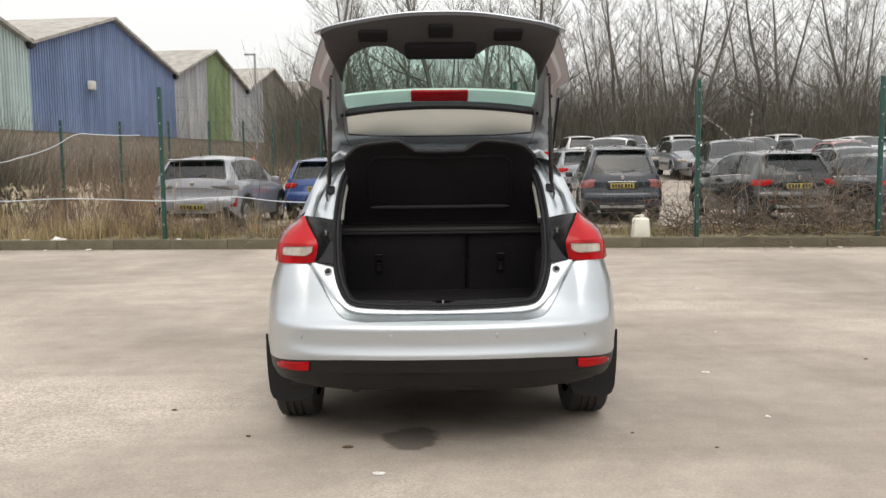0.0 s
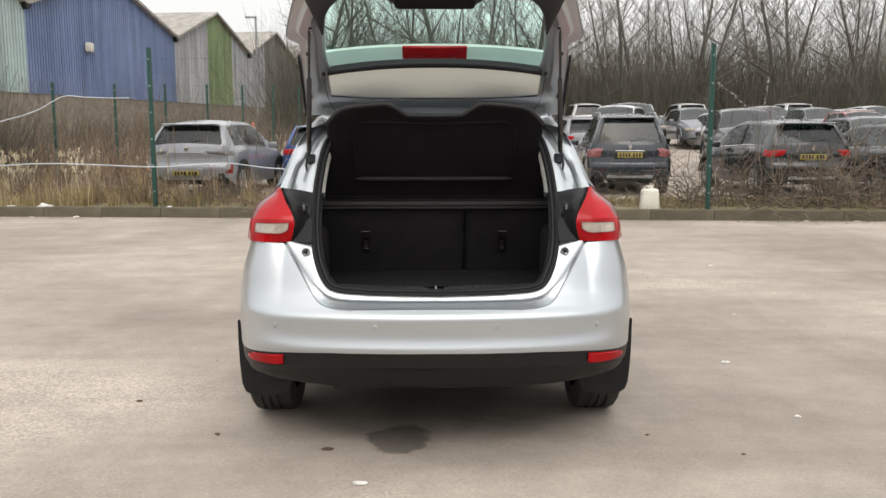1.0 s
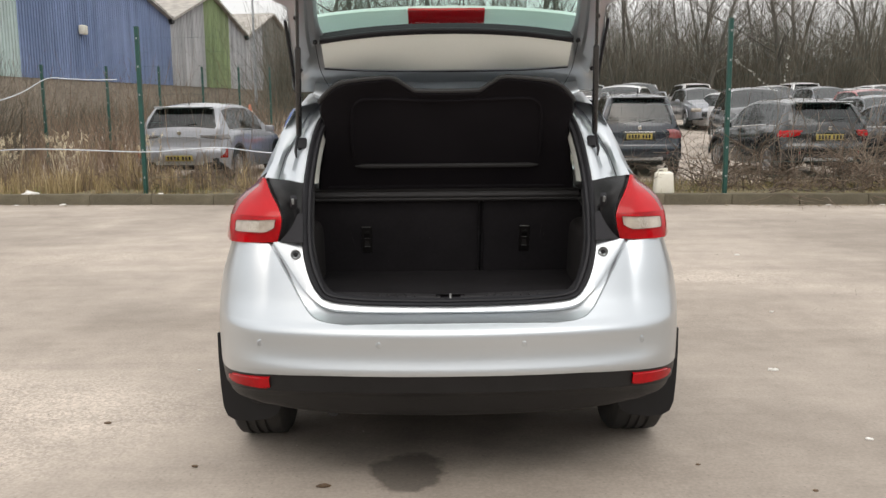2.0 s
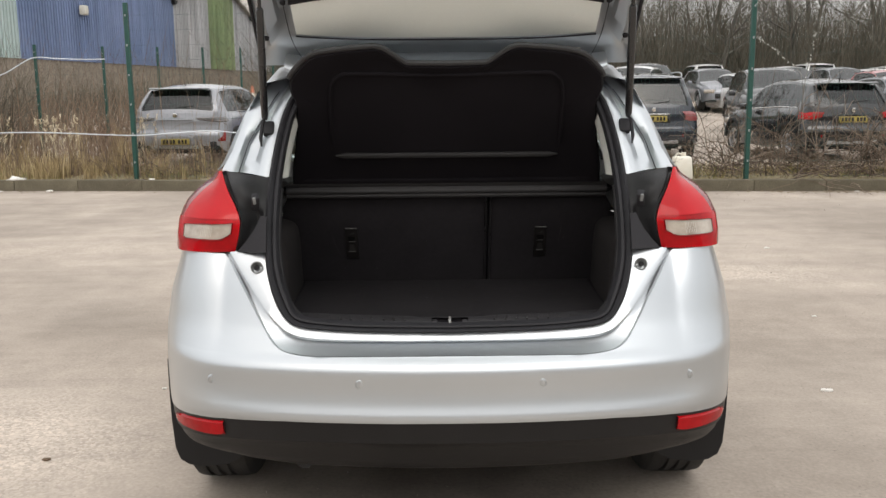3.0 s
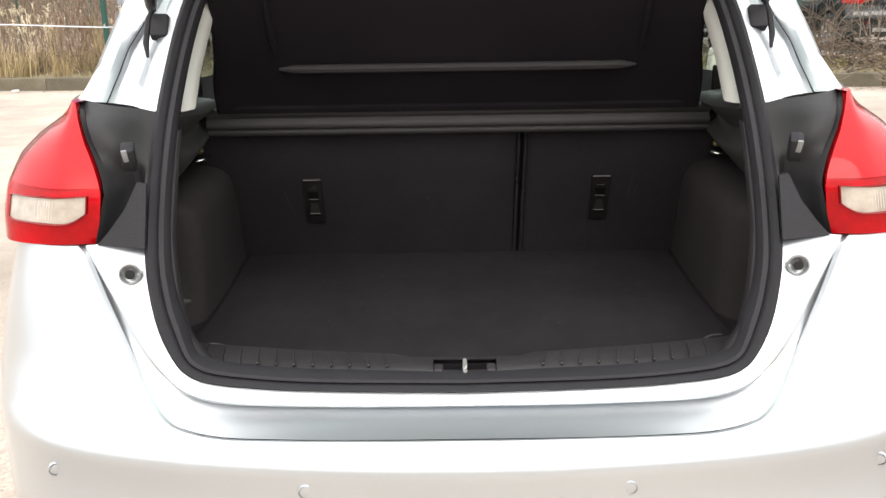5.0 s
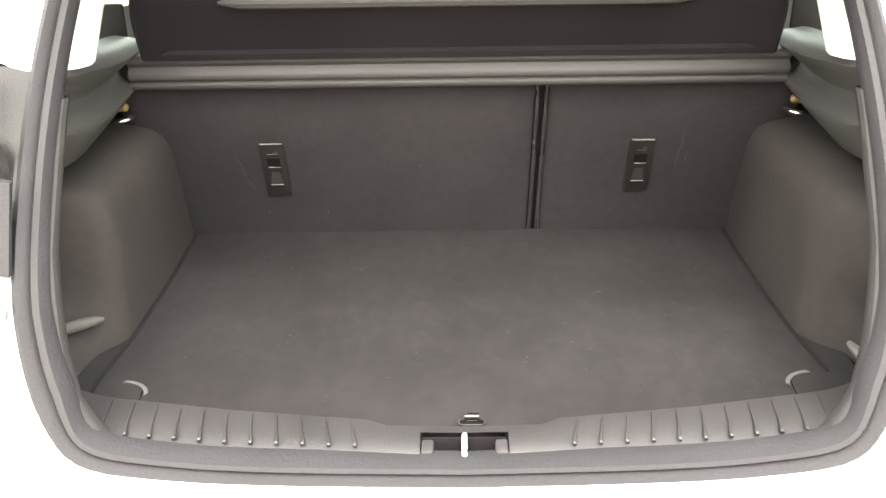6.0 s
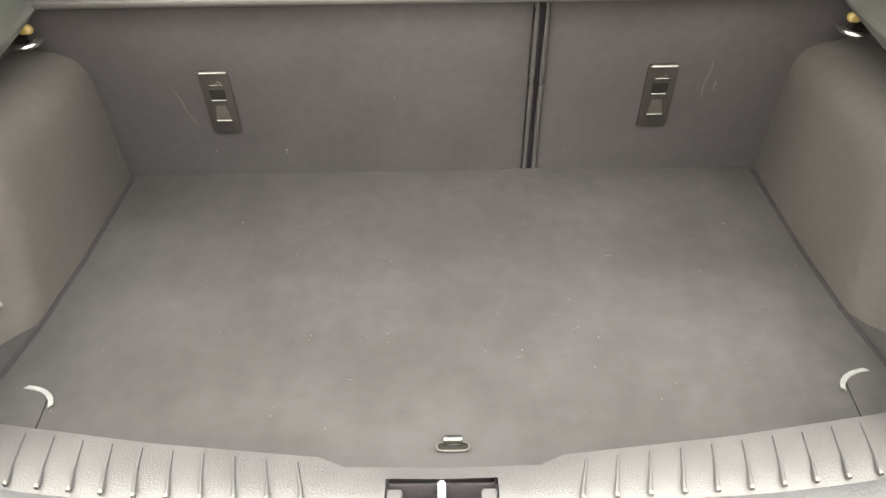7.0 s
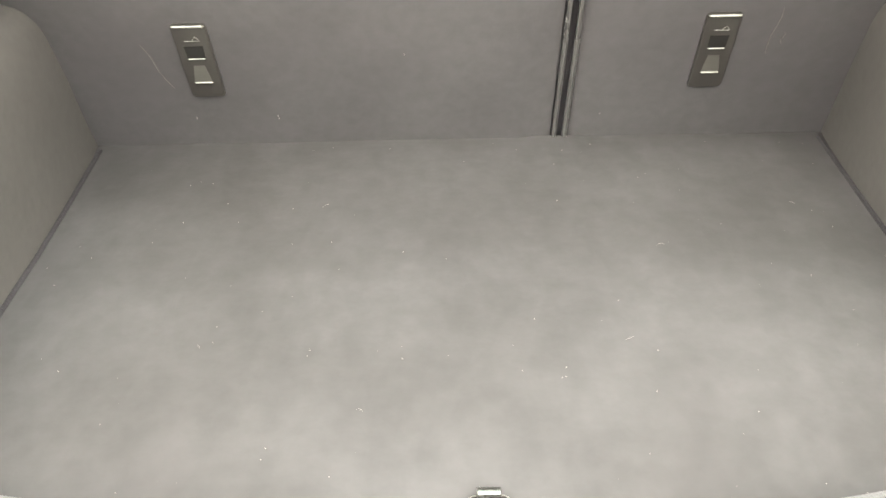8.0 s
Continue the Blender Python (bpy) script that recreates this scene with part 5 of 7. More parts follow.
# crumbs and lint on the carpet
rng = random.Random(5)
bm = bmesh.new()
for k in range(110):
    x, y = rng.uniform(-.5, .5), rng.uniform(.30, .97)
    s = rng.uniform(.0003, .0007)
    add_box(bm, (x, y, .6585), (s, s * rng.uniform(1, 2.4), s), Euler((0, 0, rng.uniform(0, 3))).to_matrix())
for k in range(5):
    x, z = rng.uniform(-.5, .5), rng.uniform(.69, .9)
    add_box(bm, (x, seat_y(z) - .0018, z), (.0008, .0008, .002))
for k in range(7):
    x, y, a = rng.uniform(-.46, .46), rng.uniform(.34, .95), rng.uniform(0, 6.28)
    ln, cv = rng.uniform(.005, .012), rng.uniform(-1.6, 1.6)
    pts = [(x + ln * f * math.cos(a + cv * f), y + ln * f * math.sin(a + cv * f), .6588 + .0006 * math.sin(3 * f)) for f in np.linspace(0, 1, 6)]
    add_tube(bm, pts, .00016, 4)
lint = link(bm, "lint", make("pale_lint", (.065, .06, .055), (.09, .084, .078), 50, .9), None, smooth=False)
tagged(lint, "pale crumbs and lint scattered on the boot carpet", "lint", kind="stuff")
# faint scratches in the felt of the seat backs
bm = bmesh.new()
for x0, z0, x1, z1 in ((-.412, .835, -.388, .762), (.408, .872, .404, .80), (.420, .835, .421, .815)):
    pts = [Vector((x0 + (x1 - x0) * f + .002 * math.sin(f * 7), seat_y(z0 + (z1 - z0) * f) - .0011, z0 + (z1 - z0) * f)) for f in np.linspace(0, 1, 6)]
    add_tube(bm, pts, [.0002, .0005, .0007, .0005, .0006, .0002], 4)
tagged(part("scratch", bm, make("rubbed_felt", (.028, .025, .024), (.033, .029, .028), 50, .9), boot), kind="stuff")
# black tubes that stand in for the contact shade between floor and side lining
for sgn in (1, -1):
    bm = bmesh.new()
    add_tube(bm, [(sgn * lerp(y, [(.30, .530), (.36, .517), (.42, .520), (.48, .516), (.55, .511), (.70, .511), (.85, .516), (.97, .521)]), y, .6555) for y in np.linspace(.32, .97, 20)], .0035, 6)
    part("floor_edge_shade", bm, M_SHELF, boot)
# dark cabin behind the seats
bm = bmesh.new()
add_box(bm, (0, 2.2, .60), (1.5, 2.3, .10), None, .02)
for x in (-.38, .38):
    add_box(bm, (x, 2.35, 1.0), (.50, .14, .70), Euler((-.3, 0, 0)).to_matrix(), .05)
    add_box(bm, (x, 2.55, 1.38), (.26, .10, .16), None, .04)
part("cabin", bm, M_SHELF, car)


# ---- parked cars beyond the fence ----
TYPES = {
    # length, half width, top line, belt line, wheel radius, wheel places, side windows, rear window, windscreen
    "suv": dict(L=4.5, w=.92, r=.35, wheels=(.90, 3.58),
                top=[(0, .92), (.03, 1.0), (.10, 1.10), (.38, 1.58), (.5, 1.63), (1.2, 1.68), (2.2, 1.67), (2.6, 1.60), (3.3, 1.16), (3.5, 1.10), (4.1, 1.02), (4.4, .85), (4.5, .70)],
                belt=[(0, .90), (.1, 1.06), (1.2, 1.10), (3.3, 1.03), (4.1, .95), (4.4, .80), (4.5, .66)],
                side=((.55, 1.05), (1.12, 1.90), (1.98, 2.9)), rear=(.09, .37), screen=(2.55, 3.32)),
    "crossover": dict(L=4.2, w=.90, r=.33, wheels=(.78, 3.36),
                      top=[(0, .88), (.03, .98), (.08, 1.06), (.42, 1.44), (.55, 1.49), (1.2, 1.545), (2.0, 1.54), (2.4, 1.47), (3.05, 1.07), (3.2, 1.02), (3.8, .93), (4.1, .78), (4.2, .64)],
                      belt=[(0, .86), (.08, 1.02), (1.2, 1.03), (3.0, .95), (3.8, .86), (4.1, .72), (4.2, .6)],
                      side=((.55, .92), (.98, 1.70), (1.78, 2.65)), rear=(.11, .42), screen=(2.38, 3.06)),
    "hatch": dict(L=4.1, w=.88, r=.31, wheels=(.72, 3.28),
                  top=[(0, .84), (.03, .94), (.08, 1.00), (.45, 1.38), (.6, 1.43), (1.2, 1.475), (1.9, 1.47), (2.3, 1.40), (3.0, 1.0), (3.15, .96), (3.7, .86), (4.0, .73), (4.1, .6)],
                  belt=[(0, .82), (.08, .96), (1.2, .97), (2.9, .90), (3.7, .80), (4.0, .68), (4.1, .56)],
                  side=((.62, .92), (.98, 1.66), (1.74, 2.6)), rear=(.07, .44), screen=(2.3, 3.0)),
    "estate": dict(L=4.65, w=.91, r=.32, wheels=(.92, 3.65),
                   top=[(0, .86), (.03, .96), (.08, 1.02), (.36, 1.38), (.5, 1.42), (1.3, 1.47), (2.2, 1.465), (2.6, 1.40), (3.4, .99), (3.55, .95), (4.2, .85), (4.55, .72), (4.65, .6)],
                   belt=[(0, .84), (.08, .98), (1.2, .98), (3.3, .91), (4.2, .80), (4.55, .68), (4.65, .56)],
                   side=((.50, 1.15), (1.22, 1.98), (2.06, 2.95)), rear=(.07, .36), screen=(2.6, 3.4)),
}


def parked_car(kind, paint, label, name="parked_car", lamp_m=None, plate_z=None, rails=False, slim=False):
    T = TYPES[kind]
    lamp_m = lamp_m or M_RED
    root = thing(name, label, "car")
    L, w0 = T["L"], T["w"]
    width = [(0, .86), (.04, .91), (.14, .955), (.35, .985), (.8, 1.0), (L - 1.0, 1.0), (L - .5, .96), (L - .2, .84), (L - .06, .70), (L, .58)]
    ys = sorted(set([0, .03, .06, .09, .14, .20, .28, .37] + [round(.45 + k * (L - .45 - .15) / 46, 3) for k in range(47)] + [L - .06, L]))
    sill = .24

    def low(y):
        z = lerp(y, [(0, .42), (.05, .34), (.3, sill), (L - .4, sill), (L, .32)])
        for yw in T["wheels"]:
            d = (T["r"] + .055) ** 2 - (y - yw) ** 2
            if d > 0:
                z = max(z, T["r"] + math.sqrt(d))
        return z

    rows = []
    for y in ys:
        w, zb, zt, zl = w0 * lerp(y, width), lerp(y, T["belt"]), lerp(y, T["top"]), low(y)
        zb = max(zb, zl + .04)
        zt = max(zt, zb + .004)
        row = [Vector((w * s, y, zl + (zb - zl) * f)) for f, s in ((0, .965), (.22, .99), (.48, 1.0), (.70, .985), (.88, .955), (1, .90))]
        h = zt - zb
        xb = w * .90
        xr = xb - .42 * min(h, .5)
        row += [Vector((xb - (xb - xr) * f, y, zb + h * g)) for f, g in ((.05, .04), (.45, .45), (.86, .86), (1, .945))]
        row += [Vector((xr - .09, y, zt - .006)), Vector((xr * .5, y, zt + .022)), Vector((0, y, zt + .034))]
        rows.append(row)
    belt0 = lerp(.08, T["belt"])

    def tail(bm):
        """Round the tail in plan and give it bumper, boot and shoulder in profile."""
        for v in bm.verts:
            y = v.co.y
            if y < .62:
                k = (1 - max(y, 0) / .62) ** 2
                z = v.co.z
                tuck = lerp(z, [(.22, .16), (.36, .05), (.46, .005), (.60, .0), (.66, .012), (.69, .048), (.80, .060), (belt0 - .03, .062), (belt0 + .05, .04), (belt0 + .35, .02)])
                v.co.y = y + k * (tuck + .20 * min(1.1, abs(v.co.x) / w0) ** 3.2)
        return bm

    bins = {}
    for i, (a, b) in enumerate(zip(rows, rows[1:])):
        yc = (ys[i] + ys[i + 1]) / 2
        for j in range(len(a) - 1):
            key = "body"
            if 6 <= j <= 7:
                for k, (y0, y1) in enumerate(T["side"]):
                    if y0 < yc < y1:
                        key = "side_window%d" % k
                if key == "body" and T["side"][0][0] < yc < T["side"][-1][1]:
                    key = "side_pillar%d" % sum(yc > y1 for y0, y1 in T["side"])
            if j >= 10 and T["rear"][0] < yc < T["rear"][1]:
                key = "rear_window"
            if j >= 9 and T["screen"][0] < yc < T["screen"][1]:
                key = "windscreen"
            bins.setdefault(key, []).append((a[j], a[j + 1], b[j + 1], b[j]))
    for key, quads in bins.items():
        for s in ((1, -1) if key.startswith("side") else (0,)):
            bm = bmesh.new()
            for q in quads:
                for g in ((1, -1) if s == 0 else (s,)):
                    bm.faces.new([bm.verts.new((g * p.x, p.y, p.z)) for p in q])
            if key == "body":
                a = rows[0]
                zc = sorted(set([p.z for p in a] + [a[0].z + (a[5].z - a[0].z) * q / 14 for q in range(15)]))
                half_w = [lerp(z, [(p.z, p.x) for p in a[:7]]) for z in zc if z <= a[6].z]
                add_grid(bm, [[Vector((hw * q / 8, 0, z)) for q in range(-8, 9)] for hw, z in zip(half_w, zc)])
                add_grid(bm, [[Vector((hw * q / 8, 0, z)) for q in range(-8, 9)] for hw, z in [(half_w[-1], a[6].z)] + [(p.x, p.z) for p in a[7:-1]]])
                a = rows[-1]
                for j in range(len(a) - 2):
                    bm.faces.new([bm.verts.new(p) for p in (a[j], a[j + 1], mirror(a[j + 1]), mirror(a[j]))])
            bmesh.ops.remove_doubles(bm, verts=bm.verts, dist=.0005)
            tail(bm)
            m = paint if key == "body" else lamp_m if key == "side_lamp" else M_GLOSSBLACK if "pillar" in key else M_CARSIDE if key.startswith("side_window") or key == "windscreen" else M_CARGLASS
            nm = "body_shell" if key == "body" else "tail_lamp" if key == "side_lamp" else "window_pillar" if "pillar" in key else "side_window" if key.startswith("side") else key
            part(nm, bm, m, root)
    bm = bmesh.new()
    add_box(bm, (0, L / 2, .30), (w0 * 1.5, L - .8, .10), None, .02)
    part("underbody", bm, M_BLACK, root)
    bm = bmesh.new()
    add_box(bm, (0, .05, .42), (w0 * 1.60, .16, .17), None, .03)
    part("rear_valance", tail(bm), M_BLACK, root)
    bm = bmesh.new()
    add_box(bm, (0, L - .04, .46), (w0 * 1.0, .10, .20), None, .03)
    part("grille", bm, M_GLOSSBLACK, root)
    zb = lerp(.05, T["belt"])
    zp = plate_z or zb - .14
    for sgn in (1, -1):
        bm = bmesh.new()
        tall, inner = (.10, .46) if slim else (.20, .72) if kind == "suv" else (.14, .62)
        way = spline([(inner, -.010, 0), (.68, -.012, 0), (.83, -.008, 0), (.905, .03, 0), (.97, .13, 0), (.995, .27, 0)], 16)
        rows_l = []
        for i_, p in enumerate(way):
            f = i_ / 15
            z1, z0 = zb - .015 + .03 * f, zb - .015 - tall * (.45 + .55 * math.sin(min(1, f * 1.6) * 1.57)) + .04 * max(0, f - .6)
            rows_l.append([Vector((sgn * w0 * (p.x + (.012 if 0 < k < 5 else -.03)) * (.985 - .07 * k / 5), p.y - (.006 if 0 < k < 5 else -.02), z0 + (z1 - z0) * k / 5)) for k in range(6)])
        rows_l = [[p + Vector((0, .03, 0)) for p in rows_l[0]]] + rows_l + [[p - Vector((sgn * .03, 0, 0)) for p in rows_l[-1]]]
        add_grid(bm, rows_l)
        part("tail_lamp", tail(bm), lamp_m, root)
        if rails:
            bm = bmesh.new()
            xr = w0 * .90 - .42 * .5 - .02
            add_tube(bm, spline([(sgn * xr, .62, 1.63), (sgn * xr, .75, 1.70), (sgn * xr, 1.4, 1.72), (sgn * xr, 2.2, 1.70), (sgn * xr, 2.35, 1.62)], 14), .016, 6)
            part("roof_rail", bm, M_GALV, root)
        bm = bmesh.new()
        if slim:
            add_box(bm, (sgn * w0 * .88, .045, .60), (.13, .07, .20), Euler((0, 0, sgn * .45)).to_matrix(), .02)
        else:
            add_box(bm, (sgn * w0 * .70, .045, .52), (.20, .06, .07), Euler((0, 0, sgn * .25)).to_matrix(), .02)
        part("reflector", tail(bm), M_DEEPRED, root)
        bm = bmesh.new()
        add_box(bm, (sgn * w0 * .66, L - .17, zb - .28), (.40, .26, .14), Euler((0, 0, -sgn * .55)).to_matrix(), .05, 3)
        part("headlight", bm, M_CLEAR, root)
        bm = bmesh.new()
        add_box(bm, (sgn * (w0 + .09), T["screen"][1] - .55, zb + .06), (.18, .10, .13), None, .03)
        part("door_mirror", bm, paint, root)
        for yw in T["wheels"]:
            wheel(root, (sgn * (w0 - .13), yw, T["r"]), T["r"], .21, sgn, 24, False)
    # tailgate plate with unreadable marks, bumper crease and wiper
    bm = bmesh.new()
    add_box(bm, (0, -.012, zp), (.52, .012, .112), None, .004)
    pl = part("number_plate", tail(bm), M_YELLOW, root, "yellow rear plate")
    for k in range(7):
        bm = bmesh.new()
        add_box(bm, (-.20 + k * .062 + (.03 if k > 3 else 0), -.0205, zp), (.036, .003, .072))
        part("mark", tail(bm), M_GLOSSBLACK, pl)
    bm = bmesh.new()
    add_box(bm, (0, -.006, zb - .055), (.62, .02, .024), None, .006)
    part("boot_trim", tail(bm), M_CHROME if kind == "suv" else paint, root)
    bm = bmesh.new()
    add_box(bm, (0, .03, .66), (w0 * 1.50, .06, .03), None, .012)
    part("bumper_edge", tail(bm), paint, root)
    bm = bmesh.new()
    yr = T["rear"][0]
    add_tube(bm, [(0, yr + .00, lerp(yr, T["top"]) + .03), (.30, yr + .035, lerp(yr + .03, T["top"]) + .035)], .010, 6)
    part("rear_wiper", tail(bm), M_BLACK, root)
    bm = bmesh.new()
    add_box(bm, (0, .000, zp + .01), (.66, .012, .19), None, .005)
    part("plate_panel", tail(bm), M_GLOSSBLACK if kind == "suv" else paint, root)
    bm = bmesh.new()
    add_lathe(bm, [(.040, .01), (.040, -.004), (.030, -.010), (.0001, -.012)], 14, Matrix.Translation((0, -.004, zb + .03)) @ Matrix.Rotation(radians(90), 4, "Z"))
    part("badge", tail(bm), M_CHROME, root, "round bright badge")
    bm = bmesh.new()
    add_box(bm, (0, -.004, .40), (w0 * 1.05, .03, .07), None, .012)
    part("bumper_insert", tail(bm), M_GALV if kind in ("suv", "crossover") else M_GLOSSBLACK, root, "pale bumper insert")
    for sgn in (1, -1):
        bm = bmesh.new()
        add_tube(bm, [(sgn * w0 * .55, -.02, .30), (sgn * w0 * .55, .30, .31)], .035, 10)
        part("exhaust_tip", bm, M_CHROME, root)
        bm = bmesh.new()
        pts_ = [(sgn * (xb_ + .004), y_, z_) for xb_, y_, z_ in ((w0 * .88, T["side"][0][0], belt0 + .015), (w0 * .90, 1.2, lerp(1.2, T["belt"]) + .012), (w0 * .90, 2.2, lerp(2.2, T["belt"]) + .012), (w0 * .89, T["side"][-1][1], lerp(T["side"][-1][1], T["belt"]) + .012))]
        add_tube(bm, pts_, .010, 6)
        part("window_trim", bm, M_CHROME if kind != "hatch" else M_GLOSSBLACK, root)
        for yw in T["wheels"]:
            bm = bmesh.new()
            r1, r2 = T["r"] + .05, T["r"] + .105
            rows_a = []
            for a_ in np.linspace(.05, math.pi - .05, 18):
                c_, s_ = math.cos(a_), math.sin(a_)
                rows_a.append([Vector((sgn * x_, yw + r_ * c_, T["r"] + r_ * s_)) for x_, r_ in ((w0 * .90, r1 - .02), (w0 + .004, r1), (w0 + .008, (r1 + r2) / 2), (w0 + .002, r2), (w0 - .02, r2 + .004))])
            add_grid(bm, rows_a)
            part("arch_trim", bm, M_BLACK if kind in ("suv", "crossover") else paint, root)
    rr = T["rear"]
    frame_pts = []
    for f_ in np.linspace(0, 1, 9):
        y_ = rr[0] + (rr[1] - rr[0]) * f_
        frame_pts.append((lerp(y_, T["top"]), y_))
    for sgn in (1, -1):
        bm = bmesh.new()
        add_tube(bm, [(sgn * (w0 * lerp(y_, width) * .90 - .42 * min(max(z_ - lerp(y_, T["belt"]), .004), .5) - .09), y_ - .004, z_ + .002) for z_, y_ in frame_pts], .018, 6)
        part("window_surround", tail(bm), M_GLOSSBLACK, root)
    ye = T["rear"][1]
    bm = bmesh.new()
    rows_s = [[Vector((x, ye + dy - .10 * (1 - abs(x) / .7 * .3), lerp(ye, T["top"]) + dz)) for x in np.linspace(-.56, .56, 9)] for dy, dz in ((.14, .055), (.02, .060), (-.04, .045), (-.03, .030), (.10, .02))]
    add_grid(bm, rows_s)
    part("roof_spoiler", tail(bm), paint, root)
    bm = bmesh.new()
    add_tube(bm, [(0, ye + .25, lerp(ye + .25, T["top"])), (0, ye + .16, lerp(ye + .25, T["top"]) + .17)], [.010, .003], 6)
    part("aerial", bm, M_BLACK, root)
    return root


M_CLEARDARK = make("smoked_lamp_lens", (.16, .15, .15), (.10, .09, .09), 25, .15, .2, 0, 120, coat=1)
M_SMOKERED = make("smoked_red_lens", (.20, .035, .035), (.30, .10, .10), 9, .12, .1, 0, 120, coat=1)
M_GALV = make("galvanised_steel", (.34, .36, .37), (.42, .43, .44), 6, .5, .7, 0, 60)


def place(ob, x, y, turn=0):
    ob.matrix_basis = pose(x, y, ground_z(x, y), 0, 0, turn)
    return ob


def copy_car(ob, x, y, turn=0):
    return copy_thing(ob, pose(x, y, ground_z(x, y), 0, 0, turn))


crossover = place(parked_car("crossover", PAINT["pale_silver"], "pale silver crossover parked behind dry grass", "crossover_car", M_CLEARDARK, .50, slim=True), -4.95, 14.7, -7)
crossover.scale = (1.07, 1, 1)
place(parked_car("hatch", PAINT["blue"], "bright blue hatchback parked beside the silver crossover", "hatchback_car"), -2.62, 17.2, -3)
suv = place(parked_car("suv", PAINT["slate"], "dark blue-grey SUV parked behind the fence", "suv_car", M_SMOKERED, rails=True), 4.08, 14.9, -6)
suv.scale = (.97, 1, 1)
dark = place(parked_car("crossover", PAINT["charcoal"], "charcoal crossover parked behind brambles", "crossover_car"), 7.62, 14.3, 4)
dark.scale = (1.05, 1, 1)
place(parked_car("estate", PAINT["slate"], "slate blue estate parked beside a charcoal crossover", "estate_car"), 10.1, 14.0, 2)
white_suv = place(parked_car("suv", PAINT["white"], "white SUV in the rows of parked cars", "suv_car"), 7.2, 29.5, 158)
silver_h = place(parked_car("hatch", PAINT["pale_silver"], "silver hatchback in the rows of parked cars", "hatchback_car"), 4.9, 24.0, 4)
white_h = place(parked_car("hatch", PAINT["white"], "white hatchback in the rows of parked cars", "hatchback_car"), 1.6, 27.0, 0)
black_s = place(parked_car("suv", PAINT["black"], "black SUV in the rows of parked cars", "suv_car"), 9.2, 24.2, 170)
red_h = place(parked_car("hatch", PAINT["red"], "dark red hatchback in the rows of parked cars", "hatchback_car"), 15.2, 30.0, 175)
grey_e = place(parked_car("estate", PAINT["dark_grey"], "dark grey estate in the rows of parked cars", "estate_car"), 12.4, 23.5, 172)
rngc = random.Random(11)
pool = [white_h, silver_h, white_h, white_suv, black_s, white_h, silver_h, grey_e, white_suv, silver_h, white_h]
taken = [(white_suv.location.x, white_suv.location.y)] + [(o.location.x, o.location.y) for o in (silver_h, white_h, black_s, red_h, grey_e)]
lots = [(12.9, 14.6), (15.6, 14.6), (18.3, 14.9)]
for row_y, x0, x1 in ((23.4, 1.9, 24), (29.8, 1.0, 30), (35.2, .6, 33), (40.6, .2, 38)):
    x = x0
    while x < x1:
        lots.append((x, row_y))
        x += 2.55
for x, y in lots:
    x, y = x + rngc.uniform(-.15, .15), y + rngc.uniform(-.3, .3)
    kind_, turn_ = pool[rngc.randrange(len(pool))], rngc.choice((0, 178, 2, 181, -3))
    if all(abs(x - a) > 2.3 or abs(y - b) > 5.0 for a, b in taken):
        copy_car(kind_, x, y, turn_)
        taken.append((x, y))

# ---- gabled sheds in a row ----
def corrugated(name, c1, c2, stain=.25):
    m = make(name, c1, c2, .35, .6, .1, 0, 40, grain=.08)
    n, l = m.node_tree.nodes, m.node_tree.links
    b = n["Principled BSDF"]
    old = b.inputs["Base Color"].links[0].from_socket
    tc = n.new("ShaderNodeTexCoord")
    mp = n.new("ShaderNodeMapping"); mp.inputs["Scale"].default_value = (1.3, 1.3, .10)
    l.new(tc.outputs["Object"], mp.inputs["Vector"])
    st = n.new("ShaderNodeTexNoise"); st.inputs["Scale"].default_value = 1.6; st.inputs["Detail"].default_value = 6
    l.new(mp.outputs[0], st.inputs["Vector"])
    r = n.new("ShaderNodeMapRange"); r.inputs["From Min"].default_value, r.inputs["From Max"].default_value = .35, .68
    r.inputs["To Min"].default_value, r.inputs["To Max"].default_value = 1 - stain, 1 + stain * .4
    l.new(st.outputs["Fac"], r.inputs["Value"])
    sc = n.new("ShaderNodeVectorMath"); sc.operation = "SCALE"
    l.new(old, sc.inputs[0]); l.new(r.outputs["Result"], sc.inputs["Scale"])
    l.new(sc.outputs[0], b.inputs["Base Color"])
    return m


M_TEAL = corrugated("teal_cladding", (.46, .56, .55), (.52, .61, .60))
M_BLUE = corrugated("blue_cladding", (.19, .255, .43), (.24, .305, .49))
M_GREY = corrugated("grey_cladding", (.46, .46, .47), (.53, .53, .54), .35)
M_GREEN = corrugated("green_cladding", (.25, .33, .15), (.31, .38, .19), .35)
M_BROWN = corrugated("dark_cladding", (.17, .165, .14), (.23, .22, .19), .4)
M_ROOF = corrugated("fibre_cement_roof", (.36, .33, .29), (.44, .41, .37), .3)
M_BRICK = make("dull_red_brick", (.22, .185, .145), (.30, .255, .205), 3, .9, 0, .6, 14, grain=.3)
SP = [Vector((-18.7, 20.0, 0)), Vector((-16.72, 34.7, 0)), Vector((-14.73, 49.6, 0)), Vector((-12.95, 62.0, 0)), Vector((-11.3, 74.1, 0)), Vector((-9.6, 87.0, 0))]
EAVE, RIDGE, PLINTH = 6.4, 8.5, 2.72
shed_mats = [("teal", [M_TEAL]), ("blue", [M_BLUE]), ("grey and green", [M_GREY, M_GREEN, M_GREY]), ("dark weathered", [M_GREY, M_BROWN, M_BROWN]), ("dark weathered", [M_BROWN])]
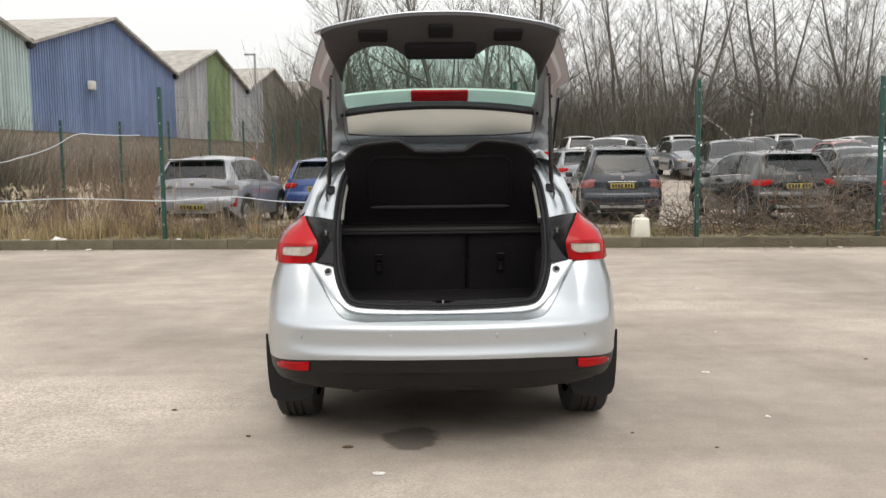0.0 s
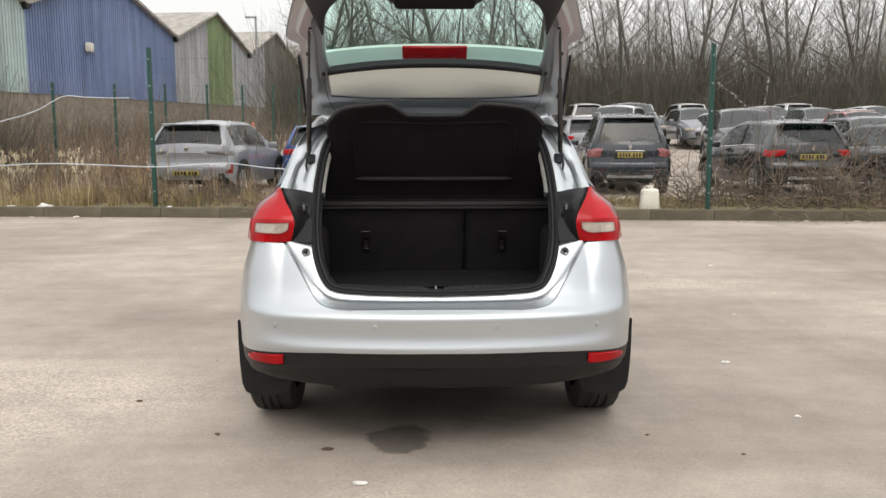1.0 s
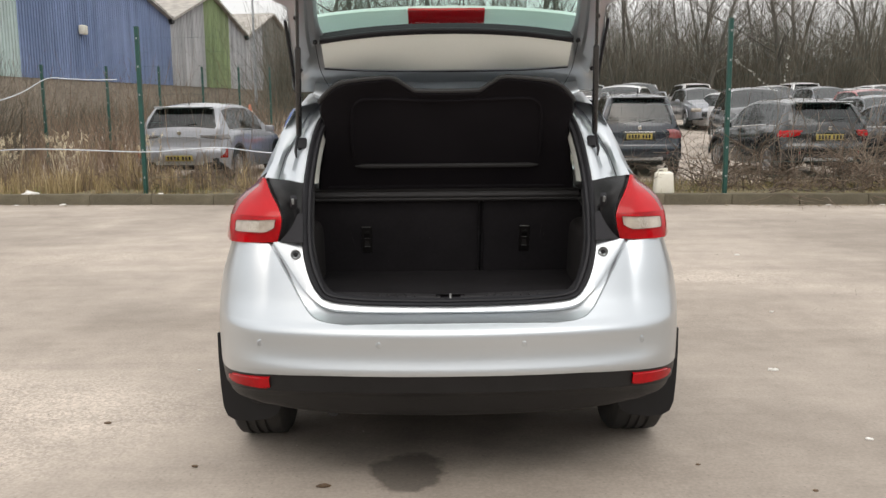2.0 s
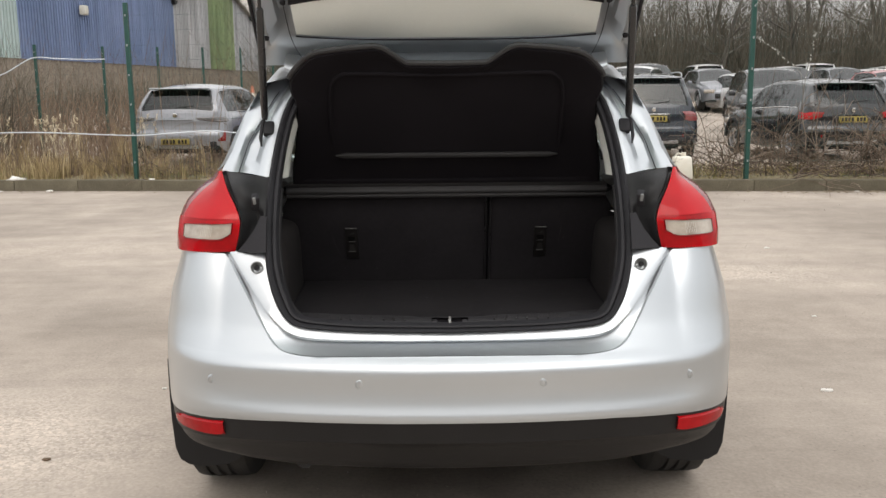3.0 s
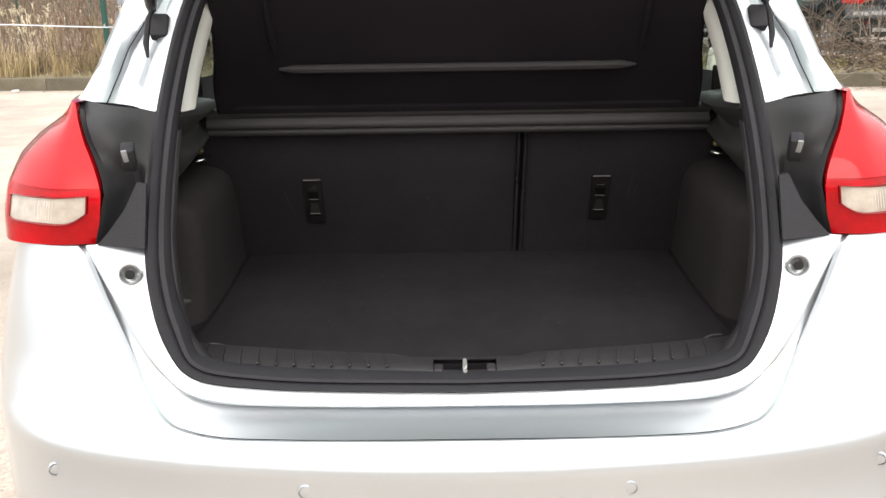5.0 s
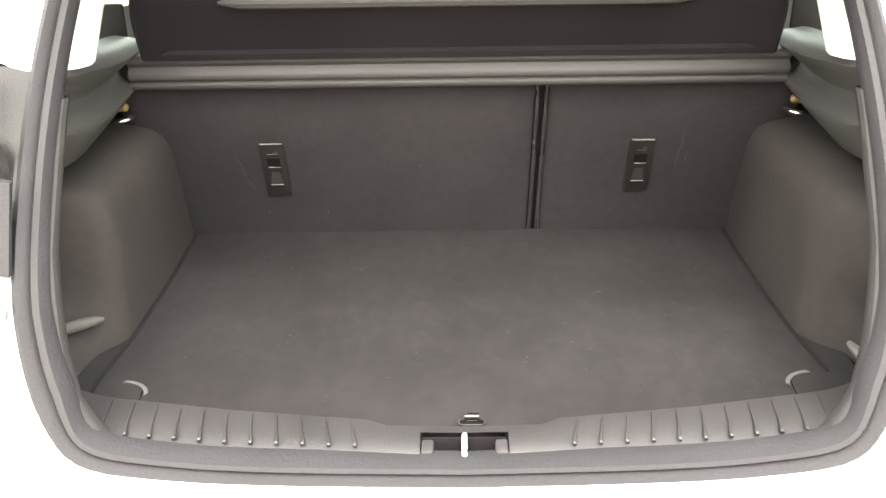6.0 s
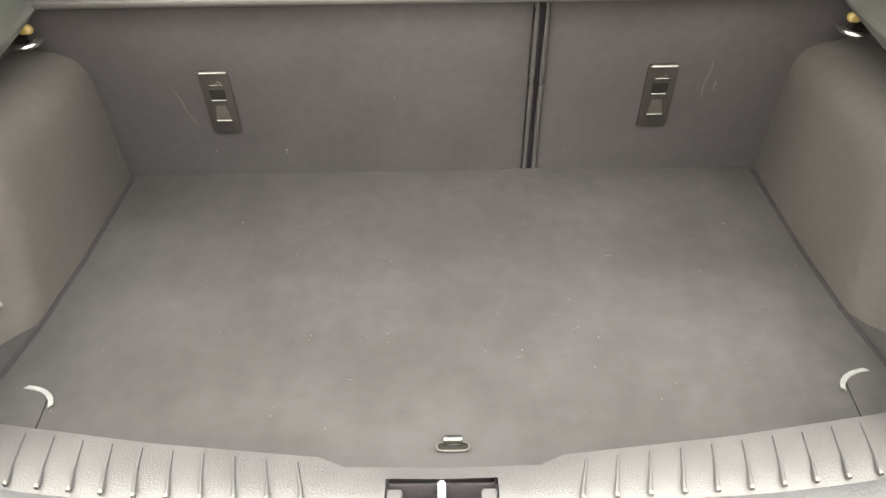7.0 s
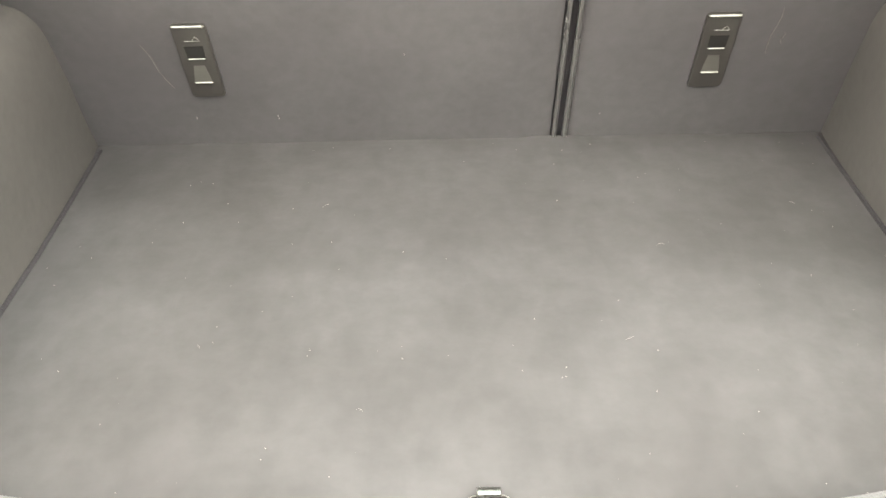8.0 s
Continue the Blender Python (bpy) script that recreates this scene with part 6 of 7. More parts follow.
for k, (word, ms) in enumerate(shed_mats):
    a, b = SP[k], SP[k + 1]
    u = (b - a).normalized()
    back = Vector((-u.y, u.x, 0))
    w = (b - a).length
    shed = thing("shed", "%s corrugated industrial shed with a gabled roof" % word, "shed", "row of industrial sheds")
    bands = [(0, 1)] if len(ms) == 1 else [(0, .40), (.40, .74), (.74, 1)] if "green" in word else [(0, .3), (.3, .8), (.8, 1)]
    for (f0, f1), m in zip(bands, ms):
        bm = bmesh.new()
        n = max(4, int((f1 - f0) * w / .21))
        rows = []
        for i in range(n):
            for g, dep in ((0, 0), (.50, 0), (.60, .09), (.90, .09)):
                f = f0 + (f1 - f0) * (i + g) / n
                q = a + (b - a) * f + back * dep
                top = EAVE + (RIDGE - EAVE) * (1 - abs(2 * f - 1))
                rows.append([Vector((q.x, q.y, PLINTH)), Vector((q.x, q.y, top))])
        q = a + (b - a) * f1
        rows.append([Vector((q.x, q.y, PLINTH)), Vector((q.x, q.y, EAVE + (RIDGE - EAVE) * (1 - abs(2 * f1 - 1))))])
        add_grid(bm, rows)
        part("cladding", bm, m, shed, smooth=False)
    bm = bmesh.new()
    p0, p1 = a + back * .06, b + back * .06
    add_plate(bm, [p0 + Vector((0, 0, -.5)), p1 + Vector((0, 0, -.5)), p1 + Vector((0, 0, PLINTH)), p0 + Vector((0, 0, PLINTH))], back * .3)
    part("plinth_wall", bm, M_BRICK, shed, "dull brick plinth")
    for f0, f1, z0, z1 in ((0, .5, EAVE, RIDGE), (.5, 1, RIDGE, EAVE)):
        bm = bmesh.new()
        q0, q1 = a + (b - a) * f0 - back * .25, a + (b - a) * f1 - back * .25
        n = 20
        rows = []
        for i in range(n + 1):
            d = back * (26 * i / n)
            rows.append([q0 + d + Vector((0, 0, z0 + .08)), q1 + d + Vector((0, 0, z1 + .08)), q1 + d + Vector((0, 0, z1 - .06)), q0 + d + Vector((0, 0, z0 - .06))])
        vs = add_grid(bm, rows, close=True)
        bm.faces.new(vs[0])
        part("roof_slope", bm, M_ROOF, shed, "weathered fibre cement roof")
    bm = bmesh.new()
    add_tube(bm, [b - back * .2 + Vector((0, 0, EAVE - .05)), b + back * 3 + Vector((0, 0, EAVE - .05))], .22, 8)
    part("valley_gutter", bm, M_BLACK, shed)
    for c in (a, b):
        bm = bmesh.new()
        q = c + back * 26
        add_box(bm, ((c + q) / 2) + back * .5 + Vector((0, 0, EAVE / 2 - .2)), (.12, 26, EAVE), Euler((0, 0, math.atan2(u.y, u.x))).to_matrix())
        part("side_wall", bm, M_GREY, shed)
    if word == "blue":
        bm = bmesh.new()
        q = a + (b - a) * .33 - back * .15
        add_box(bm, q + Vector((0, 0, 5.0)), (.30, .50, .42), Euler((0, 0, .1)).to_matrix(), .05)
        part("wall_lamp", bm, M_WHITE, shed, "white wall lamp")

# street lamp
lamp_post = thing("street_lamp", "slim grey street lamp standing by the sheds", "lamp", at=(0, 0, 0))
bm = bmesh.new()
add_tube(bm, [(-9.35, 46, -.2), (-9.35, 46, 3), (-9.35, 46, 7.1)], [.11, .08, .05], 10)
part("pole", bm, M_GALV, lamp_post)
bm = bmesh.new()
add_box(bm, (-9.60, 46, 7.12), (.62, .22, .10), None, .03)
part("lamp_head", bm, M_GALV, lamp_post)

# ---- fences ----
M_GREENSTEEL = make("green_coated_steel", (.009, .056, .045), (.012, .068, .053), 12, .45, 0, .05, 80, grain=.1)


def fence_y(x):
    return kerb_y(x) + .26


def fence(name, label, posts, height, wires=True, pitch_x=.05, pitch_z=.20):
    root = thing(name, label, "fence")
    for p in posts:
        bm = bmesh.new()
        add_box(bm, (p[0], p[1], p[2] + height / 2 - .15), (.060, .060, height + .3), None, .006, 1)
        add_box(bm, (p[0], p[1], p[2] + height + .008), (.066, .066, .018), None, .004, 1)
        post = part("post", bm, M_GREENSTEEL, root)
        for k in range(6):
            bm = bmesh.new()
            add_box(bm, (p[0], p[1] - .036, p[2] + .25 + k * (height - .4) / 5), (.018, .012, .030), None, .003, 1)
            part("clip", bm, M_GALV, post)
    if wires:
        for a, b in zip(posts, posts[1:]):
            a, b = Vector(a), Vector(b)
            bm = bmesh.new()
            d = b - a
            n = int(d.length / pitch_x)
            for k in range(1, n):
                q = a + d * (k / n)
                add_tube(bm, [q + Vector((0, -.03, .04)), q + Vector((0, -.03, height - .02))], .0009, 3, False)
            for k in range(int(height / pitch_z) + 1):
                z = .05 + k * pitch_z
                add_tube(bm, [a + Vector((0, -.034, z)), b + Vector((0, -.034, z))], .0012, 3, False)
            ob = part("mesh_panel", bm, M_GREENSTEEL, root)
            tagged(ob, "welded wire mesh panel", kind="stuff")
    return root


fp = [(x, fence_y(x), .13) for x in (-7.1, -4.27, -1.48, 1.31, 4.09, 6.80, 9.6, 12.4)]
fence("mesh_fence", "green steel mesh fence along the kerb", fp[1:], 2.40)
far = [(-9.6 + k * .62, 15.8 + k * 2.45, ground_z(0, 15.8 + k * 2.45) + .15) for k in range(13)]
fence("mesh_fence", "green steel mesh fence in front of the sheds", far, 2.30, True, .10, .40)

# pale cables strung through the fence
M_CABLE = make("pale_blue_cable", (.55, .60, .66), (.62, .66, .70), 8, .5, 0, .1, 80)


def cable(pts, r=.0085):
    ob = thing("cable", "pale plastic cable strung along the fence", "cable")
    bm = bmesh.new()
    add_tube(bm, spline(pts, 60), r, 6)
    part("strand", bm, M_CABLE, ob)


cable([(-9.5, 10.75, .75), (-6.9, 10.55, .77), (-6.2, 10.48, .80), (-5.5, 10.43, .80), (-4.27, 10.36, .755), (-3.7, 10.31, .785), (-3.1, 10.27, .81), (-2.4, 10.21, .735), (-1.48, 10.14, .70)])
cable([(-9.5, 10.8, 1.30), (-7.2, 10.55, 1.36), (-6.5, 10.5, 1.48), (-6.03, 10.47, 1.62), (-5.63, 10.45, 1.82), (-5.3, 10.44, 1.815), (-4.95, 10.44, 1.80), (-4.6, 10.4, 1.80)], .0075)

# ---- plants ----
def strands(name, colours, rough=.9):
    """Plant fibre whose colour changes from strand to strand and in broad drifts."""
    m = bpy.data.materials.new(name)
    m.use_nodes = True
    n, l = m.node_tree.nodes, m.node_tree.links
    b = n["Principled BSDF"]
    geo, tc = n.new("ShaderNodeNewGeometry"), n.new("ShaderNodeTexCoord")
    drift = n.new("ShaderNodeTexNoise"); drift.inputs["Scale"].default_value = .9; drift.inputs["Detail"].default_value = 3
    l.new(tc.outputs["Object"], drift.inputs["Vector"])
    mix = n.new("ShaderNodeMath"); mix.operation = "MULTIPLY_ADD"; mix.inputs[1].default_value = .62
    l.new(geo.outputs["Random Per Island"], mix.inputs[0])
    off = n.new("ShaderNodeMapRange"); off.inputs["From Min"].default_value, off.inputs["From Max"].default_value = .32, .68
    off.inputs["To Min"].default_value, off.inputs["To Max"].default_value = 0, .38
    l.new(drift.outputs["Fac"], off.inputs["Value"]); l.new(off.outputs["Result"], mix.inputs[2])
    ramp = n.new("ShaderNodeValToRGB")
    e = ramp.color_ramp.elements
    while len(e) < len(colours):
        e.new(.5)
    for k, c in enumerate(colours):
        e[k].position = k / (len(colours) - 1)
        e[k].color = (*c, 1)
    l.new(mix.outputs[0], ramp.inputs["Fac"]); l.new(ramp.outputs["Color"], b.inputs["Base Color"])
    b.inputs["Roughness"].default_value = rough
    b.inputs["Specular IOR Level"].default_value = .2
    return m


M_STRAW = strands("dry_straw_grass", [(.11, .085, .045), (.26, .195, .105), (.43, .34, .19), (.64, .54, .34)])
M_STRAW2 = strands("faded_green_grass", [(.10, .09, .035), (.17, .17, .055), (.27, .24, .09), (.36, .30, .15)])
M_TWIG = strands("grey_brown_twigs", [(.110, .100, .086), (.165, .150, .130), (.23, .215, .19)])
M_REDTWIG = strands("reddish_brown_stems", [(.12, .085, .062), (.20, .14, .10), (.31, .24, .175)])
M_BRAMBLE = strands("brown_bramble", [(.055, .040, .032), (.11, .082, .062), (.20, .155, .12), (.34, .28, .22)])
M_SEED = strands("pale_seed_heads", [(.42, .35, .24), (.58, .50, .36), (.70, .63, .48)])
M_BARK = make("grey_bark", (.085, .078, .067), (.15, .14, .12), 1.0, .95, 0, .6, 20, grain=.3)
M_SCRUB = strands("brown_scrub", [(.058, .054, .042), (.095, .086, .066), (.145, .128, .10), (.20, .175, .14)])
M_WOOD = make("dark_wood_edge", (.055, .051, .040), (.105, .095, .074), .5, .95, 0, 0, 3, grain=.4)


def ribbon(verts, faces, base, tip, w, bend, rng, n=4):
    """A blade or stem as a thin three sided tube that bends over."""
    i0 = len(verts)
    side = Vector((rng.uniform(-1, 1), rng.uniform(-1, 1), 0)).normalized() * w
    up = Vector((side.y, -side.x, 0))
    for k in range(n):
        f = k / (n - 1)
        p = base.lerp(tip, f) + bend * math.sin(f * math.pi)
        r = 1 - .8 * f
        verts += [p + side * r, p - side * r * .6 + up * r, p - side * r * .6 - up * r]
    for k in range(n - 1):
        for j in range(3):
            a, b = i0 + 3 * k + j, i0 + 3 * k + (j + 1) % 3
            faces.append((a, b, b + 3, a + 3))


def stuff_mesh(name, verts, faces, m, label, category):
    me = bpy.data.meshes.new(name)
    me.from_pydata([tuple(v) for v in verts], [], faces)
    me.materials.append(m)
    return tagged(new(name, me), label, category, kind="stuff")


def verge_z(x, y):
    return ground_z(x, y) + .10


def tufts(name, label, m, count, xr, yr, hr, seed, lean_=.35, w=.004):
    rng = random.Random(seed)
    verts, faces = [], []
    for k in range(count):
        x = rng.uniform(*xr)
        y = kerb_y(x) + .16 + rng.uniform(*yr)
        clump = noise.noise(Vector((x * .8, y * .8, seed)))
        if clump < -.15 and rng.random() < .7:
            continue
        h = rng.uniform(*hr) * (1 + .6 * clump)
        base = Vector((x, y, verge_z(x, y) - .03))
        d = Vector((rng.gauss(0, lean_), rng.gauss(0, lean_), 1)).normalized()
        ribbon(verts, faces, base, base + d * h, w * rng.uniform(.7, 1.5), Vector((rng.gauss(0, .05), rng.gauss(0, .05), 0)) * h * 2, rng)
    stuff_mesh(name, verts, faces, m, label, "grass")


def clumps(name, label, m, count, blades, xr, yr, hr, seed, w=.004, thin=-.1):
    """Tussocks whose blades arch outwards from their middle."""
    rng = random.Random(seed)
    verts, faces = [], []
    for c in range(count):
        x = rng.uniform(*xr)
        y = kerb_y(x) + .16 + rng.uniform(*yr)
        n0 = noise.noise(Vector((x * .7, y * .7, seed)))
        if n0 < thin:
            continue
        h0 = rng.uniform(*hr) * (1 + .7 * n0)
        for k in range(int(blades * rng.uniform(.5, 1.4))):
            a, o = rng.uniform(0, 6.283), abs(rng.gauss(0, .34))
            base = Vector((x + .07 * rng.gauss(0, 1), y + .07 * rng.gauss(0, 1), verge_z(x, y) - .03))
            d = Vector((math.cos(a) * o, math.sin(a) * o, 1)).normalized()
            h = h0 * rng.uniform(.5, 1.15)
            ribbon(verts, faces, base, base + d * h, w * rng.uniform(.7, 1.5), Vector((-math.cos(a) * o, -math.sin(a) * o, .6)) * h * .25, rng)
    stuff_mesh(name, verts, faces, m, label, "grass")


def plumes(name, label, count, xr, yr, hr, seed):
    """Reed stems, each with a nodding feathery head."""
    rng = random.Random(seed)
    verts, faces = [], []
    for k in range(count):
        cx_ = rng.uniform(*xr)
        cy_ = kerb_y(cx_) + .16 + rng.uniform(*yr)
        for q in range(rng.randint(5, 14)):
            base = Vector((cx_ + rng.gauss(0, .12), cy_ + rng.gauss(0, .12), verge_z(cx_, cy_) - .03))
            d = Vector((rng.gauss(0, .16), rng.gauss(0, .16), 1)).normalized()
            h = rng.uniform(*hr)
            tip = base + d * h
            ribbon(verts, faces, base, tip, .0042, Vector((rng.gauss(0, .03), rng.gauss(0, .03), 0)), rng)
            a = rng.uniform(0, 6.28)
            nod = Vector((math.cos(a), math.sin(a), .5))
            for w in range(9):
                f = rng.uniform(0, 1)
                p = tip + d * .10 * f - d * .04
                e = p + nod * rng.uniform(.04, .09) + Vector((rng.gauss(0, .022), rng.gauss(0, .022), rng.gauss(0, .02)))
                ribbon(verts, faces, p, e, .0055, Vector((0, 0, .012)), rng, 3)
    stuff_mesh(name, verts, faces, M_SEED, label, "grass")


clumps("dry_grass", "tall tussocks of bleached dry grass behind the kerb", M_STRAW, 90, 30, (-12, -5.0), (1.2, 5.2), (.28, .62), 1, .0045, .0)
clumps("dry_grass", "low straw coloured tussocks by the kerb", M_STRAW, 480, 26, (-12, -4.7), (0, 3.4), (.14, .36), 4, .005, -.15)
clumps("dry_grass", "thin straw tussocks below the silver crossover", M_STRAW, 80, 16, (-4.9, -2.0), (0, 1.6), (.08, .20), 5, .005, -.25)
plumes("reed", "bleached reeds with feathery heads among the grass", 17, (-10, -5.2), (1.5, 4.4), (.50, .92), 9)
clumps("dead_weeds", "dark dead weed stems in the grass", M_BRAMBLE, 130, 16, (-12, -3.0), (.3, 4.0), (.25, .65), 12, .005, -.2)
clumps("dry_grass", "tall pale stems standing before the silver crossover", M_STRAW, 16, 15, (-5.0, -2.2), (.15, 1.0), (.28, .52), 17, .0062, -.6)
tufts("low_grass", "short faded green grass and moss", M_STRAW2, 16000, (-12, 14), (0, 3.0), (.05, .20), 2, .6, .005)
tufts("dead_stems", "thin dead brown weed stems", M_REDTWIG, 650, (-7, -1.8), (.1, 2.6), (.25, .70), 3, .40, .0035)
tufts("low_grass", "short dry grass under the brambles", M_STRAW, 4200, (1.6, 14), (0, 2.2), (.06, .26), 6, .7)


def bramble(name, label, count, xr, yr, reach, seed, r=.006):
    rng = random.Random(seed)
    bm = bmesh.new()
    for k in range(count):
        x = rng.uniform(*xr)
        y = kerb_y(x) + .2 + rng.uniform(*yr)
        p = Vector((x, y, verge_z(x, y) - .05))
        d = Vector((rng.gauss(0, .7), rng.gauss(0, .45), rng.uniform(.4, 1.2))).normalized()
        n = 7
        ln = rng.uniform(*reach) / n
        pts = [p]
        for s in range(n):
            d = (d + Vector((rng.gauss(0, .22), rng.gauss(0, .22), rng.gauss(-.12, .16)))).normalized()
            q = pts[-1] + d * ln
            q.z = max(q.z, verge_z(q.x, q.y) + .01)
            pts.append(q)
            if rng.random() < .45:
                e = (d + Vector((rng.gauss(0, .8), rng.gauss(0, .8), rng.gauss(.2, .5)))).normalized()
                add_tube(bm, [q, q + e * ln * rng.uniform(.8, 1.8), q + e * ln * 2.2 + Vector((0, 0, -.04))], [r * .5, r * .35, r * .2], 3, False)
        add_tube(bm, pts, [r * (1 - .7 * s / n) * rng.uniform(.8, 1.5) for s in range(n + 1)], 4, False)
    ob = link(bm, name, M_BRAMBLE)
    tagged(ob, label, "bush", kind="stuff")


bramble("bramble", "tangled leafless grey-brown brambles against the fence", 820, (4.0, 13), (.10, 2.2), (.6, 1.65), 21, .0085)
bramble("bramble", "thin leafless brambles beside the silver crossover", 170, (-4.6, -1.2), (.1, 1.4), (.4, 1.0), 22, .0055)
bramble("bramble", "sparse bare twigs below the SUV", 150, (1.6, 4.4), (.2, 1.6), (.4, 1.25), 23, .005)


# budding sapling against the fence
M_BUD = make("pale_buds", (.55, .54, .50), (.62, .61, .57), 40, .8)
sap = thing("sapling", "thin bare sapling with pale buds by the fence", "sapling")
rngs = random.Random(14)
for way, nb in (([(4.92, 10.02, 1.2), (4.86, 10.0, 1.52), (4.665, 10.0, 1.70), (4.46, 10.0, 1.86), (4.28, 10.0, 1.99)], 26), ([(4.92, 10.02, 1.2), (4.94, 10.0, 1.5), (4.975, 10.0, 1.70), (5.00, 10.0, 1.88), (5.02, 10.0, 2.05)], 20)):
    bm = bmesh.new()
    pts = spline([(4.95, 10.1, .1), (4.90, 10.06, .7)] + way, 26)
    add_tube(bm, pts, [.006 - .00016 * k for k in range(26)], 4, False)
    stem = part("stem", bm, M_TWIG, sap)
    bm = bmesh.new()
    for k in range(nb):
        q = pts[15 + rngs.randint(0, 10)] + Vector((rngs.gauss(0, .012), rngs.gauss(0, .012), rngs.gauss(0, .012)))
        bmesh.ops.create_icosphere(bm, subdivisions=1, radius=rngs.uniform(.006, .012), matrix=Matrix.Translation(q))
    tagged(part("bud", bm, M_BUD, stem), kind="stuff")


def bare_tree(seed, height, trunk, spread, low=.22, limbs=25):
    """A leader that tapers to the top, with limbs, branches and fine twigs set along it."""
    rng = random.Random(seed)
    t, c = bmesh.new(), bmesh.new()

    def run(p, d, ln, n, wander, rise):
        pts = [p]
        for k in range(n):
            d = (d + Vector((rng.gauss(0, wander), rng.gauss(0, wander), rng.gauss(rise, wander * .5)))).normalized()
            pts.append(pts[-1] + d * ln / n)
        return pts, d

    lead, _ = run(Vector((0, 0, -.3)), Vector((rng.gauss(0, .05), rng.gauss(0, .05), 1)).normalized(), height, 10, .055, .05)
    add_tube(t, lead, [max(.012, trunk * (1 - .93 * k / 10)) for k in range(11)], 6, False)
    for b in range(limbs):
        f = low + (1 - low) * ((b + rng.random()) / limbs) ** .9
        i = min(9, int(f * 10))
        p = lead[i].lerp(lead[i + 1], f * 10 - i)
        a = rng.uniform(0, 6.283)
        out = spread * rng.uniform(.6, 1.3)
        d = Vector((math.cos(a) * out, math.sin(a) * out, rng.uniform(.35, .95))).normalized()
        ln = height * (1.05 - f) * rng.uniform(.28, .52) + .5
        r0 = max(.012, trunk * (1 - f) * rng.uniform(.30, .55))
        pts, d2 = run(p, d, ln, 5, .11, .07)
        add_tube(t if r0 > .035 else c, pts, [max(.008, r0 * (1 - .8 * k / 5)) for k in range(6)], 4 if r0 > .035 else 3, False)
        for q in range(5):
            g = rng.uniform(.25, 1)
            k = min(4, int(g * 5))
            p2 = pts[k].lerp(pts[k + 1], g * 5 - k)
            e = (d2 * .7 + Vector((rng.gauss(0, .55), rng.gauss(0, .55), rng.uniform(0, .7)))).normalized()
            l2 = ln * rng.uniform(.28, .55) * (1.25 - .6 * g)
            tw, e2 = run(p2, e, l2, 3, .13, .06)
            add_tube(c, tw, [.0085, .0075, .006, .005], 3, False)
            for w in range(4):
                p3 = tw[rng.randint(1, 3)]
                e3 = (e2 * .6 + Vector((rng.gauss(0, .6), rng.gauss(0, .6), rng.uniform(-.1, .7)))).normalized()
                add_tube(c, [p3, p3 + e3 * l2 * rng.uniform(.3, .6)], [.006, .004], 3, False)
    root = thing("bare_tree", "bare winter tree with fine grey-brown twigs", "tree", "trees behind the car park")
    part("trunk", t, M_BARK, root)
    part("crown", c, M_TWIG, root, "leafless crown of fine twigs")
    return root


kinds = [bare_tree(101, 11.5, .13, .75), bare_tree(102, 12.5, .12, .55), bare_tree(103, 10.5, .10, .7), bare_tree(104, 12.0, .17, 1.1, .14, 32), bare_tree(105, 9.0, .09, .6, .1), bare_tree(106, 13.0, .13, .6, .3)]
rngt = random.Random(8)
spots = []
for k in range(58):
    x = -5.6 + 58 * (k + rngt.uniform(-.45, .45)) / 58
    spots.append((x, rngt.uniform(47, 62)))
spots += [(-6.1, 46), (-4.9, 49), (-3.4, 45), (-1.4, 48), (.9, 44), (3.0, 47), (5.5, 45), (10, 46), (14.5, 45), (19, 46)]
for k, (x, y) in enumerate(spots):
    s = rngt.uniform(.80, 1.15)
    m = pose(x, y, ground_z(x, y) - .1, 0, 0, rngt.uniform(0, 360)) @ Matrix.Scale(1, 4)
    if k < 6:
        ob = kinds[k]
        ob.matrix_basis = m
    else:
        ob = copy_thing(kinds[k % 6 if k < 58 else 3], m)
    ob.scale = (s, s, s * rngt.uniform(.9, 1.1))

# undergrowth in front of and between the trunks
def scrub(name, label, count, xr, yr, hr, seed, m, w, splay=.26):
    rng = random.Random(seed)
    verts, faces = [], []
    for k in range(count):
        x, y = rng.uniform(*xr), rng.uniform(*yr)
        h = rng.uniform(*hr) * (1 + .25 * noise.noise(Vector((x * .25, y * .2, seed))))
        base = Vector((x, y, ground_z(x, y) - .1))
        d = Vector((rng.gauss(0, splay), rng.gauss(0, splay), 1)).normalized()
        ribbon(verts, faces, base, base + d * h, w * rng.uniform(.6, 1.6), Vector((rng.gauss(0, .1), rng.gauss(0, .1), 0)) * h, rng, 4)
    stuff_mesh(name, verts, faces, m, label, "undergrowth")


scrub("undergrowth", "dense brown leafless scrub at the foot of the trees", 40000, (-9, 56), (44, 65), (1.4, 7.4), 31, M_SCRUB, .011, .38)
scrub("undergrowth", "low brown scrub in front of the sheds", 2400, (-17, -5.5), (20, 42), (.3, 1.7), 32, M_SCRUB, .012, .4)
scrub("undergrowth", "reddish dead weeds in front of the sheds", 1800, (-17, -5.5), (20, 42), (.3, 1.3), 37, M_REDTWIG, .012, .4)
scrub("undergrowth", "brown weeds and saplings along the shed fence", 1500, (-13.5, -6.2), (15, 24), (.3, 1.3), 33, M_REDTWIG, .009, .35)
scrub("undergrowth", "tall thin bare stems in front of the sheds", 420, (-11, -3.6), (13.5, 22), (1.0, 2.8), 35, M_REDTWIG, .006)
scrub("undergrowth", "dark leafless bush before the teal shed", 700, (-10.4, -8.9), (14.5, 17), (1.4, 3.2), 36, M_SCRUB, .008, .4)
bm = bmesh.new()
rows = []
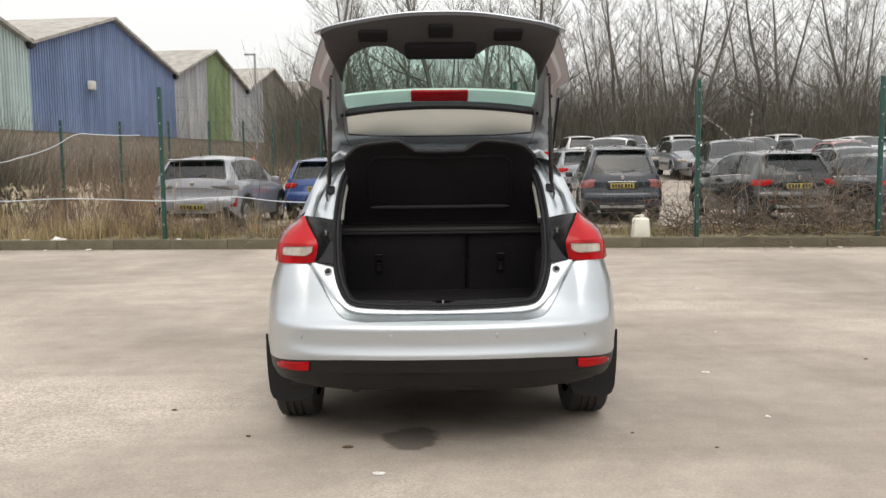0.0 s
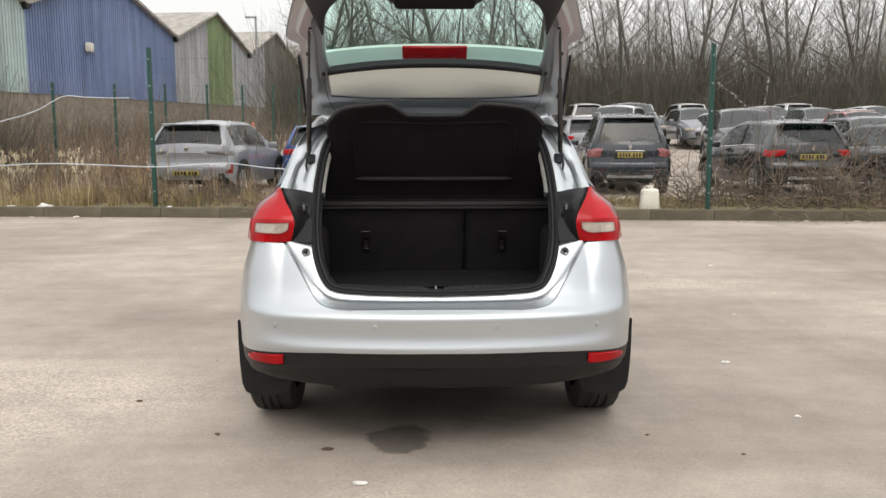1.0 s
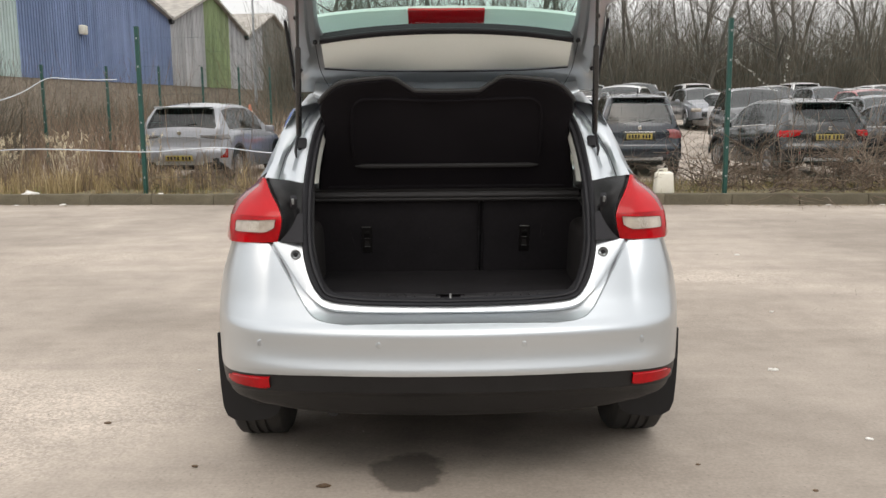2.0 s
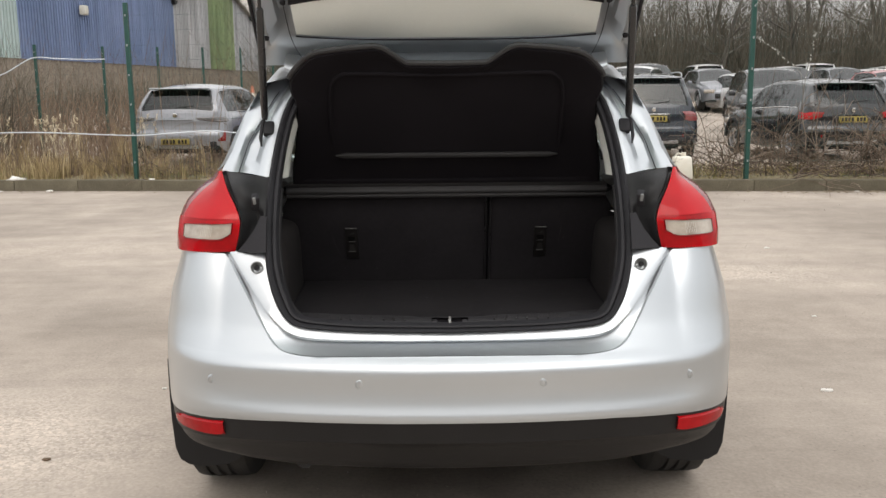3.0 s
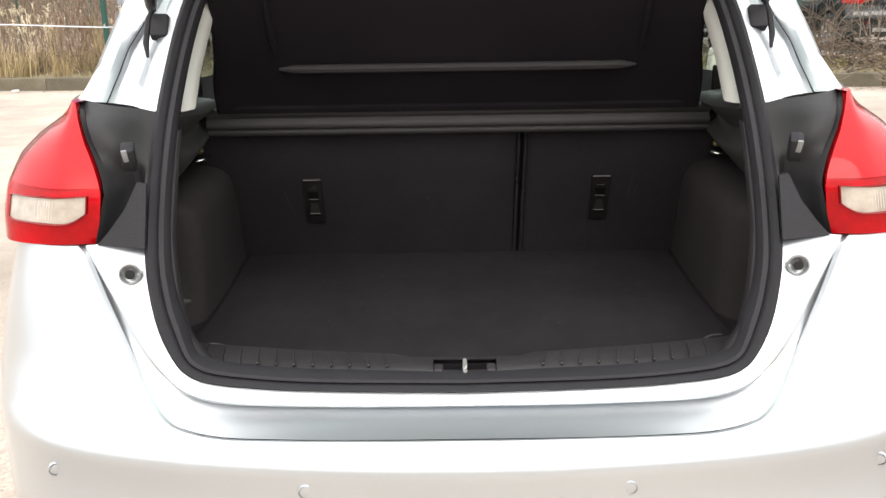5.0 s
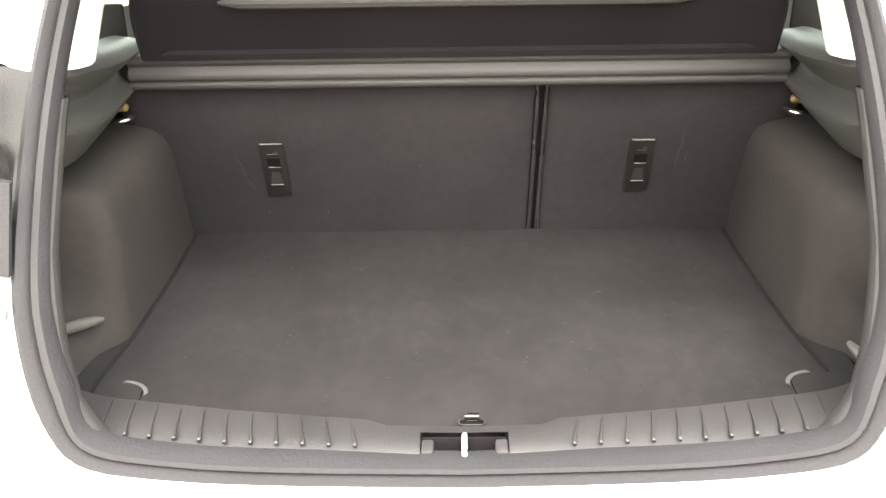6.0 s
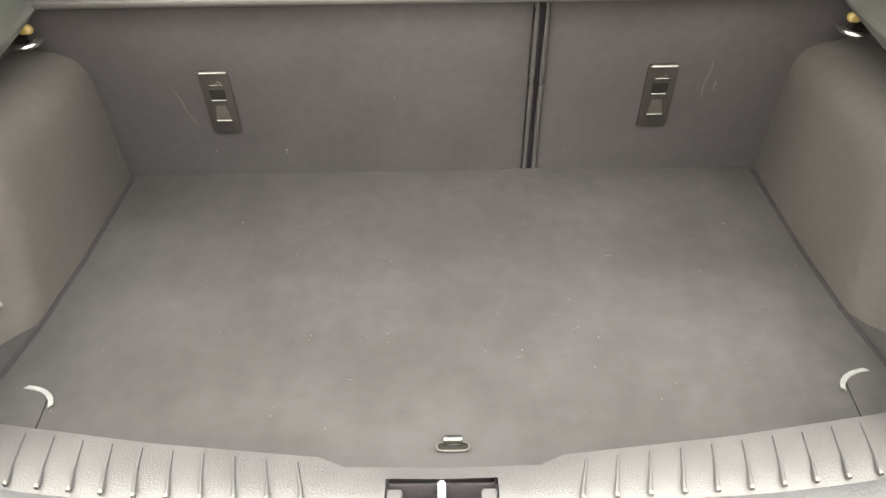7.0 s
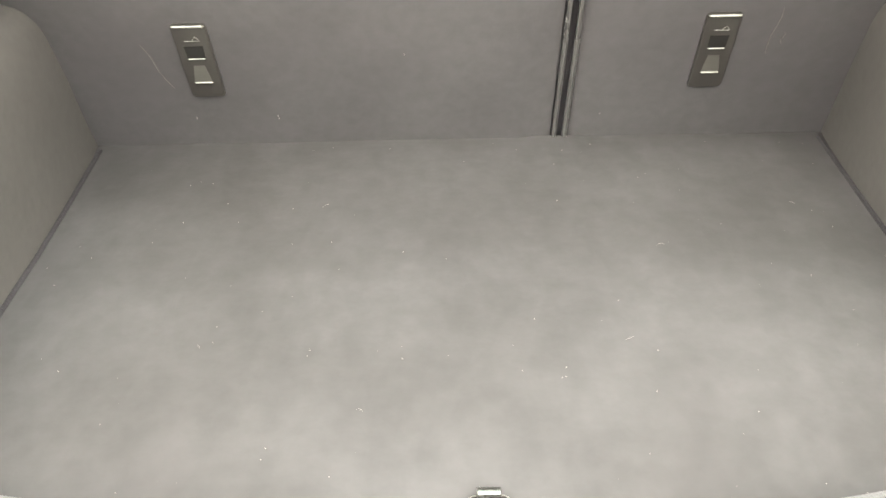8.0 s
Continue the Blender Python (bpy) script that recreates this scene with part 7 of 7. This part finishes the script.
for x in np.linspace(-7, 110, 1200):
    h = 4.3 + .6 * noise.noise(Vector((x * .12, 0, 4))) + .5 * noise.noise(Vector((x * .6, 0, 9))) + .7 * noise.noise(Vector((x * 4, 0, 2)))
    rows.append([Vector((x, 66 + 2 * noise.noise(Vector((x * .1, 5, 0))) + .8 * noise.noise(Vector((x * 3.1, z, 5))), z)) for z in (0, h * .35, h * .7, h)])
add_grid(bm, rows)
tagged(link(bm, "distant_wood", M_WOOD), "dense dark brown wood in the distance", "backdrop", kind="structure")

# ---- small things on the ground ----
can = thing("jerrycan", "dirty white plastic jerrycan standing behind the kerb", "jerrycan", at=(0, 0, 0))
cx, cy, cz = 3.23, 9.72, .125
bm = bmesh.new()
add_box(bm, (cx, cy, cz + .16), (.28, .18, .32), None, .04, 3)
for v in bm.verts:
    if v.co.z > cz + .25:
        v.co.x = cx + (v.co.x - cx) * .86
part("can_body", bm, M_WHITE, can)
bm = bmesh.new()
add_tube(bm, [(cx + .02, cy, cz + .31), (cx + .02, cy, cz + .37)], .032, 12)
part("cap", bm, M_WHITE, can)
bm = bmesh.new()
add_tube(bm, spline([(cx - .09, cy, cz + .31), (cx - .07, cy, cz + .35), (cx - .02, cy, cz + .352), (cx + .0, cy, cz + .325)], 8), .012, 6)
part("handle", bm, M_WHITE, can)

cone = thing("traffic_cone", "orange and white traffic cone beside the silver crossover", "cone")
M_ORANGE = make("orange_cone_plastic", (.55, .19, .11), (.48, .16, .09), 6, .6)
cqx, cqy = -6.55, 30.0
cqz = ground_z(cqx, cqy)
bm = bmesh.new()
add_tube(bm, [(cqx, cqy, cqz + .03), (cqx, cqy, cqz + .66), (cqx, cqy, cqz + 1.15)], [.22, .13, .04], 14)
part("cone_body", bm, M_ORANGE, cone)
bm = bmesh.new()
add_tube(bm, [(cqx, cqy, cqz + .45), (cqx, cqy, cqz + .92)], [.176, .092], 14, False)
part("white_band", bm, M_WHITE, cone, "white reflective band")
bm = bmesh.new()
add_box(bm, (cqx, cqy, cqz + .02), (.52, .52, .04), None, .01)
part("base", bm, M_BLACK, cone)

M_PAPER = make("crumpled_paper", (.66, .64, .60), (.74, .72, .69), 20, .9)
M_LEAF = make("dead_leaf", (.10, .065, .04), (.14, .09, .05), 30, .9)


def scrap(x, y, z, s, m, label, name, seed, lift=.5):
    rng = random.Random(seed)
    bm = bmesh.new()
    n = 9
    ring = [Vector((x + s * rng.uniform(.6, 1) * math.cos(6.283 * k / n), y + s * .6 * rng.uniform(.6, 1) * math.sin(6.283 * k / n), z + .004 + rng.uniform(0, .25) * s * lift)) for k in range(n)]
    top = [Vector((x, y, z)) + (p - Vector((x, y, z))) * .55 + Vector((rng.uniform(-.25, .25) * s, 0, rng.uniform(-.05, .6) * s * lift)) for p in ring]
    base = [Vector((p.x, p.y, z)) for p in ring]
    vs = add_grid(bm, [base, ring, top], close=True)
    bm.faces.new(vs[-1])
    bm.faces.new(vs[0])
    tagged(link(bm, name, m, smooth=False), label, "litter")


for i, (x, y, z, s) in enumerate(((-5.95, 10.36, .148, .17), (-6.5, 10.41, .148, .08), (-4.0, 10.20, .148, .05), (-5.41, 10.15, 0, .07), (-6.1, 10.2, 0, .04), (1.73, .59, 0, .022), (-.30, -.18, 0, .032), (1.71, 1.58, 0, .035), (6.1, 9.2, 0, .05), (5.4, 9.28, 0, .035), (2.2, 2.9, 0, .016), (2.75, 5.2, 0, .03), (-1.3, 1.7, 0, .012))):
    scrap(x, y, z + .002, s, M_PAPER, "crumpled white paper litter on the ground", "paper_scrap", 40 + i)
for i, (x, y, s) in enumerate(((-.47, .20, .030), (-.99, .40, .016), (1.3, .1, .014), (2.9, 1.9, .015), (.95, .35, .012), (-1.5, .9, .02))):
    scrap(x, y, .002, s, M_LEAF, "dark dead leaf on the tarmac", "dead_leaf", 70 + i, .2)
rng = random.Random(77)
verts, faces = [], []
for k in range(5200):
    x, y = rng.choice((rng.uniform(-7, 8), rng.gauss(2.6, 1.2))), rng.uniform(-3.8, 9.6)
    s = rng.uniform(.0025, .0075) * (1 + .4 * (y > 4))
    i0 = len(verts)
    verts += [Vector((x + s * rng.uniform(-1, 1), y + s * rng.uniform(-1, 1), -.004)) for _ in range(4)] + [Vector((x, y, s * .8))]
    faces += [(i0, i0 + 1, i0 + 4), (i0 + 1, i0 + 2, i0 + 4), (i0 + 2, i0 + 3, i0 + 4), (i0 + 3, i0, i0 + 4)]
stuff_mesh("grit", verts, faces, make("stone_grit", (.30, .27, .23), (.42, .38, .33), 3, .9, random_tint=.2), "loose stone grit on the tarmac", "gravel")

# leaf litter swept against the kerb
verts, faces = [], []
for k in range(420):
    x = rng.choice((rng.gauss(5.8, .9), rng.uniform(-7, 8)))
    y = kerb_y(x) - abs(rng.gauss(0, .10)) - .01
    s_ = rng.uniform(.010, .030)
    i0 = len(verts)
    a = rng.uniform(0, 6.28)
    d1, d2 = Vector((math.cos(a), math.sin(a), 0)) * s_, Vector((-math.sin(a), math.cos(a), 0)) * s_ * .5
    c = Vector((x, y, .004))
    verts += [c - d1, c + d2 + Vector((0, 0, .006)), c + d1, c - d2 + Vector((0, 0, .004)), c - Vector((0, 0, .003))]
    faces += [(i0, i0 + 1, i0 + 2, i0 + 3), (i0, i0 + 1, i0 + 4), (i0 + 1, i0 + 2, i0 + 4), (i0 + 2, i0 + 3, i0 + 4), (i0 + 3, i0, i0 + 4)]
stuff_mesh("leaf_litter", verts, faces, make("dry_leaf_litter", (.24, .19, .12), (.40, .34, .25), 8, .9), "dry leaf litter swept against the kerb", "leaves")

# unseen wall added behind the viewer; shapes reflections and light on the car's rear
M_WALL = make("grey_render_wall", (.20, .18, .16), (.26, .235, .21), 1.5, .9, 0, .5, 12, grain=.25)
bm = bmesh.new()
add_box(bm, (0, -27, 2.2), (90, 1.0, 4.6), None, .05)
tagged(link(bm, "unseen_wall", M_WALL), "unseen plain grey wall added behind the viewer to shape reflections and light", "wall", kind="structure")
